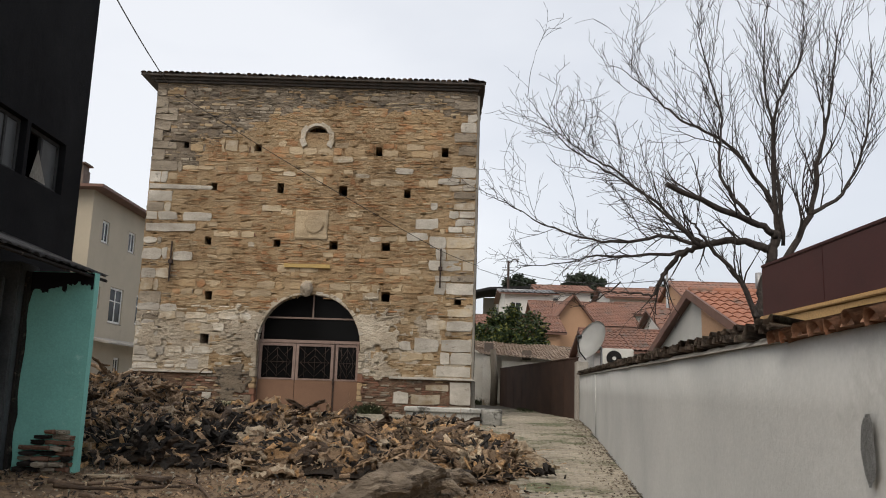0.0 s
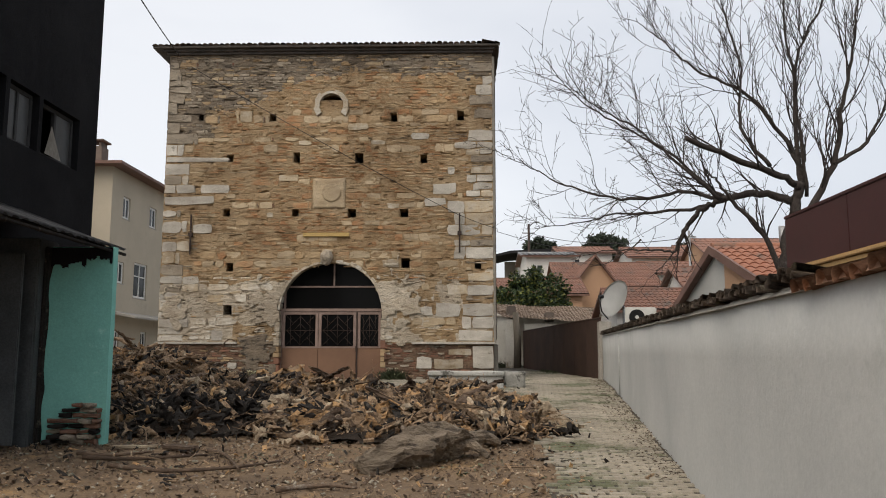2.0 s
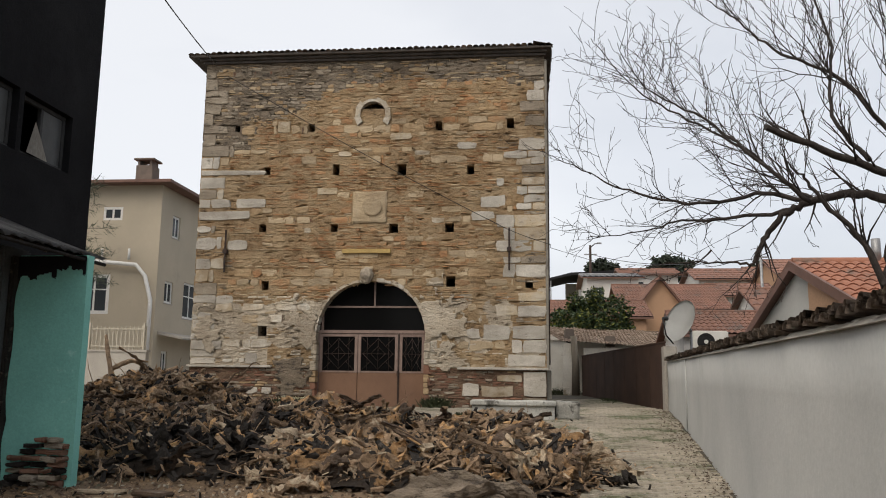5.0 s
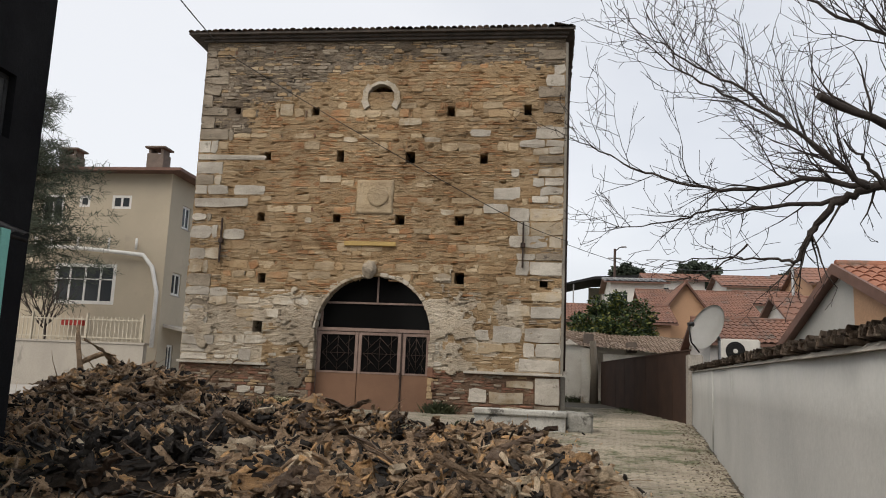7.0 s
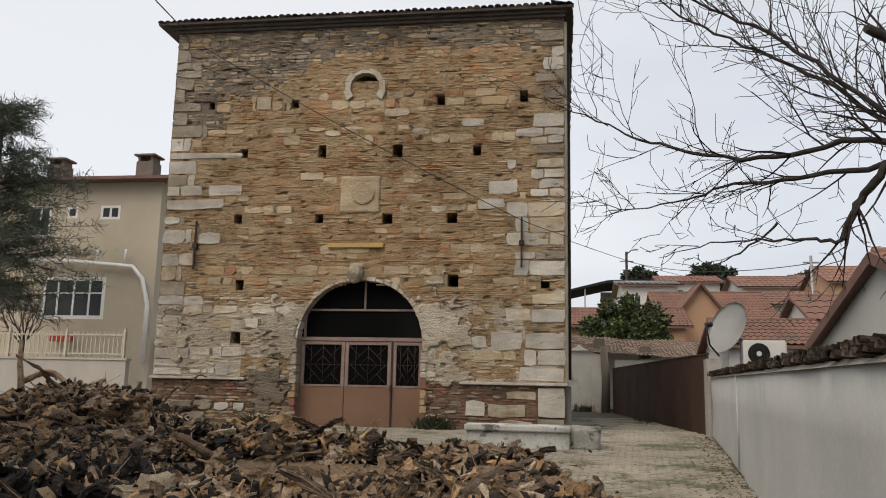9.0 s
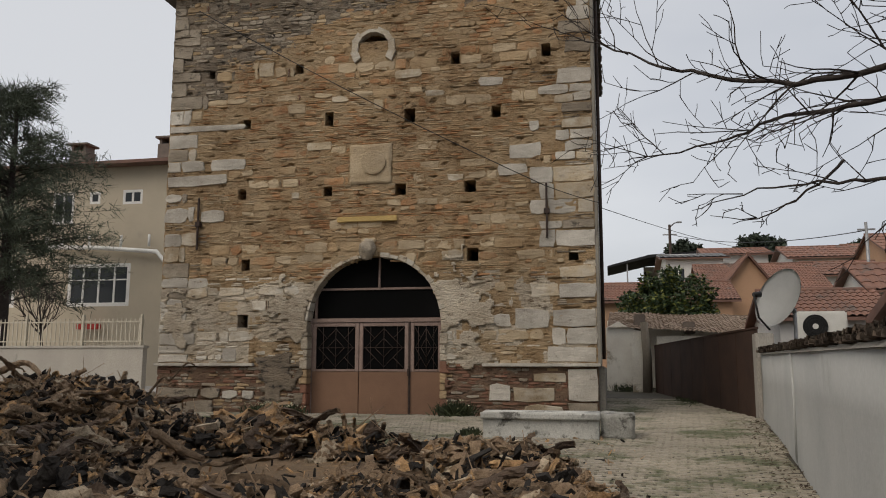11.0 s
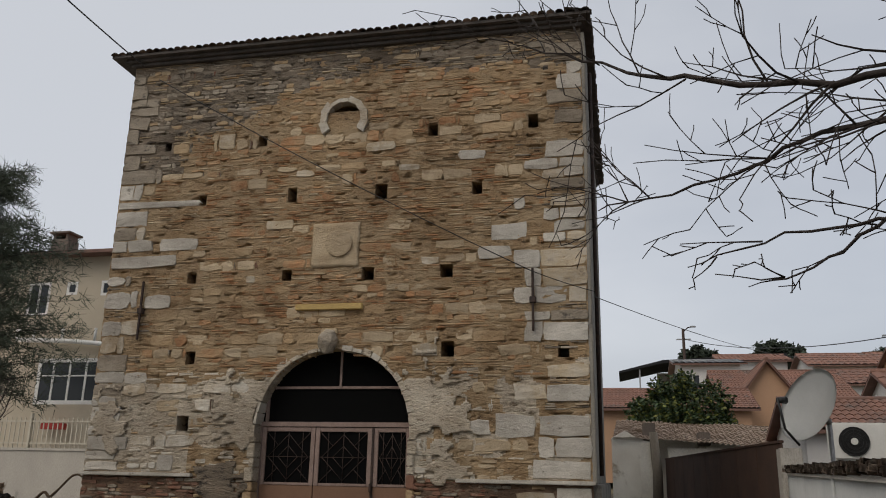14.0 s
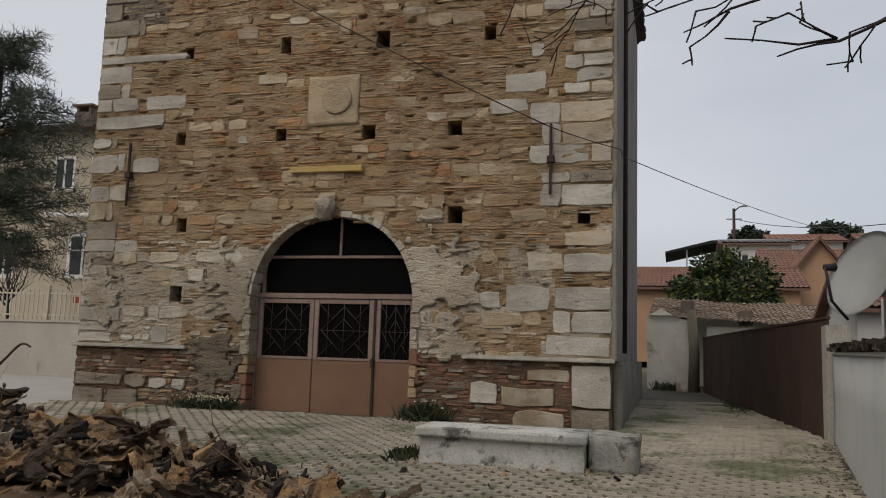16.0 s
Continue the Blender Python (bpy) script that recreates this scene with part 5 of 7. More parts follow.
def gabled_house(name, label, x0, x1, y0, y1, z0, ze, zr, wall_m, roof_m, ridge="x", over=.35, wins=(), fine=True, chim=None):
    """A house with a pitched roof; windows as (x0, x1, z0, z1) in the face towards -y."""
    h = thing(name, label, "house")
    part("front_wall", face_y(x0, x1, z0, ze, y0, [w for w in wins], .25), M[wall_m], h)
    for w in wins:
        wo = part("window", box(w[0], w[1], y0 + .12, y0 + .16, w[2], w[3]), M["winglass"], h)
        fr = part("window_frame", box(w[0], w[1], y0 + .06, y0 + .118, w[2], w[2] + .08), M["pvc"], wo)
        part("window_frame", box(w[0], w[1], y0 + .06, y0 + .118, w[3] - .08, w[3]), M["pvc"], wo)
        part("window_frame", box((w[0] + w[1]) / 2 - .04, (w[0] + w[1]) / 2 + .04, y0 + .06, y0 + .118, w[2] + .08, w[3] - .08), M["pvc"], wo)
    part("side_wall", box(x0, x0 + .25, y0 + .252, y1, z0, ze), M[wall_m], h)
    part("side_wall", box(x1 - .25, x1, y0 + .252, y1, z0, ze), M[wall_m], h)
    part("rear_wall", box(x0 + .252, x1 - .252, y1 - .25, y1, z0, ze), M[wall_m], h)
    xm, ym = (x0 + x1) / 2, (y0 + y1) / 2
    o_ = over
    if ridge == "x":
        for xx in (x0, x1 - .25):
            part("gable", prism([(y0, ze + .002), (y1, ze + .002), (ym, zr - .08)], "x", xx, xx + .25), M[wall_m], h)
        k = (zr - ze) / (ym - y0)
        for ya, s in ((y0 - o_, 1), (y1 + o_, -1)):
            ob = part("roof_slope", tiled_slope(((x0 - o_, ya, ze - k * o_ + .06), (x1 + o_, ya, ze - k * o_ + .06), (x1 + o_, ym, zr + .06), (x0 - o_, ym, zr + .06)), *((.22, .36, .05) if fine else (.45, .8, .06))), M[roof_m], h)
            part("roof_board", slab(((x0 - o_, ya, ze - k * o_ + .04), (x1 + o_, ya, ze - k * o_ + .04), (x1 + o_, ym, zr + .04), (x0 - o_, ym, zr + .04)), .1), M["roofbrown"], h)
        part("ridge_cap", tube([(x0 - o_, ym, zr + .08), (x1 + o_, ym, zr + .08)], .09, 8), M[roof_m], h)
    else:
        for yy in (y0, y1 - .25):
            part("gable", prism([(x0, ze + .002), (x1, ze + .002), (xm, zr - .08)], "y", yy, yy + .25), M[wall_m], h)
        k = (zr - ze) / (xm - x0)
        for xa in (x0 - o_, x1 + o_):
            part("roof_slope", tiled_slope(((xa, y0 - o_, ze - k * o_ + .06), (xa, y1 + o_, ze - k * o_ + .06), (xm, y1 + o_, zr + .06), (xm, y0 - o_, zr + .06)), *((.22, .36, .05) if fine else (.45, .8, .06))), M[roof_m], h)
            part("roof_board", slab(((xa, y0 - o_, ze - k * o_ + .04), (xa, y1 + o_, ze - k * o_ + .04), (xm, y1 + o_, zr + .04), (xm, y0 - o_, zr + .04)), .1), M["roofbrown"], h)
        part("ridge_cap", tube([(xm, y0 - o_, zr + .08), (xm, y1 + o_, zr + .08)], .09, 8), M[roof_m], h)
    if chim:
        part("chimney", box(chim[0] - .3, chim[0] + .3, chim[1] - .3, chim[1] + .3, ze, chim[2], .02), M["chimney"], h)
    return h


gh = gabled_house("white_gabled_house", "low white house with red tiled roof and brown fascia", 5.95, 13.0, 15.6, 22.6, .4, 2.75, 3.95, "wallwhite", "tile_red", "x", .12)
for sgn in (-1, 1):
    yo = 19.1 + sgn * 3.9
    part("fascia_board", slab(((5.76, 19.1, 4.05), (5.76, yo, 2.71), (5.82, yo, 2.71), (5.82, 19.1, 4.05)), .2), M["roofbrown"], gh, "brown timber fascia")
part("ochre_panel", prism([(15.6, 1.0), (18.45, 1.0), (18.45, 3.62), (15.6, 2.70)], "x", 5.90, 5.945), M["farpeach"], gh, "ochre painted wall part")
part("chimney_pot", tube([(7.5, 19.1, 4.0), (7.5, 19.1, 4.5)], .09, 10), M["galv"], gh)

gabled_house("red_roofed_house", "low house with red tiled roof", 6.4, 9.6, 34, 38.5, .8, 3.45, 4.35, "farwhite", "tile_far", "x", .3)
gabled_house("ochre_gabled_house", "ochre rendered house with red tiled roof", 7.4, 14.2, 60, 70, 2.5, 6.7, 8.8, "farpeach", "tile_far", "x", .5, wins=((8.0, 9.0, 4.2, 5.5), (12.5, 13.6, 4.4, 5.6)))
oh = gabled_house("ochre_side_house", "ochre house gable under red tiles", 7.2, 11.0, 56, 62, 2.5, 5.8, 8.3, "farpeach", "tile_far", "y", .4)
gabled_house("low_red_roof_house", "long house with faded red tiled roof", -1.8, 7.6, 52, 58, 1.8, 5.5, 6.6, "farpeach", "tile_far", "x", .4, wins=((2.2, 3.2, 3.8, 5.0), (5.0, 6.0, 3.8, 5.0)))
gabled_house("white_hill_house", "white two-storey house on the hillside", 5.8, 10.2, 74, 82, 5.5, 10.6, 11.3, "farwhite", "galv", "x", .5, wins=((6.3, 7.2, 8.6, 9.8), (8.2, 9.1, 8.6, 9.8), (6.3, 7.2, 6.3, 7.4)), fine=False)
gabled_house("hill_house", "pale house with brown tiled roof on the hillside", 10.3, 15.6, 85, 93, 7, 12.3, 13.3, "farwhite", "tile_far", "x", .5, wins=((11, 12.2, 10.4, 11.6), (13.2, 14.4, 10.4, 11.6)), fine=False)
gabled_house("hill_house", "white house with red roof below the hilltop", 16.2, 21.0, 78, 86, 6, 11.0, 12.3, "farwhite", "tile_far", "x", .5, wins=((17, 18.1, 9.2, 10.4), (19, 20.1, 9.2, 10.4), (21, 22.1, 9.2, 10.4)), fine=False)
gabled_house("hill_house", "pale flat-fronted house on the hillside", 15.2, 19.5, 66, 73, 4.5, 8.2, 9.4, "farwhite", "tile_far", "x", .4, wins=((15.8, 16.6, 6.4, 7.4), (17.6, 18.5, 6.4, 7.4)), fine=False)
gabled_house("hill_house", "ochre house with brown roof on the hillside", 21, 29, 70, 78, 5, 10.4, 12.0, "farpeach", "tile_far", "x", .4, wins=((22, 23, 8, 9.2), (25, 26, 8, 9.2)), fine=False)
gabled_house("hill_house", "white house with red roof on the hillside", 25, 33, 92, 100, 7, 12.8, 14.4, "farwhite", "tile_far", "x", .4, wins=((26, 27, 10.4, 11.6), (29, 30, 10.4, 11.6)), fine=False)
gabled_house("hill_house", "white rendered house beside the lane", 12.2, 17.5, 44, 50, 1.5, 5.2, 6.5, "farwhite", "tile_far", "x", .4, wins=((13, 14, 3.3, 4.4), (15.4, 16.4, 3.3, 4.4)), fine=False)
gabled_house("hill_house", "pale house with red roof on the slope", 8.6, 13.6, 100, 107, 8, 13.4, 14.8, "farwhite", "tile_far", "x", .4, wins=((9.4, 10.4, 11.4, 12.5), (11.4, 12.4, 11.4, 12.5)), fine=False)
canopy = thing("dark_roof_canopy", "broad dark sheet canopy on white posts", "canopy")
part("canopy_roof", prism([(1.2, 12.5), (5.6, 13.5), (17.5, 14.15), (17.5, 14.4), (5.6, 13.8), (1.2, 12.7)], "y", 95, 103), M["fardark"], canopy)
for x in (3.2, 6.5, 10, 13.8):
    part("post", box(x, x + .14, 95.3, 95.44, 8, 12.9 if x < 4 else 13.5), M["galv"], canopy)
part("rear_wall", box(5.2, 14, 101, 101.3, 8, 13.2), M["concrete"], canopy)
part("low_building", box(6.5, 16, 96.5, 100.9, 8, 12.4), M["concrete"], canopy)

# old roofless stone house by the lane
old = thing("old_stone_house", "ruinous stone house with cracked white plaster and mossy tiles", "house")
part("front_wall", prism([(1.05, .7), (2.55, .7), (2.5, 3.15), (2.0, 3.25), (1.5, 3.55), (1.05, 3.3)], "y", 38.0, 38.4), M["oldplaster"], old)
part("lane_wall", box(2.9, 6.4, 38.3, 38.7, .7, 3.0), M["oldplaster"], old)
part("roof_slope", tiled_slope(((1.1, 37.9, 3.3), (7.0, 37.9, 2.95), (7.0, 42, 3.95), (1.2, 42, 4.1)), .16, .27, .05, .02, .06), M["tile_moss"], old)
part("rear_wall", box(1.1, 7.0, 41.8, 42.1, .7, 3.8), M["oldplaster"], old)
for x, zt in ((2.1, 3.85), (3.9, 3.55)):
    part("chimney_stub", box(x, x + .42, 38.6, 39.1, 3.1, zt, .03), M["chimney"], old)
part("roof_flashing", box(2.95, 4.2, 37.3, 37.9, 2.62, 2.70, .01), M["galv"], old)
posts = thing("timber_gate_post", "grey weathered gate post leaning by the ruin", "post", (2.45, 36.9, 0))
part("post", tube([(0, 0, .8), (.02, 0, 2.2), (-.05, .02, 3.45)], [.16, .15, .13], 8, rough=.12, rng=rng), M["timber"], posts)
part("post_wing", box(-.5, -.15, .2, .32, .8, 3.1, .02), M["oldplaster"], posts)


# ---- foliage ----
def leaves(n, place, size, seed, name="leaf_mass", flat=.5):
    """Many small folded leaves; place(rng) gives each one's spot."""
    r = random.Random(seed)
    verts, faces = [], []
    for _ in range(n):
        p = Vector(place(r))
        d = Vector((r.gauss(0, 1), r.gauss(0, 1), r.gauss(0, flat))).normalized()
        s = d.cross(Vector((r.gauss(0, 1), r.gauss(0, 1), r.gauss(0, 1)))).normalized()
        u = d.cross(s)
        L = size * r.uniform(.6, 1.3)
        b = len(verts)
        verts += [tuple(p), tuple(p + d * L * .5 + s * L * .28 + u * L * .06), tuple(p + d * L), tuple(p + d * L * .5 - s * L * .28 + u * L * .06)]
        faces += [(b, b + 1, b + 2), (b, b + 2, b + 3)]
    return raw(name, verts, faces)


def clumps(center, radii, n, seed):
    r = random.Random(seed)
    out = []
    while len(out) < n:
        p = Vector((r.uniform(-1, 1), r.uniform(-1, 1), r.uniform(-1, 1)))
        if .25 < p.length < 1:
            out.append((Vector(center) + Vector((p.x * radii[0], p.y * radii[1], p.z * radii[2])), r.uniform(.22, .42)))
    return out


def leafy_tree(name, label, base, center, radii, n_cl, n_leaf, size, leaf_mats, seed, trunk=.14, category="tree"):
    t = thing(name, label, category, base)
    c0 = Vector(center) - Vector(base)
    r = random.Random(seed)
    bm = tube([(0, 0, -.1), c0 * .35 + Vector((.08, 0, 0)), c0 * .8], [trunk, trunk * .8, trunk * .5], 8, rough=.1, rng=r)
    cl = clumps(c0, radii, n_cl, seed)
    for p, s in cl[:14]:
        tube([c0 * .45, c0 * .45 + (p - c0 * .45) * .5 + Vector((0, 0, -.1)), p], [trunk * .4, trunk * .25, trunk * .1], 6, bm)
    part("trunk", bm, M["treebark"], t)
    k = min(radii) / 1.3

    def place(rr):
        p, s = rr.choice(cl)
        d = Vector((rr.gauss(0, 1), rr.gauss(0, 1), rr.gauss(0, 1))).normalized()
        return p + d * s * k * rr.uniform(.5, 1.1)
    for i, key in enumerate(leaf_mats):
        part("crown", leaves(int(n_leaf * (1 if i == 0 else .3)), place, size, seed + i), M[key], t)
    return t


leafy_tree("citrus_tree", "dense dark green fruit tree with yellow-green top leaves", (3.6, 45, 1.2), (3.6, 45, 4.5), (2.2, 1.6, 1.9), 75, 9000, .2, ("leaf", "leaf_yellow"), 5)
leafy_tree("far_tree", "round dark pine on the hilltop", (19.4, 112, 10), (19.4, 112, 16.6), (2.9, 2.4, 1.7), 70, 5000, .5, ("fartree",), 6, .25)
leafy_tree("far_tree", "low dark pine on the hilltop", (10.6, 112, 10), (10.6, 112, 16.6), (2.0, 1.8, 1.0), 50, 3000, .5, ("fartree",), 7, .25)
leafy_tree("far_tree", "dark trees beyond the hilltop roofs", (33, 118, 10), (33, 118, 16), (4, 3, 1.8), 70, 4000, .6, ("fartree",), 8, .25)


def casuarina():
    """A tall drooping evergreen with fine thread-like foliage."""
    base = Vector((-21.6, 34.0, .8))
    t = thing("feathery_evergreen", "tall grey-green evergreen with feathery drooping foliage", "tree", base)
    r = random.Random(21)
    bm = tube([(0, 0, -.1), (.1, 0, 3), (-.05, .1, 7), (.1, 0, 11.5)], [.3, .25, .16, .04], 9, rough=.08, rng=r)
    verts, faces = [], []
    twigs_bm = bmesh.new()
    for _ in range(230):
        z = r.uniform(4.0, 12.0)
        a = r.uniform(0, 6.2832)
        reach = (1 - ((z - 6.5) / 6.5) ** 2 * .75) * r.uniform(1.4, 4.4)
        d = Vector((math.cos(a), math.sin(a), 0))
        p0 = Vector((0, 0, z - .6))
        mid = p0 + d * reach * .5 + Vector((0, 0, .5))
        end = p0 + d * reach + Vector((0, 0, r.uniform(-.2, .9)))
        tube([p0, mid, end], [.025, .016, .006], 4, twigs_bm)
        for q in range(110):
            s = r.uniform(.25, 1.05)
            p = (p0.lerp(mid, s * 2) if s < .5 else mid.lerp(end, (s - .5) * 2)) + Vector((r.gauss(0, .14), r.gauss(0, .14), r.gauss(0, .12)))
            dd = (d * r.uniform(.1, .9) + Vector((r.gauss(0, .5), r.gauss(0, .5), r.gauss(0.1, .5)))).normalized()
            L = r.uniform(.25, .6)
            side = dd.orthogonal().normalized() * .014
            b = len(verts)
            verts += [tuple(p - side), tuple(p + side), tuple(p + dd * L)]
            faces.append((b, b + 1, b + 2))
            if q % 3 == 0:
                b = len(verts)
                side = dd.cross(side).normalized() * .02
                verts += [tuple(p - side), tuple(p + side), tuple(p + dd * L * .8 + Vector((0, 0, -.08)))]
                faces.append((b, b + 1, b + 2))
    part("trunk", bm, M["treebark"], t)
    part("branchwork", twigs_bm, M["treebark"], t)["kind"] = "stuff"
    part("crown", raw("needles", verts, faces), M["needle"], t)


casuarina()


def grow(bm, p, d, length, rad, depth, r, up=.15):
    """A twig that wanders and forks."""
    steps = max(3, int(length / .16))
    pts, rs, q, dd = [Vector(p)], [rad], Vector(p), Vector(d).normalized()
    for i in range(steps):
        dd = (dd + Vector((r.gauss(0, .13), r.gauss(0, .13), r.gauss(up * .25, .12)))).normalized()
        q = q + dd * (length / steps)
        pts.append(q.copy())
        rs.append(max(.0032, rad * (1 - .7 * (i + 1) / steps)))
    tube(pts, rs, 5 if rad < .02 else 7, bm)
    if depth > 0:
        for i in range(1, len(pts)):
            if r.random() < .7:
                side = Vector((r.gauss(0, 1), r.gauss(0, .8), r.gauss(0, 1))).normalized()
                nd = ((pts[i] - pts[i - 1]).normalized() * .75 + side * .75 + Vector((0, 0, up)))
                grow(bm, pts[i], nd, length * r.uniform(.3, .62), max(.0042, rs[i] * .7), depth - 1, r, up)


def smooth_line(pts, n=5):
    out = []
    P = [Vector(p) for p in pts]
    for i in range(len(P) - 1):
        a, b, c, d = P[max(i - 1, 0)], P[i], P[i + 1], P[min(i + 2, len(P) - 1)]
        for k in range(n):
            t = k / n
            out.append(.5 * ((2 * b) + (c - a) * t + (2 * a - 5 * b + 4 * c - d) * t * t + (3 * b - a - 3 * c + d) * t ** 3))
    out.append(P[-1])
    return out


bare = thing("bare_tree", "leafless spreading fruit tree with dark branches and fine twigs", "tree", (0, 0, 0))
tr = random.Random(77)


def limb(pts, r0, r1, twigs=9, tl=1.0, up=.2, depth=2, name="limb", start=.15):
    line = smooth_line(pts, 6)
    n_ = len(line)
    bm = tube([p + Vector((tr.gauss(0, .012), tr.gauss(0, .012), tr.gauss(0, .012))) for p in line], [(r0 + (r1 - r0) * (i / (n_ - 1)) ** .8) * .7 for i in range(n_)], 9, rough=.09, rng=tr)
    for _ in range(int(twigs * 1.35)):
        i = tr.randrange(int(n_ * start), n_ - 1)
        d = (line[i + 1] - line[i]).normalized()
        side = Vector((tr.gauss(0, 1), tr.gauss(0, .8), tr.gauss(.2, 1))).normalized()
        grow(bm, line[i], d * .8 + side * .7 + Vector((0, 0, up)), tl * tr.uniform(.45, 1.2), max(.006, min(.017, (r0 + (r1 - r0) * i / n_) * .26)), depth, tr, up)
    return part(name, bm, M["treebark"], bare)


limb([(4.82, 12.5, .3), (4.84, 12.5, 1.6), (4.87, 12.5, 2.57), (4.99, 12.5, 3.25), (5.14, 12.5, 3.82), (5.22, 12.5, 4.1)], .15, .1, 3, .6, name="trunk", start=.5)
limb([(5.1, 12.5, 3.83), (4.65, 12.64, 3.99), (4.09, 12.78, 3.91), (3.79, 12.92, 3.75), (3.57, 13.06, 3.46), (3.46, 13.2, 3.16)], .095, .045, 8, .8, -.05)
limb([(4.1, 12.8, 3.92), (3.65, 13.24, 4.14), (2.87, 13.68, 4.1), (1.95, 14.12, 4.4), (1.41, 14.56, 4.78), (.65, 15, 5.31)], .055, .006, 18, 1.0, .1)
limb([(3.94, 13, 3.85), (3.16, 13.5, 3.84), (2.67, 14, 3.91), (2.14, 14.5, 3.84), (1.36, 15, 3.85)], .045, .006, 13, .8, .15)
limb([(5.2, 12.48, 4.0), (4.98, 12.4, 4.17), (4.22, 12.15, 4.38), (3.3, 11.9, 4.67)], .09, .055, 6, .7, .3)
limb([(4.25, 12.9, 3.94), (3.99, 13.24, 4.27), (3.5, 13.58, 4.89), (2.67, 13.92, 5.51), (2, 14.26, 6.16), (1.44, 14.6, 7.1)], .05, .006, 20, 1.1, .15)
limb([(5.16, 12.5, 3.9), (5.24, 12.5, 4.25), (5.13, 12.7, 4.8), (4.6, 12.9, 5.67), (3.96, 13.1, 6.1), (3.42, 13.3, 6.69), (2.99, 13.5, 7.2)], .075, .008, 20, 1.2, .3)
limb([(5.22, 12.5, 4.1), (5.24, 12.58, 5.43), (5.39, 12.65, 6.34), (5.8, 12.73, 7.06), (6, 12.8, 7.82)], .06, .007, 18, 1.2, .5)
limb([(4.74, 12.4, 4.37), (4.4, 12.6, 5.03), (4.49, 12.8, 6.05), (4.31, 13, 7.21), (4.27, 13.2, 7.97)], .05, .006, 18, 1.1, .5)
limb([(4.8, 12.4, 2.75), (4.55, 12.35, 3.35), (4.12, 12.3, 3.79), (3.87, 12.25, 4.09), (3.65, 12.2, 4.32)], .07, .012, 8, .8, .3)
limb([(5.16, 12.5, 3.4), (5.69, 12.43, 4.37), (5.88, 12.35, 5.35), (6.07, 12.28, 6.33), (6.18, 12.2, 7.32)], .09, .01, 16, 1.3, .5)
limb([(4.03, 12.6, 3.88), (3.48, 12.6, 4.39), (2.83, 12.9, 5.1), (2.09, 13.1, 5.66), (1.72, 13.3, 6.4)], .045, .006, 18, 1.0, .15)
limb([(3.46, 13.2, 3.16), (3.1, 13.4, 3.2), (2.5, 13.7, 3.25), (1.86, 13.9, 3.11)], .03, .004, 4, .4, .1)
limb([(3.0, 13.6, 3.4), (2.6, 13.8, 3.1), (2.2, 13.86, 2.98)], .02, .004, 3, .4, .0)
limb([(5.3, 12.5, 3.9), (5.1, 12.2, 5.4), (4.9, 12.0, 6.6), (5.0, 11.9, 7.9)], .045, .006, 14, 1.1, .6)
limb([(5.7, 12.4, 4.4), (6.4, 12.6, 4.9), (6.9, 12.8, 6.0), (7.1, 12.9, 7.4)], .055, .006, 14, 1.2, .5)
stump = part("burr", worn(box(4.55, 4.98, 12.2, 12.75, 2.1, 2.62, .08), .12, 5, 4), M["treebark"], bare, "knotted dark stump at the fork")


def bare_shrub():
    t = thing("bare_shrub", "small leafless shrub by the railing", "shrub", (-17.6, 31.2, 1.0))
    bm = tube([(0, 0, -.1), (.1, 0, 1.2), (.0, 0, 2.2)], [.07, .055, .04], 7, rough=.1, rng=tr)
    for i in range(9):
        grow(bm, (0, 0, 1.9 + .04 * i), (tr.gauss(0, .7), tr.gauss(0, .7), .7), 1.5, .03, 2, tr, .3)
    part("stem", bm, M["treebark"], t)


bare_shrub()
# ---- poles and cables ----
def sag(a, b, drop, n=24):
    a, b = Vector(a), Vector(b)
    return [a.lerp(b, i / n) - Vector((0, 0, drop * 4 * (i / n) * (1 - i / n))) for i in range(n + 1)]


pole = thing("utility_pole", "grey utility pole with a lamp arm on the hillside", "pole", (7.6, 93, 0))
part("pole_shaft", tube([(0, 0, 6), (0, 0, 16.6)], [.2, .13], 8), M["iron"], pole)
part("lamp_arm", tube([(0, 0, 16.3), (.5, 0, 16.75), (.9, 0, 16.8)], .06, 6), M["iron"], pole)
part("lamp_head", box(.7, 1.25, -.12, .12, 16.75, 16.9, .03), M["galv"], pole)
part("crossarm", box(-.7, .7, -.06, .06, 15.5, 15.62), M["galv"], pole)
pole2 = thing("utility_pole", "slim grey street pole among the roofs", "pole", (16.7, 60, 0))
part("pole_shaft", tube([(0, 0, 3), (0, 0, 10.7)], [.13, .09], 8), M["galv"], pole2)
part("crossarm", box(-.5, .5, -.05, .05, 10.2, 10.3), M["galv"], pole2)

CABLE_A = (-8.45, TY - .35, 10.42)
cable = part("overhead_cable", tube(sag((-5.7, 10.5, 8.55), CABLE_A, .15), .014, 6), M["black"])
tagged(cable, "thin black overhead cable to the tower eave", "cable")
c2 = part("wall_cable", tube(sag((-8.2, TY - .12, 10.2), (-.1, TY - .1, 5.62), .1), .010, 6), M["black"])
tagged(c2, "thin dark cable slung across the tower front", "cable")
c3 = part("lane_cable", tube(sag((-.1, TY - .1, 5.62), (1.05, TY - .05, 5.2), .02) + sag((1.06, TY + .3, 5.17), (13.1, 60, 9.1), .45), .008, 6), M["black"])
tagged(c3, "thin black cable hanging across the lane", "cable")
c4 = part("hill_cable", tube(sag((7.6, 93, 15.6), (16.7, 60, 10.2), .8), .03, 5), M["black"])
tagged(c4, "thin wire between two poles", "cable")


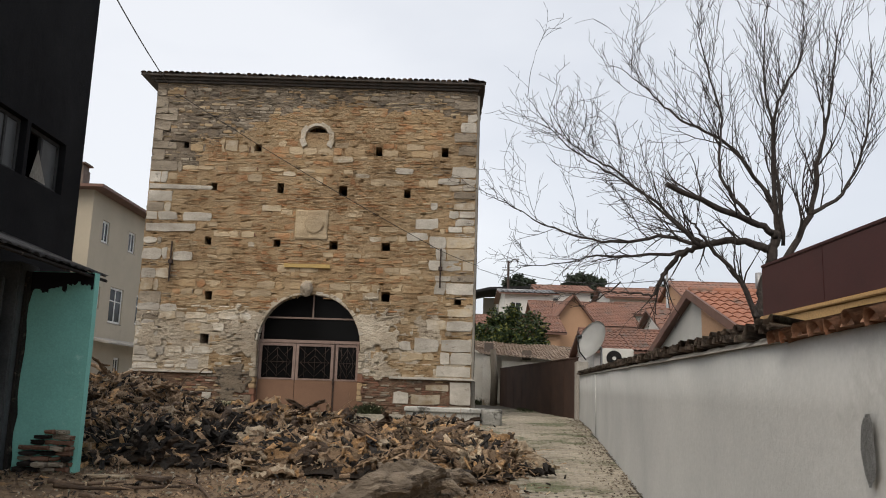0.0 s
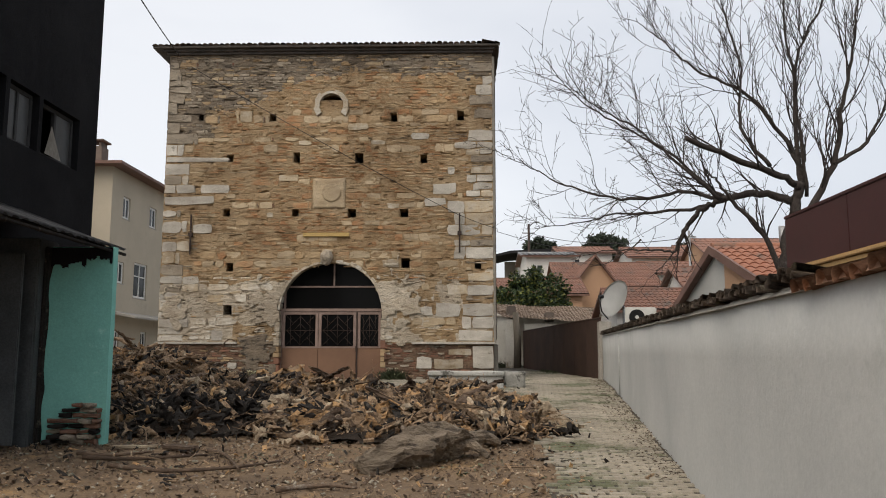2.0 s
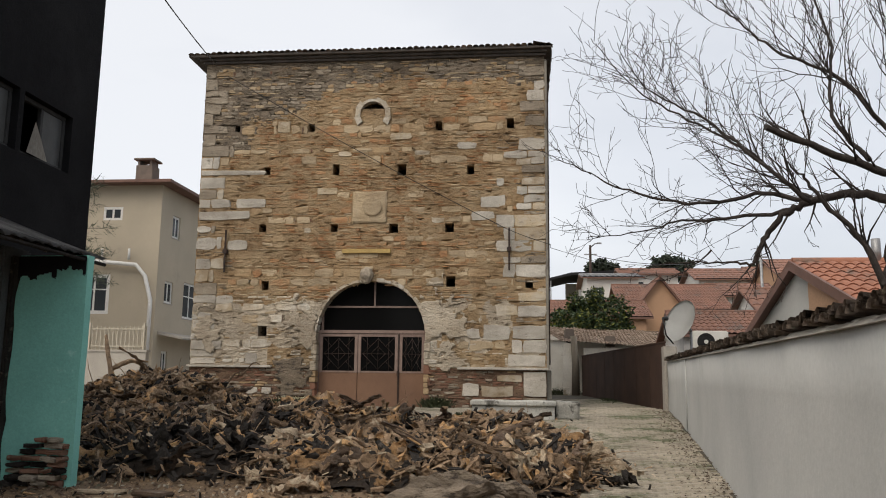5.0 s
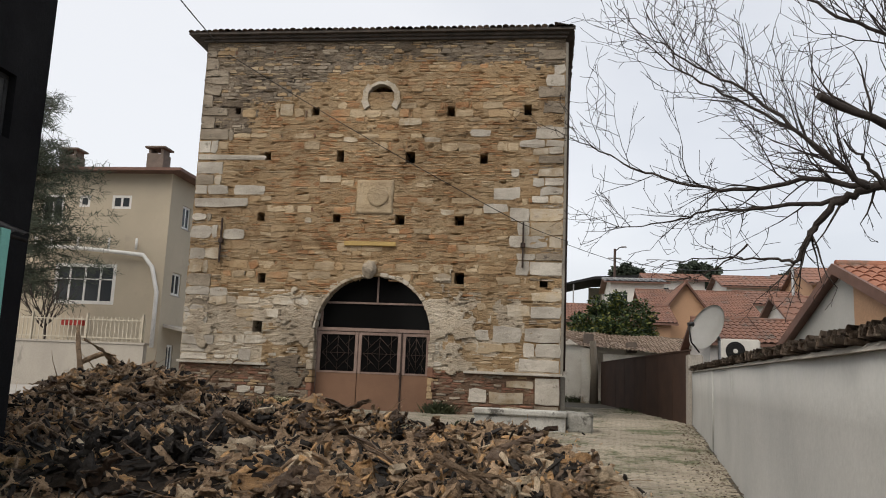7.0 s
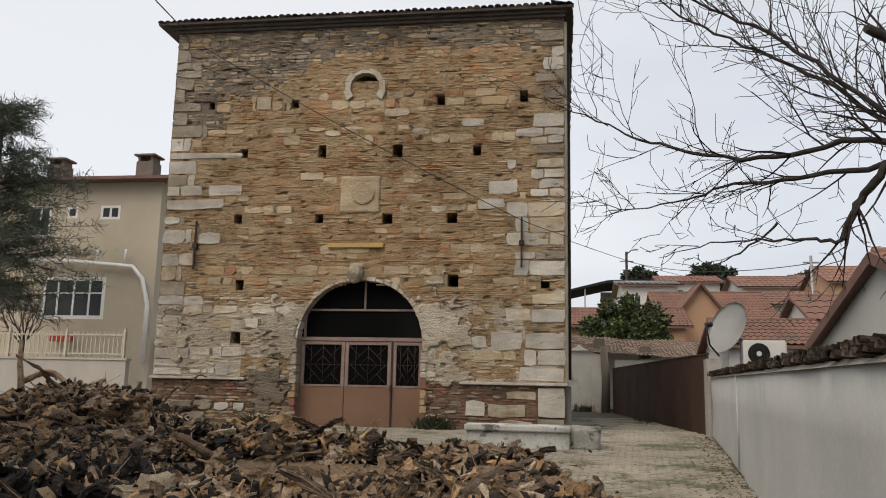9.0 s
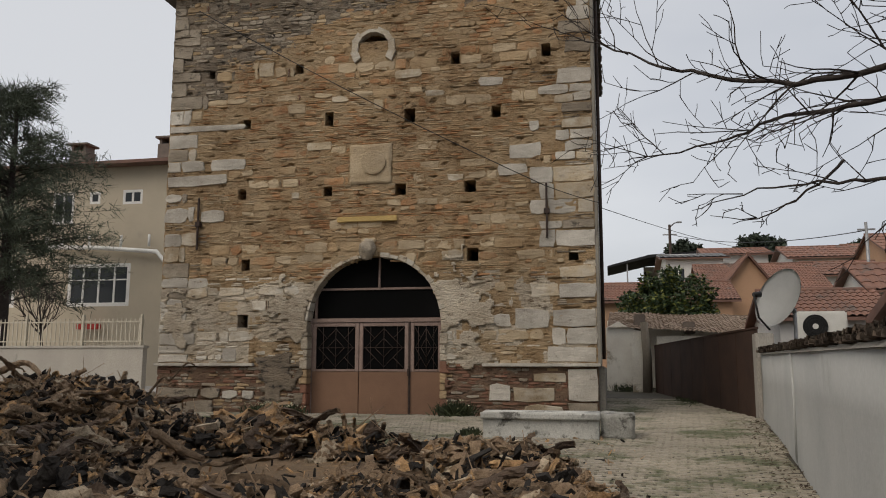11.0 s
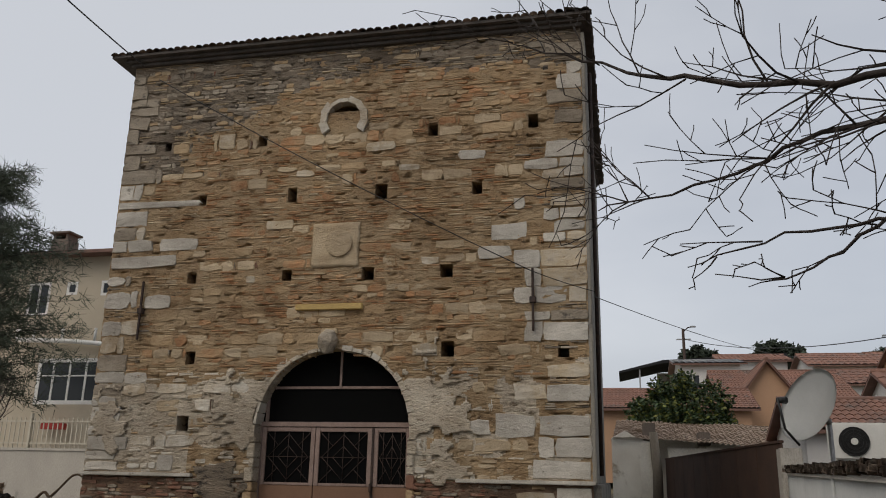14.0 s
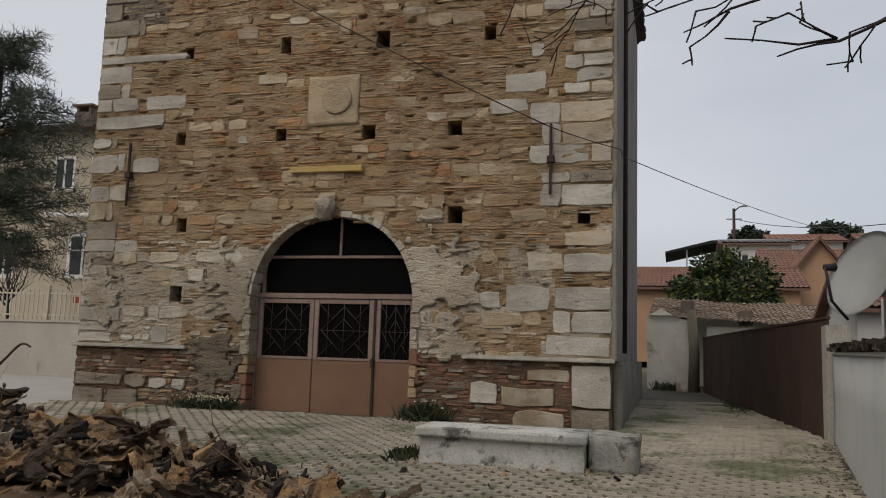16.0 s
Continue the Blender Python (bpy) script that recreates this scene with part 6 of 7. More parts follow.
# ---- heap of grubbed roots ----
MOUNDS = [(.32, -3.7, 17.6, 1.5, .8), (.2, -1.9, 17.2, .65, .6), (.14, -1.0, 16.5, .6, .6), (.3, .0, 15.3, .7, .9), (.2, .45, 13.5, .8, 1.5),
          (.12, 1.15, 12.7, .45, .9), (.24, 0, 11.0, 1.25, 1.0), (.26, -1.7, 11.6, 1.3, 1.3), (1.0, -6.9, 17.6, 1.6, 1.9), (.34, -5.9, 14.9, 1.5, 1.8),
          (.36, -4.0, 12.2, 1.2, 1.25), (.12, -5.2, 16.8, 1.0, 1.0), (.18, -1.2, 13.4, 1.4, 1.0), (.17, -.7, 15.0, .9, .8), (.17, -2.8, 13.2, 1.0, .9), (.14, -4.6, 14.0, 1.0, 1.0)]


def heap(x, y):
    """Height of the heap over the ground: low mounds of roots round a hollow of bare earth."""
    h = sum(a * math.exp(-(((x - cx) / rx) ** 2 + ((y - cy) / ry) ** 2) ** 1.5) for a, cx, cy, rx, ry in MOUNDS)
    return h * (1 - .95 * math.exp(-(((x + 3.1) / .85) ** 2 + ((y - 15.3) / .5) ** 2) ** 2))


# soil core under the pieces; its near-black colour paints the shaded gaps
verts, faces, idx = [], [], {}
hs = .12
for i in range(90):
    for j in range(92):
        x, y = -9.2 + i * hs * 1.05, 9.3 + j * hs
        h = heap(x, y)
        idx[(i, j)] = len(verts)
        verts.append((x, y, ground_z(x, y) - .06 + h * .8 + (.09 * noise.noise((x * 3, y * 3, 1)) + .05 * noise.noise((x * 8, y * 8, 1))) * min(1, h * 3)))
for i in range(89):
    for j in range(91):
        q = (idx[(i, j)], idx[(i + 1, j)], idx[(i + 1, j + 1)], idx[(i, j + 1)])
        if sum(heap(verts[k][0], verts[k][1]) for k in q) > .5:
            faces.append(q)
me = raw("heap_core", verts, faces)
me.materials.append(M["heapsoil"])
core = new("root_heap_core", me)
tagged(core, "soil and bark fragments inside the root heap, gap shade in their colour", "soil heap", kind="stuff")


def gnarl(seed, kind):
    """A base mesh for a torn root: a bent, ridged body with stubs, or a slab of split wood. Faces 0 are skin, 1 torn wood."""
    r = random.Random(seed)
    bm = bmesh.new()

    def ridged(pts, radii, sides=10, flat=1.0):
        pts = [Vector(p) for p in pts]
        rings = []
        ph = r.uniform(0, 6)
        for i, p in enumerate(pts):
            d = (pts[min(i + 1, len(pts) - 1)] - pts[max(i - 1, 0)]).normalized()
            u = d.orthogonal().normalized() if i == 0 else (u_prev - d * u_prev.dot(d)).normalized()
            s = d.cross(u)
            u_prev = u
            ring = []
            for k in range(sides):
                a = 6.2832 * k / sides
                rr = radii[i] * (1 + .28 * math.sin(3 * a + ph + i * .25) + .16 * math.sin(5 * a - ph) + r.uniform(-.12, .12))
                ring.append(bm.verts.new(p + u * math.cos(a) * rr + s * math.sin(a) * rr * flat))
            rings.append(ring)
        for a_, b_ in zip(rings, rings[1:]):
            for k in range(sides):
                bm.faces.new((a_[k], a_[(k + 1) % sides], b_[(k + 1) % sides], b_[k]))
        for ring, rev in ((rings[0], True), (rings[-1], False)):
            c = bm.verts.new(sum((v.co for v in ring), Vector()) / sides + Vector((r.gauss(0, .02), r.gauss(0, .02), r.gauss(0, .02))))
            for k in range(sides):
                f = bm.faces.new((ring[(k + 1) % sides], ring[k], c) if rev else (ring[k], ring[(k + 1) % sides], c))
                f.material_index = 1

    def wander(p, d, L, n_, bend):
        out, q, dd = [Vector(p)], Vector(p), Vector(d).normalized()
        for _ in range(n_):
            dd = (dd + Vector((r.gauss(0, bend), r.gauss(0, bend), r.gauss(0, bend)))).normalized()
            q = q + dd * L / n_
            out.append(q.copy())
        return out
    if kind == "root":
        L = r.uniform(.7, 1.2)
        ln = wander((-L / 2, 0, 0), (1, 0, 0), L, 9, .26)
        r0 = r.uniform(.035, .085)
        ridged(ln, [r0 * (1.1 - .4 * i / 9) * r.uniform(.85, 1.15) for i in range(10)], 9, r.uniform(.6, 1))
        for _ in range(r.randint(2, 4)):
            i = r.randint(1, 6)
            ridged(wander(ln[i], (r.gauss(0, 1), r.gauss(0, 1), r.gauss(0, 1)), r.uniform(.2, .45), 5, .3), [r0 * .6 * (1 - .09 * k) for k in range(6)], 7)
    elif kind == "stump":
        r0 = r.uniform(.12, .19)
        ln = wander((0, 0, -.16), (0, 0, 1), .36, 5, .15)
        ridged(ln, [r0 * v for v in (.75, 1.1, 1.15, .95, .85, .6)], 12, r.uniform(.7, 1))
        for _ in range(r.randint(3, 5)):
            a = r.uniform(0, 6.28)
            ridged(wander((.05 * math.cos(a), .05 * math.sin(a), r.uniform(-.12, .1)), (math.cos(a), math.sin(a), r.uniform(-.5, .3)), r.uniform(.25, .5), 6, .25), [r0 * .55 * (1 - .08 * k) for k in range(7)], 8, .7)
    elif kind == "slab":
        nx, ny = 10, 6
        L, W = r.uniform(.35, .7), r.uniform(.14, .3)
        sd = r.uniform(0, 50)
        hr_curl = r.uniform(.3, 2.4)
        top, bot = {}, {}
        for i in range(nx + 1):
            for j in range(ny + 1):
                x, y = (i / nx - .5) * L, (j / ny - .5) * W
                e = 1 + .35 * noise.noise((i * .5 + sd, j * .1, 0))
                zz = .17 * noise.noise((x * 3 + sd, y * 5, 2)) + .08 * noise.noise((x * 9, y * 12 + sd, 4)) - hr_curl * y * y / W
                x2 = x * (1 + .25 * noise.noise((0, j * .9 + sd, 1)))
                th = .022 + .02 * abs(noise.noise((x * 6 + sd, y * 6, 6)))
                top[i, j] = bm.verts.new((x2, y * e, zz + th))
                bot[i, j] = bm.verts.new((x2, y * e, zz - th))
        for i in range(nx):
            for j in range(ny):
                bm.faces.new((top[i, j], top[i + 1, j], top[i + 1, j + 1], top[i, j + 1])).material_index = 1 if r.random() < .85 else 0
                bm.faces.new((bot[i, j], bot[i, j + 1], bot[i + 1, j + 1], bot[i + 1, j]))
        for i in range(nx):
            bm.faces.new((top[i, 0], bot[i, 0], bot[i + 1, 0], top[i + 1, 0]))
            bm.faces.new((top[i, ny], top[i + 1, ny], bot[i + 1, ny], bot[i, ny]))
        for j in range(ny):
            bm.faces.new((top[0, j], top[0, j + 1], bot[0, j + 1], bot[0, j])).material_index = 1
            bm.faces.new((top[nx, j], bot[nx, j], bot[nx, j + 1], top[nx, j + 1])).material_index = 1
    elif kind == "splinter":
        L = r.uniform(.45, .9)
        ln = wander((-L / 2, 0, 0), (1, 0, 0), L, 7, .14)
        ridged(ln, [.035 * v for v in (.6, 1, 1.1, 1, .9, .7, .5, .2)], 7, .6)
    bmesh.ops.subdivide_edges(bm, edges=bm.edges[:], cuts=1, use_grid_fill=True)
    for v in bm.verts:
        p = v.co.copy()
        for fr, am in ((6, .05), (14, .034), (34, .014)):
            v.co += Vector((noise.noise(p * fr + Vector((seed, 0, 0))), noise.noise(p * fr + Vector((0, seed, 0))), noise.noise(p * fr + Vector((0, 0, seed))))) * am
    bmesh.ops.recalc_face_normals(bm, faces=bm.faces)
    me = bpy.data.meshes.new(kind)
    bm.to_mesh(me)
    bm.free()
    return me


KINDS = {"root": [], "stump": [], "slab": [], "splinter": []}
SKINS = {"brown": ("rootwood", "torn"), "pale": ("rootwood", "pale"), "bark": ("bark", "rootwood"), "char": ("char", "char")}
seed = 100
for kind, n_ in (("root", 7), ("stump", 6), ("slab", 8), ("splinter", 4)):
    for skin, (a, b) in SKINS.items():
        for _ in range(max(1, n_ // (2 if skin == "brown" else 3))):
            seed += 1
            me = gnarl(seed, kind)
            me.materials.append(M[a])
            me.materials.append(M[b])
            KINDS[kind].append((skin, me))
LABELS = {"root": "gnarled torn tree root lying on the heap", "stump": "grubbed root stump with broken prongs", "slab": "split slab of torn ochre wood", "splinter": "long splintered stick of dry wood"}
hr = random.Random(5)
placed = []
tries = 0
while len(placed) < 1050 and tries < 90000:
    tries += 1
    x, y = hr.uniform(-8.9, 1.8), hr.uniform(9.6, 19.6)
    h = heap(x, y)
    if h < .075 or hr.random() > .35 + h:
        continue
    if any((x - a) ** 2 + (y - b) ** 2 < .02 for a, b in placed):
        continue
    placed.append((x, y))
    kind = hr.choices(("root", "stump", "slab", "splinter"), (.34, .2, .32, .14))[0]
    dark = x < -2.7 and y < 14.2 + .5 * (x + 4)
    want = hr.choices(("brown", "pale", "bark", "char"), (.08, .06, .3, .56) if dark else (.44, .26, .20, .10))[0]
    pool = [m for s, m in KINDS[kind] if s == want]
    ob = new({"root": "root", "stump": "root_stump", "slab": "wood_slab", "splinter": "wood_splinter"}[kind], hr.choice(pool))
    s = hr.choice((.42, .5, .6, .75, .9, 1.15)) * {"root": .85, "stump": .72, "slab": 1.0, "splinter": .9}[kind] * (.75 if h < .2 else 1.0)
    ob.matrix_basis = pose(x, y, ground_z(x, y) + h * .86 + hr.uniform(-.03, .04), hr.gauss(0, 20) + (hr.choice((-80, 80)) if kind == "stump" else 0), hr.gauss(0, 9), hr.uniform(0, 360)) @ Matrix.Diagonal((s, s * hr.uniform(.85, 1.2) * (.75 if kind == "stump" else 1), s * (.55 if kind in ("root", "splinter") else 1), 1))
    lab = LABELS[kind]
    if want == "char":
        lab = lab.replace("torn ochre", "charred").replace("gnarled torn", "charred black").replace("grubbed", "blackened").replace("dry wood", "charred wood")
    elif want == "pale":
        lab = lab.replace("torn ochre", "pale bleached").replace("gnarled torn", "gnarled bleached").replace("dry", "bleached")
    tagged(ob, lab, "wood", "heap of grubbed roots")

# the largest pieces: kind, skin, x, y, height over the ground, three turns, size
for kind, want, x, y, dz, ax, ay, az, s in (("slab", "brown", -3.95, 17.9, .42, 8, -6, 10, 1.9), ("slab", "brown", -3.3, 17.5, .36, 14, 10, -20, 1.5), ("stump", "bark", -1.9, 17.25, .3, 10, 15, 40, .6),
                                            ("slab", "brown", -.95, 16.7, .18, 10, -18, 20, 1.4), ("slab", "pale", 1.35, 12.3, .14, 18, 12, -38, 1.5), ("stump", "brown", .75, 11.0, .13, 70, 0, 30, .8),
                                            ("slab", "pale", -2.6, 12.4, .24, 20, 10, 60, 1.5), ("slab", "brown", -1.1, 11.2, .26, 20, -18, -40, 1.6), ("root", "brown", .1, 15.3, .32, 0, -14, 30, .8),
                                            ("slab", "pale", -5.0, 15.9, .3, 15, 5, 15, 1.3), ("stump", "char", -2.7, 14.1, .1, 10, 20, 0, .7), ("stump", "char", -3.75, 11.1, .14, 85, 0, 15, .9),
                                            ("root", "bark", -.4, 13.6, .2, 10, 6, 70, .9), ("slab", "brown", .5, 13.8, .2, -16, 12, 110, 1.3), ("root", "brown", -1.6, 12.6, .2, 0, 8, 10, 1.0)):
    ob = new({"root": "root", "stump": "root_stump", "slab": "wood_slab"}[kind], hr.choice([m for k, m in KINDS[kind] if k == want]))
    ob.matrix_basis = pose(x, y, ground_z(x, y) + dz, ax, ay, az) @ Matrix.Diagonal((s, s, s * (.6 if kind == "root" else 1), 1))
    tagged(ob, {"root": "thick gnarled root on top of the heap", "stump": "broad broken stump standing out of the heap", "slab": "large curled slab of split wood on the heap"}[kind], "wood", "heap of grubbed roots")

# small fragments over and round the heap
frag_v, frag_f, frag_m = [], [], []
for q in range(11000):
    x, y = hr.uniform(-8.8, 1.9), hr.uniform(7.4, 19.4)
    h = heap(x, y)
    if h < .12 and hr.random() > (.6 if y > 10.6 and h > .02 else .13):
        continue
    if x > 1.35 and hr.random() < .7:
        continue
    L = hr.uniform(.05, .26) * (1.15 if h > .2 else .55)
    W = L * hr.uniform(.12, .42)
    T = W * hr.uniform(.3, .8)
    mtx = pose(x, y, ground_z(x, y) + h * .84 + hr.uniform(-.03, .12) * min(1, h * 4) + .004, hr.gauss(0, 40), hr.gauss(0, 35), hr.uniform(0, 360))
    b = len(frag_v)
    for sx, sy, sz in ((-1, -1, -1), (1, -.5, -1), (1.1, .7, -1), (-.8, 1, -1), (-1, -.8, 1), (.8, -.7, 1), (.9, .5, .8), (-.9, .8, 1)):
        frag_v.append(tuple(mtx @ Vector((sx * L / 2 + hr.gauss(0, L * .08), sy * W / 2 + hr.gauss(0, W * .12), sz * T / 2 + hr.gauss(0, T * .15)))))
    frag_f += [(b, b + 3, b + 2, b + 1), (b + 4, b + 5, b + 6, b + 7), (b, b + 1, b + 5, b + 4), (b + 1, b + 2, b + 6, b + 5), (b + 2, b + 3, b + 7, b + 6), (b + 3, b, b + 4, b + 7)]
    dark = x < -2.7 and y < 14.2 + .5 * (x + 4)
    frag_m += [hr.choices((0, 1, 2, 3), (.15, .08, .04, .73) if dark else (.5, .12, .06, .32))[0]] * 6
me = raw("wood_fragments", frag_v, frag_f, frag_m)
for k in ("rootwood", "torn", "pale", "char"):
    me.materials.append(M[k])
tagged(new("wood_fragments", me), "loose chips and splinters of torn root wood", "wood chips", kind="stuff")

# chips, pebbles and dry leaves over the bare earth
gv, gf, gm = [], [], []
for q in range(11000):
    x, y = hr.uniform(-5.4, 1.3), hr.uniform(4.5, 11.5)
    if heap(x, y) > .2 or x > .9 + .3 * noise.noise((y, 0, 0)) and hr.random() < .6:
        continue
    L = hr.uniform(.006, .026) * hr.choice((.7, 1, 1, 1.6))
    mtx = pose(x, y, ground_z(x, y) + .004 + .05 * noise.noise((x * 1.1, y * 1.1, 0)), hr.gauss(0, 25), hr.gauss(0, 25), hr.uniform(0, 360))
    b = len(gv)
    gv += [tuple(mtx @ Vector(p)) for p in ((-L, -L * .3, 0), (L * .8, -L * .5, 0), (L, L * .4, .2 * L), (-L * .7, L * .6, 0), (0, 0, L * .6))]
    gf += [(b, b + 1, b + 4), (b + 1, b + 2, b + 4), (b + 2, b + 3, b + 4), (b + 3, b, b + 4)]
    gm += [hr.choices((0, 1, 2, 3), (.55, .25, .05, .15))[0]] * 4
me = raw("ground_litter", gv, gf, gm)
for k in ("bark", "rootwood", "pale", "paver"):
    me.materials.append(M[k])
tagged(new("ground_litter", me), "wood chips, pebbles and dry leaves on the earth", "ground litter", kind="stuff")

# thin twigs sticking out
bm = bmesh.new()
for q in range(620):
    x, y = hr.uniform(-8.4, 1.4), hr.uniform(8.4, 18.8)
    h = heap(x, y)
    if h < .1 and hr.random() > .2:
        continue
    p = Vector((x, y, ground_z(x, y) + h * .86 + .02))
    grow(bm, p, (hr.gauss(0, 1), hr.gauss(0, 1), hr.uniform(0, .7) if h > .15 else .02), hr.uniform(.2, .7), hr.uniform(.004, .011), 0, hr, 0)
tagged(part("heap_twigs", bm, M["rootwood"]), "thin dry rootlets sticking from the heap", "twigs", kind="stuff")

# large trunk in front of the heap
bm = bmesh.new()
lr = random.Random(9)
ln = smooth_line([(-.98, 8.45, .36), (-.7, 8.7, .47), (-.36, 9.0, .55), (-.02, 9.35, .57), (.2, 9.6, .53)], 6)
sides = 18
rings = []
for i, p in enumerate(ln):
    d = (ln[min(i + 1, len(ln) - 1)] - ln[max(i - 1, 0)]).normalized()
    u = Vector((0, 0, 1)) - d * d.z
    u.normalize()
    s = d.cross(u)
    t = i / (len(ln) - 1)
    rad = .05 + .17 * math.sin(math.pi * min(1, t * .9 + .08)) + .03 * noise.noise((t * 5, 0, 0))
    rings.append([bm.verts.new(p + (u * math.cos(a) * .8 + s * math.sin(a)) * rad * (1 + .2 * math.sin(4 * a + t * 5) + .1 * math.sin(7 * a - t * 9) + lr.uniform(-.05, .05))) for a in [6.2832 * k / sides for k in range(sides)]])
for a, b in zip(rings, rings[1:]):
    for k in range(sides):
        bm.faces.new((a[k], a[(k + 1) % sides], b[(k + 1) % sides], b[k]))
bm.faces.new(rings[0][::-1])
bm.faces.new(rings[-1])
bmesh.ops.subdivide_edges(bm, edges=[e for e in bm.edges], cuts=1, use_grid_fill=True)
for v in bm.verts:
    p = v.co.copy()
    for fr, am in ((3, .05), (9, .035), (24, .018)):
        v.co += Vector((noise.noise(p * fr), noise.noise(p * fr + Vector((7, 0, 0))), noise.noise(p * fr + Vector((0, 7, 0))))) * am
bmesh.ops.recalc_face_normals(bm, faces=bm.faces)
log = thing("olive_trunk", "thick twisted grey-brown tree trunk at the heap's foot", "log", (0, 0, 0))
part("trunk_body", bm, M["trunkwood"], log)
for p, d, L, r0 in (((.1, 9.5, .54), (.8, .3, -.1), .45, .11), ((.0, 9.3, .52), (.7, -.5, -.25), .45, .08), ((-.5, 8.95, .52), (-.3, .7, .4), .45, .07)):
    b2 = tube(smooth_line([Vector(p), Vector(p) + Vector(d) * L * .5 + Vector((0, 0, .05)), Vector(p) + Vector(d) * L], 5), [r0 * (1 - .07 * k) for k in range(11)], 9, rough=.2, rng=lr, smooth=False)
    part("limb_stub", b2, M["trunkwood"], log)
# long crooked branches on the heap
for pts, r0 in (([(-7.7, 17.4, 1.4), (-8.0, 17.7, 1.95), (-8.24, 18.0, 2.38)], .055), ([(-7.9, 17.7, 1.7), (-7.55, 17.8, 1.86), (-7.2, 17.7, 1.72), (-6.9, 17.5, 1.45)], .05), ([(-7.5, 17.8, 1.3), (-7.1, 18.0, 1.55), (-6.75, 18.2, 1.76)], .06), ([(-5.9, 18.2, 1.1), (-5.65, 18.5, 1.62), (-5.5, 18.5, 1.6), (-5.3, 18.6, 1.85), (-5.15, 18.6, 1.83)], .02), ([(-4.9, 16.9, .95), (-4.5, 16.6, .92), (-4.1, 16.4, .78), (-3.7, 16.2, .7)], .07), ([(-2.3, 13.1, .62), (-1.95, 13.2, .83), (-1.5, 13.3, .8), (-1.25, 13.2, .58)], .1), ([(.7, 12.9, .70), (1.1, 13.2, .66), (1.5, 13.5, .56)], .05), ([(-3.4, 15.0, .66), (-2.9, 12.9, .78), (-2.3, 12.3, .7)], .05)):
    sl = smooth_line(pts, 6)
    ob = part("crooked_branch", tube(sl, [r0 * (1.1 - .6 * k / len(sl)) for k in range(len(sl))], 9, rough=.16, rng=lr, smooth=False), M["rootwood"])
    tagged(ob, "crooked weathered branch rising from the root heap", "branch", "heap of grubbed roots")
# loose sticks on the earth before the shed
for pts in ([(-4.3, 9.4, .42), (-3.9, 9.25, .43), (-3.5, 9.5, .45)], [(-4.1, 9.1, .4), (-3.5, 9.0, .4), (-2.8, 9.3, .41)], [(-3.6, 8.6, .37), (-2.9, 8.3, .36), (-2.3, 8.5, .38), (-1.9, 8.9, .4)], [(-1.6, 7.4, .32), (-1.2, 7.6, .34), (-.9, 7.5, .33)], [(-2.9, 9.6, .6), (-2.6, 9.3, .42), (-2.2, 8.4, .36)]):
    sl = smooth_line([(a, b, ground_z(a, b) + .03) for a, b, c in pts], 5)
    ob = part("fallen_stick", tube(sl, [.026 * (1.1 - .7 * k / len(sl)) for k in range(len(sl))], 7, rough=.15, rng=lr), M["bark"])
    tagged(ob, "bent dry stick lying on the earth", "stick")
# flat boards and a charred block by the shed
for i, (x, y, w, d, t, rz, k) in enumerate(((-3.9, 10.0, .55, .16, .035, 8, "pale"), (-3.3, 9.9, .4, .2, .05, -14, "bark"))):
    ob = part("wood_offcut", worn(box(-w / 2, w / 2, -d / 2, d / 2, 0, t, .015), .02, 6, 3), M[k])
    ob.matrix_basis = pose(x, y, ground_z(x, y) - .005, 0, 0, rz)
    tagged(ob, "charred block of wood" if k == "char" else "weathered offcut of wood on the earth", "wood")


# ---- weeds at the tower's foot ----
def weeds(name, label, cx, cy, rx, ry, h, n_, seed, flowers=0):
    t = thing(name, label, "plant", (cx, cy, ground_z(cx, cy)))
    r = random.Random(seed)
    verts, faces = [], []
    for _ in range(n_):
        x, y = r.gauss(0, rx * .5), r.gauss(0, ry * .5)
        L = h * r.uniform(.4, 1.1)
        d = Vector((r.gauss(0, .7), r.gauss(0, .7), 1)).normalized()
        s = d.orthogonal().normalized() * .007
        p = Vector((x, y, -.01))
        b = len(verts)
        verts += [tuple(p - s), tuple(p + s), tuple(p + d * L * .6 + s * 1.6), tuple(p + d * L), tuple(p + d * L * .6 - s * 1.6)]
        faces.append((b, b + 1, b + 2, b + 3, b + 4))
    part("leaves", raw("weed_leaves", verts, faces), M["grass"], t)
    if flowers:
        part("flowers", leaves(flowers, lambda rr: (rr.gauss(0, rx * .45), rr.gauss(0, ry * .4), h * rr.uniform(.5, 1)), .045, seed + 1, "flowers"), M["flower"], t)


weeds("flowering_weeds", "low weeds with small pale flowers at the tower foot", -5.95, TY - .2, .55, .2, .24, 900, 3, 260)
weeds("weed_clump", "dark green weeds by the door jamb", -2.0, TY - .2, .3, .2, .34, 800, 4, 20)
weeds("weed_clump", "low weeds beside the bench", -1.0, 19.7, .14, .35, .13, 260, 6)
weeds("weed_clump", "grass tuft by the ruin wall", 1.9, 37.5, .7, .3, .35, 300, 8)
weeds("weed_clump", "moss and grass at the lane edge", 3.2, 31.0, .25, 2.4, .12, 300, 9)

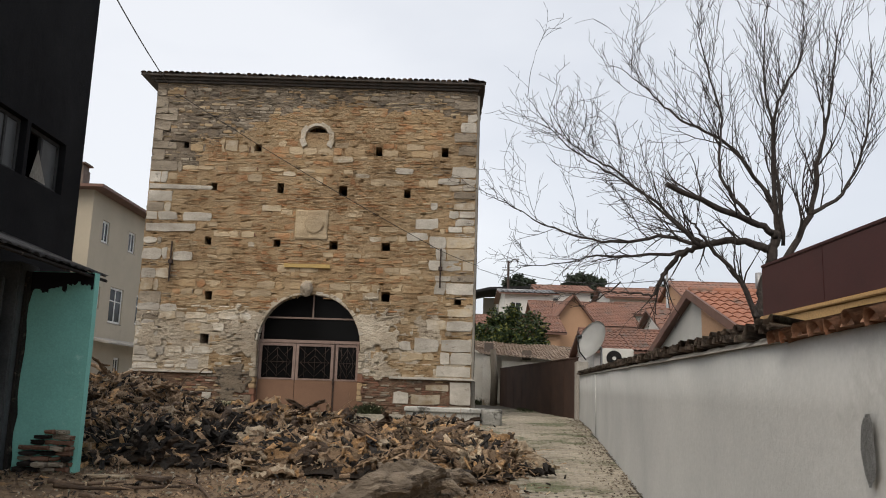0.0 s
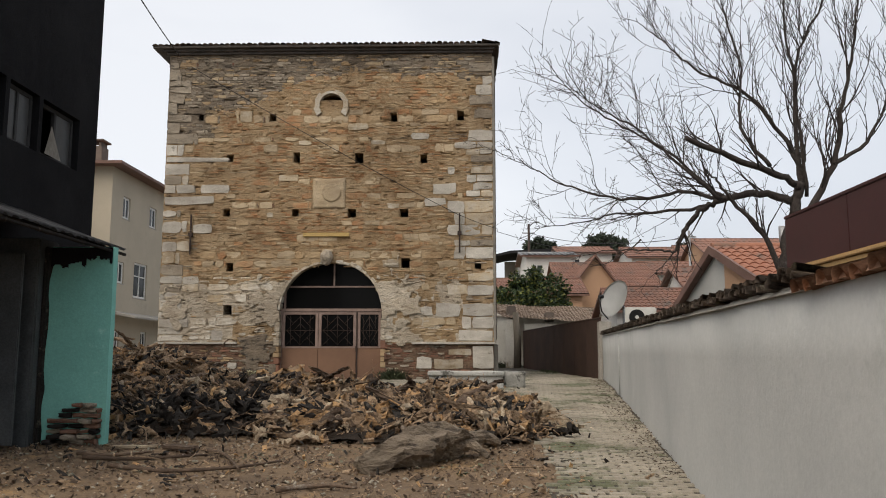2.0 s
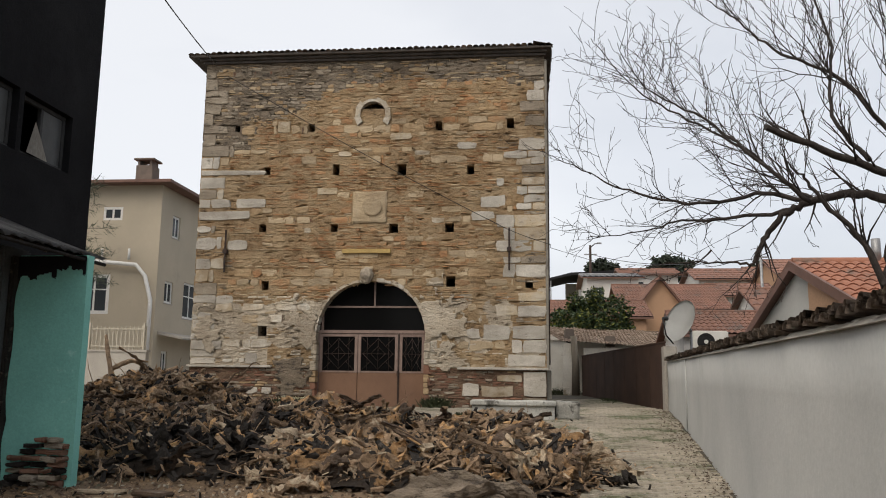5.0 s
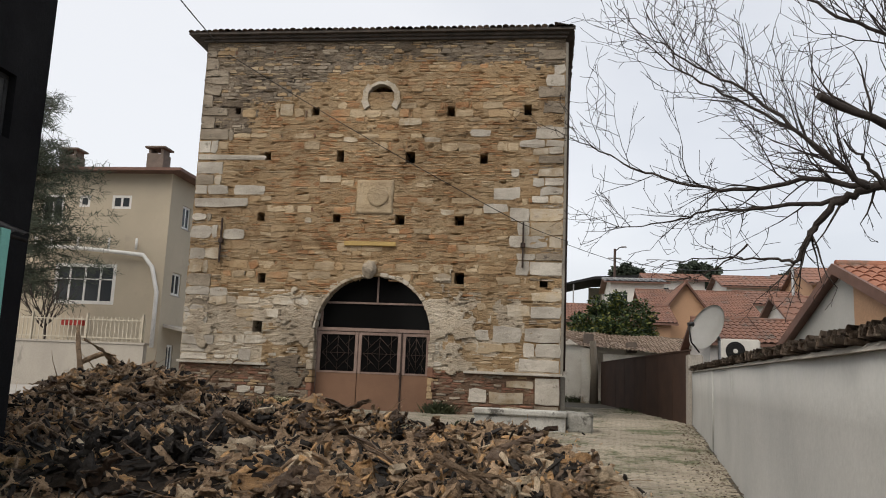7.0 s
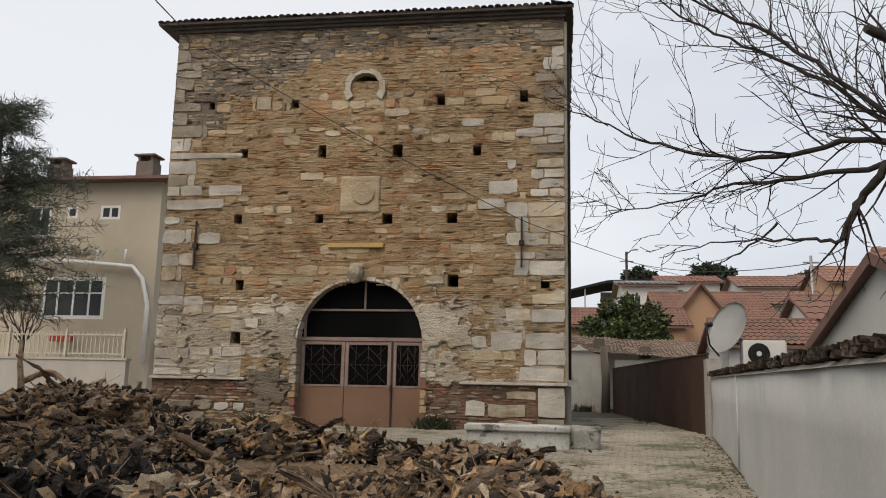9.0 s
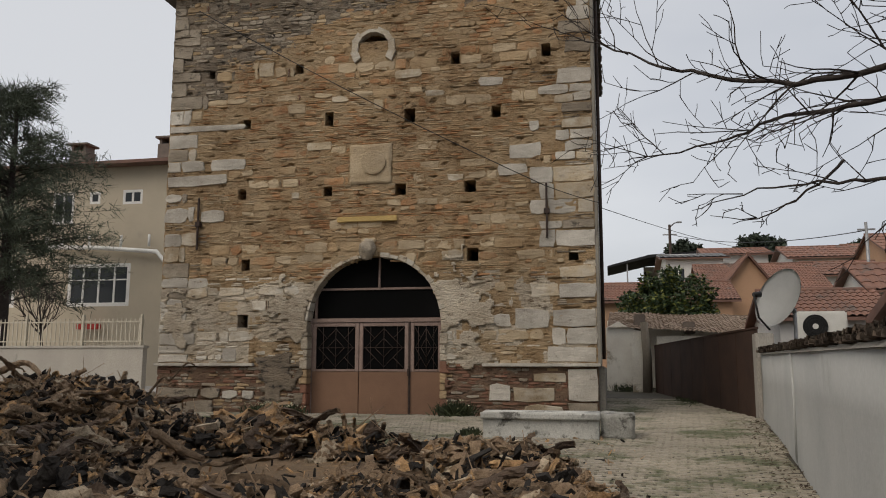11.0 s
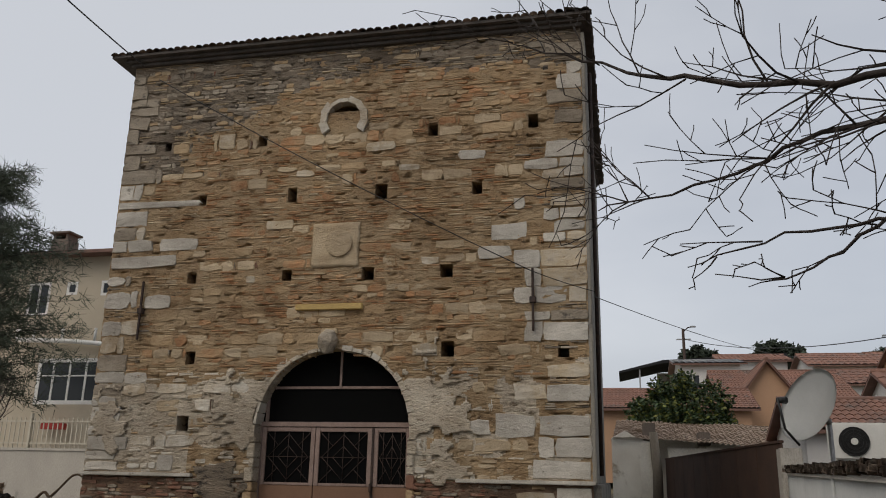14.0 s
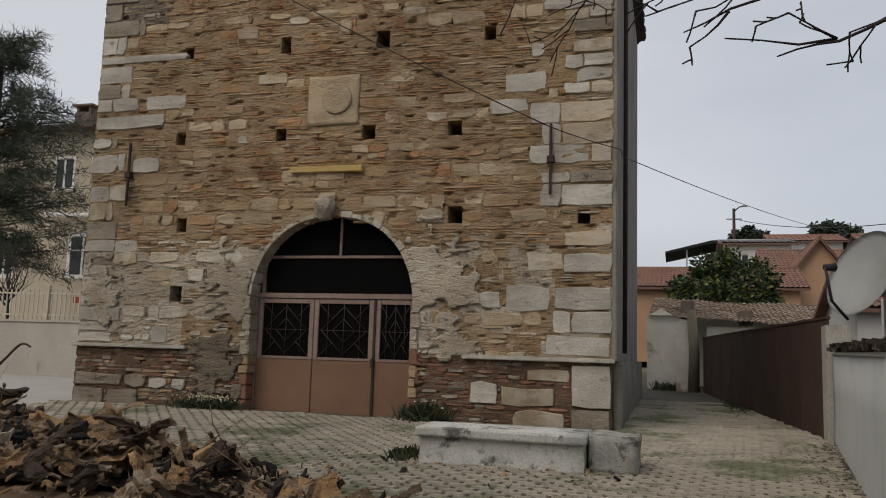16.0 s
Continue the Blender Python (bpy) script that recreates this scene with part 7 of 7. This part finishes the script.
# ---- leaf litter along the garden wall ----
lit_v, lit_f = [], []
for _ in range(900):
    y = hr.uniform(8, 23.5)
    x = wall_x(y) - abs(hr.gauss(0, .28)) - .02
    L = hr.uniform(.012, .035)
    mtx = pose(x, y, ground_z(x, y) + .022, hr.gauss(0, 15), hr.gauss(0, 15), hr.uniform(0, 360))
    b = len(lit_v)
    lit_v += [tuple(mtx @ Vector(p)) for p in ((-L, 0, 0), (0, -L * .4, .008), (L, 0, 0), (0, L * .4, .008))]
    lit_f.append((b, b + 1, b + 2, b + 3))
me = raw("leaf_litter", lit_v, lit_f)
me.materials.append(M["bark"])
tagged(new("leaf_litter", me), "dry brown leaves and dirt gathered along the wall foot", "leaf litter", kind="stuff")

# ---- paving ----
paving = thing("brick_paving", "worn grey-brown concrete pavers in running rows", "pavement", kind="structure")
pr = random.Random(3)
PF = [(0, 1, 5, 4), (1, 2, 6, 5), (2, 3, 7, 6), (3, 0, 4, 7), (4, 5, 6, 7)]
pv_v, pv_f = [], []
pieces = 0
PW, PD = .22, .125
turn = math.radians(-5)
ct, st = math.cos(turn), math.sin(turn)
for j in range(-20, 210):
    for i in range(-48, 30):
        u = (i + (.5 if j % 2 else 0)) * PW
        v = 6.0 + j * PD
        x, y = u * ct - v * st - .9, u * st + v * ct
        edge = .95 + .35 * noise.noise((y * .9, 1.7, 0)) - .14 * max(0, y - 12.5)
        if y > 32 or x > wall_x(y) - .06 and y < 24.2 or x > 4.0 - .1 * (y - 24) and y >= 24.2 or x < -9:
            continue
        if not (x > edge or y > 17.2 + .4 * noise.noise((x, 5, 0))):
            continue
        if TX0 - .15 < x < TX1 + .12 and y > TY - .08:
            continue
        zz = ground_z(x, y) + pr.uniform(-.004, .005) + .012 * noise.noise((x * .8, y * .8, 4))
        a, b = PW / 2 - .014, PD / 2 - .014
        vs = []
        for ins, h in ((0, -.03), (.010, .0)):
            for sx, sy in ((-1, -1), (1, -1), (1, 1), (-1, 1)):
                dx, dy = sx * (a - ins) + pr.uniform(-.003, .003), sy * (b - ins) + pr.uniform(-.003, .003)
                vs.append((dx * ct - dy * st, dx * st + dy * ct, h))
        if 1.55 < x < 3.4 and 16.2 < y < 20.2 and pieces < 300:
            if pieces % 12 == 0 or pieces < 12:
                paver_me = raw("paver", vs, PF)
                paver_me.materials.append(M["paver"])
            ob = part("paver", paver_me, M["paver"], paving)
            ob.location = (x, y, zz + .008)
            pieces += 1
        else:
            b0 = len(pv_v)
            pv_v += [(x + p[0], y + p[1], zz + .008 + p[2]) for p in vs]
            pv_f += [tuple(b0 + q for q in f) for f in PF]
me = raw("paving_field", pv_v, pv_f)
ob = part("paving_field", me, M["paver"], paving)
ob["kind"] = "stuff"
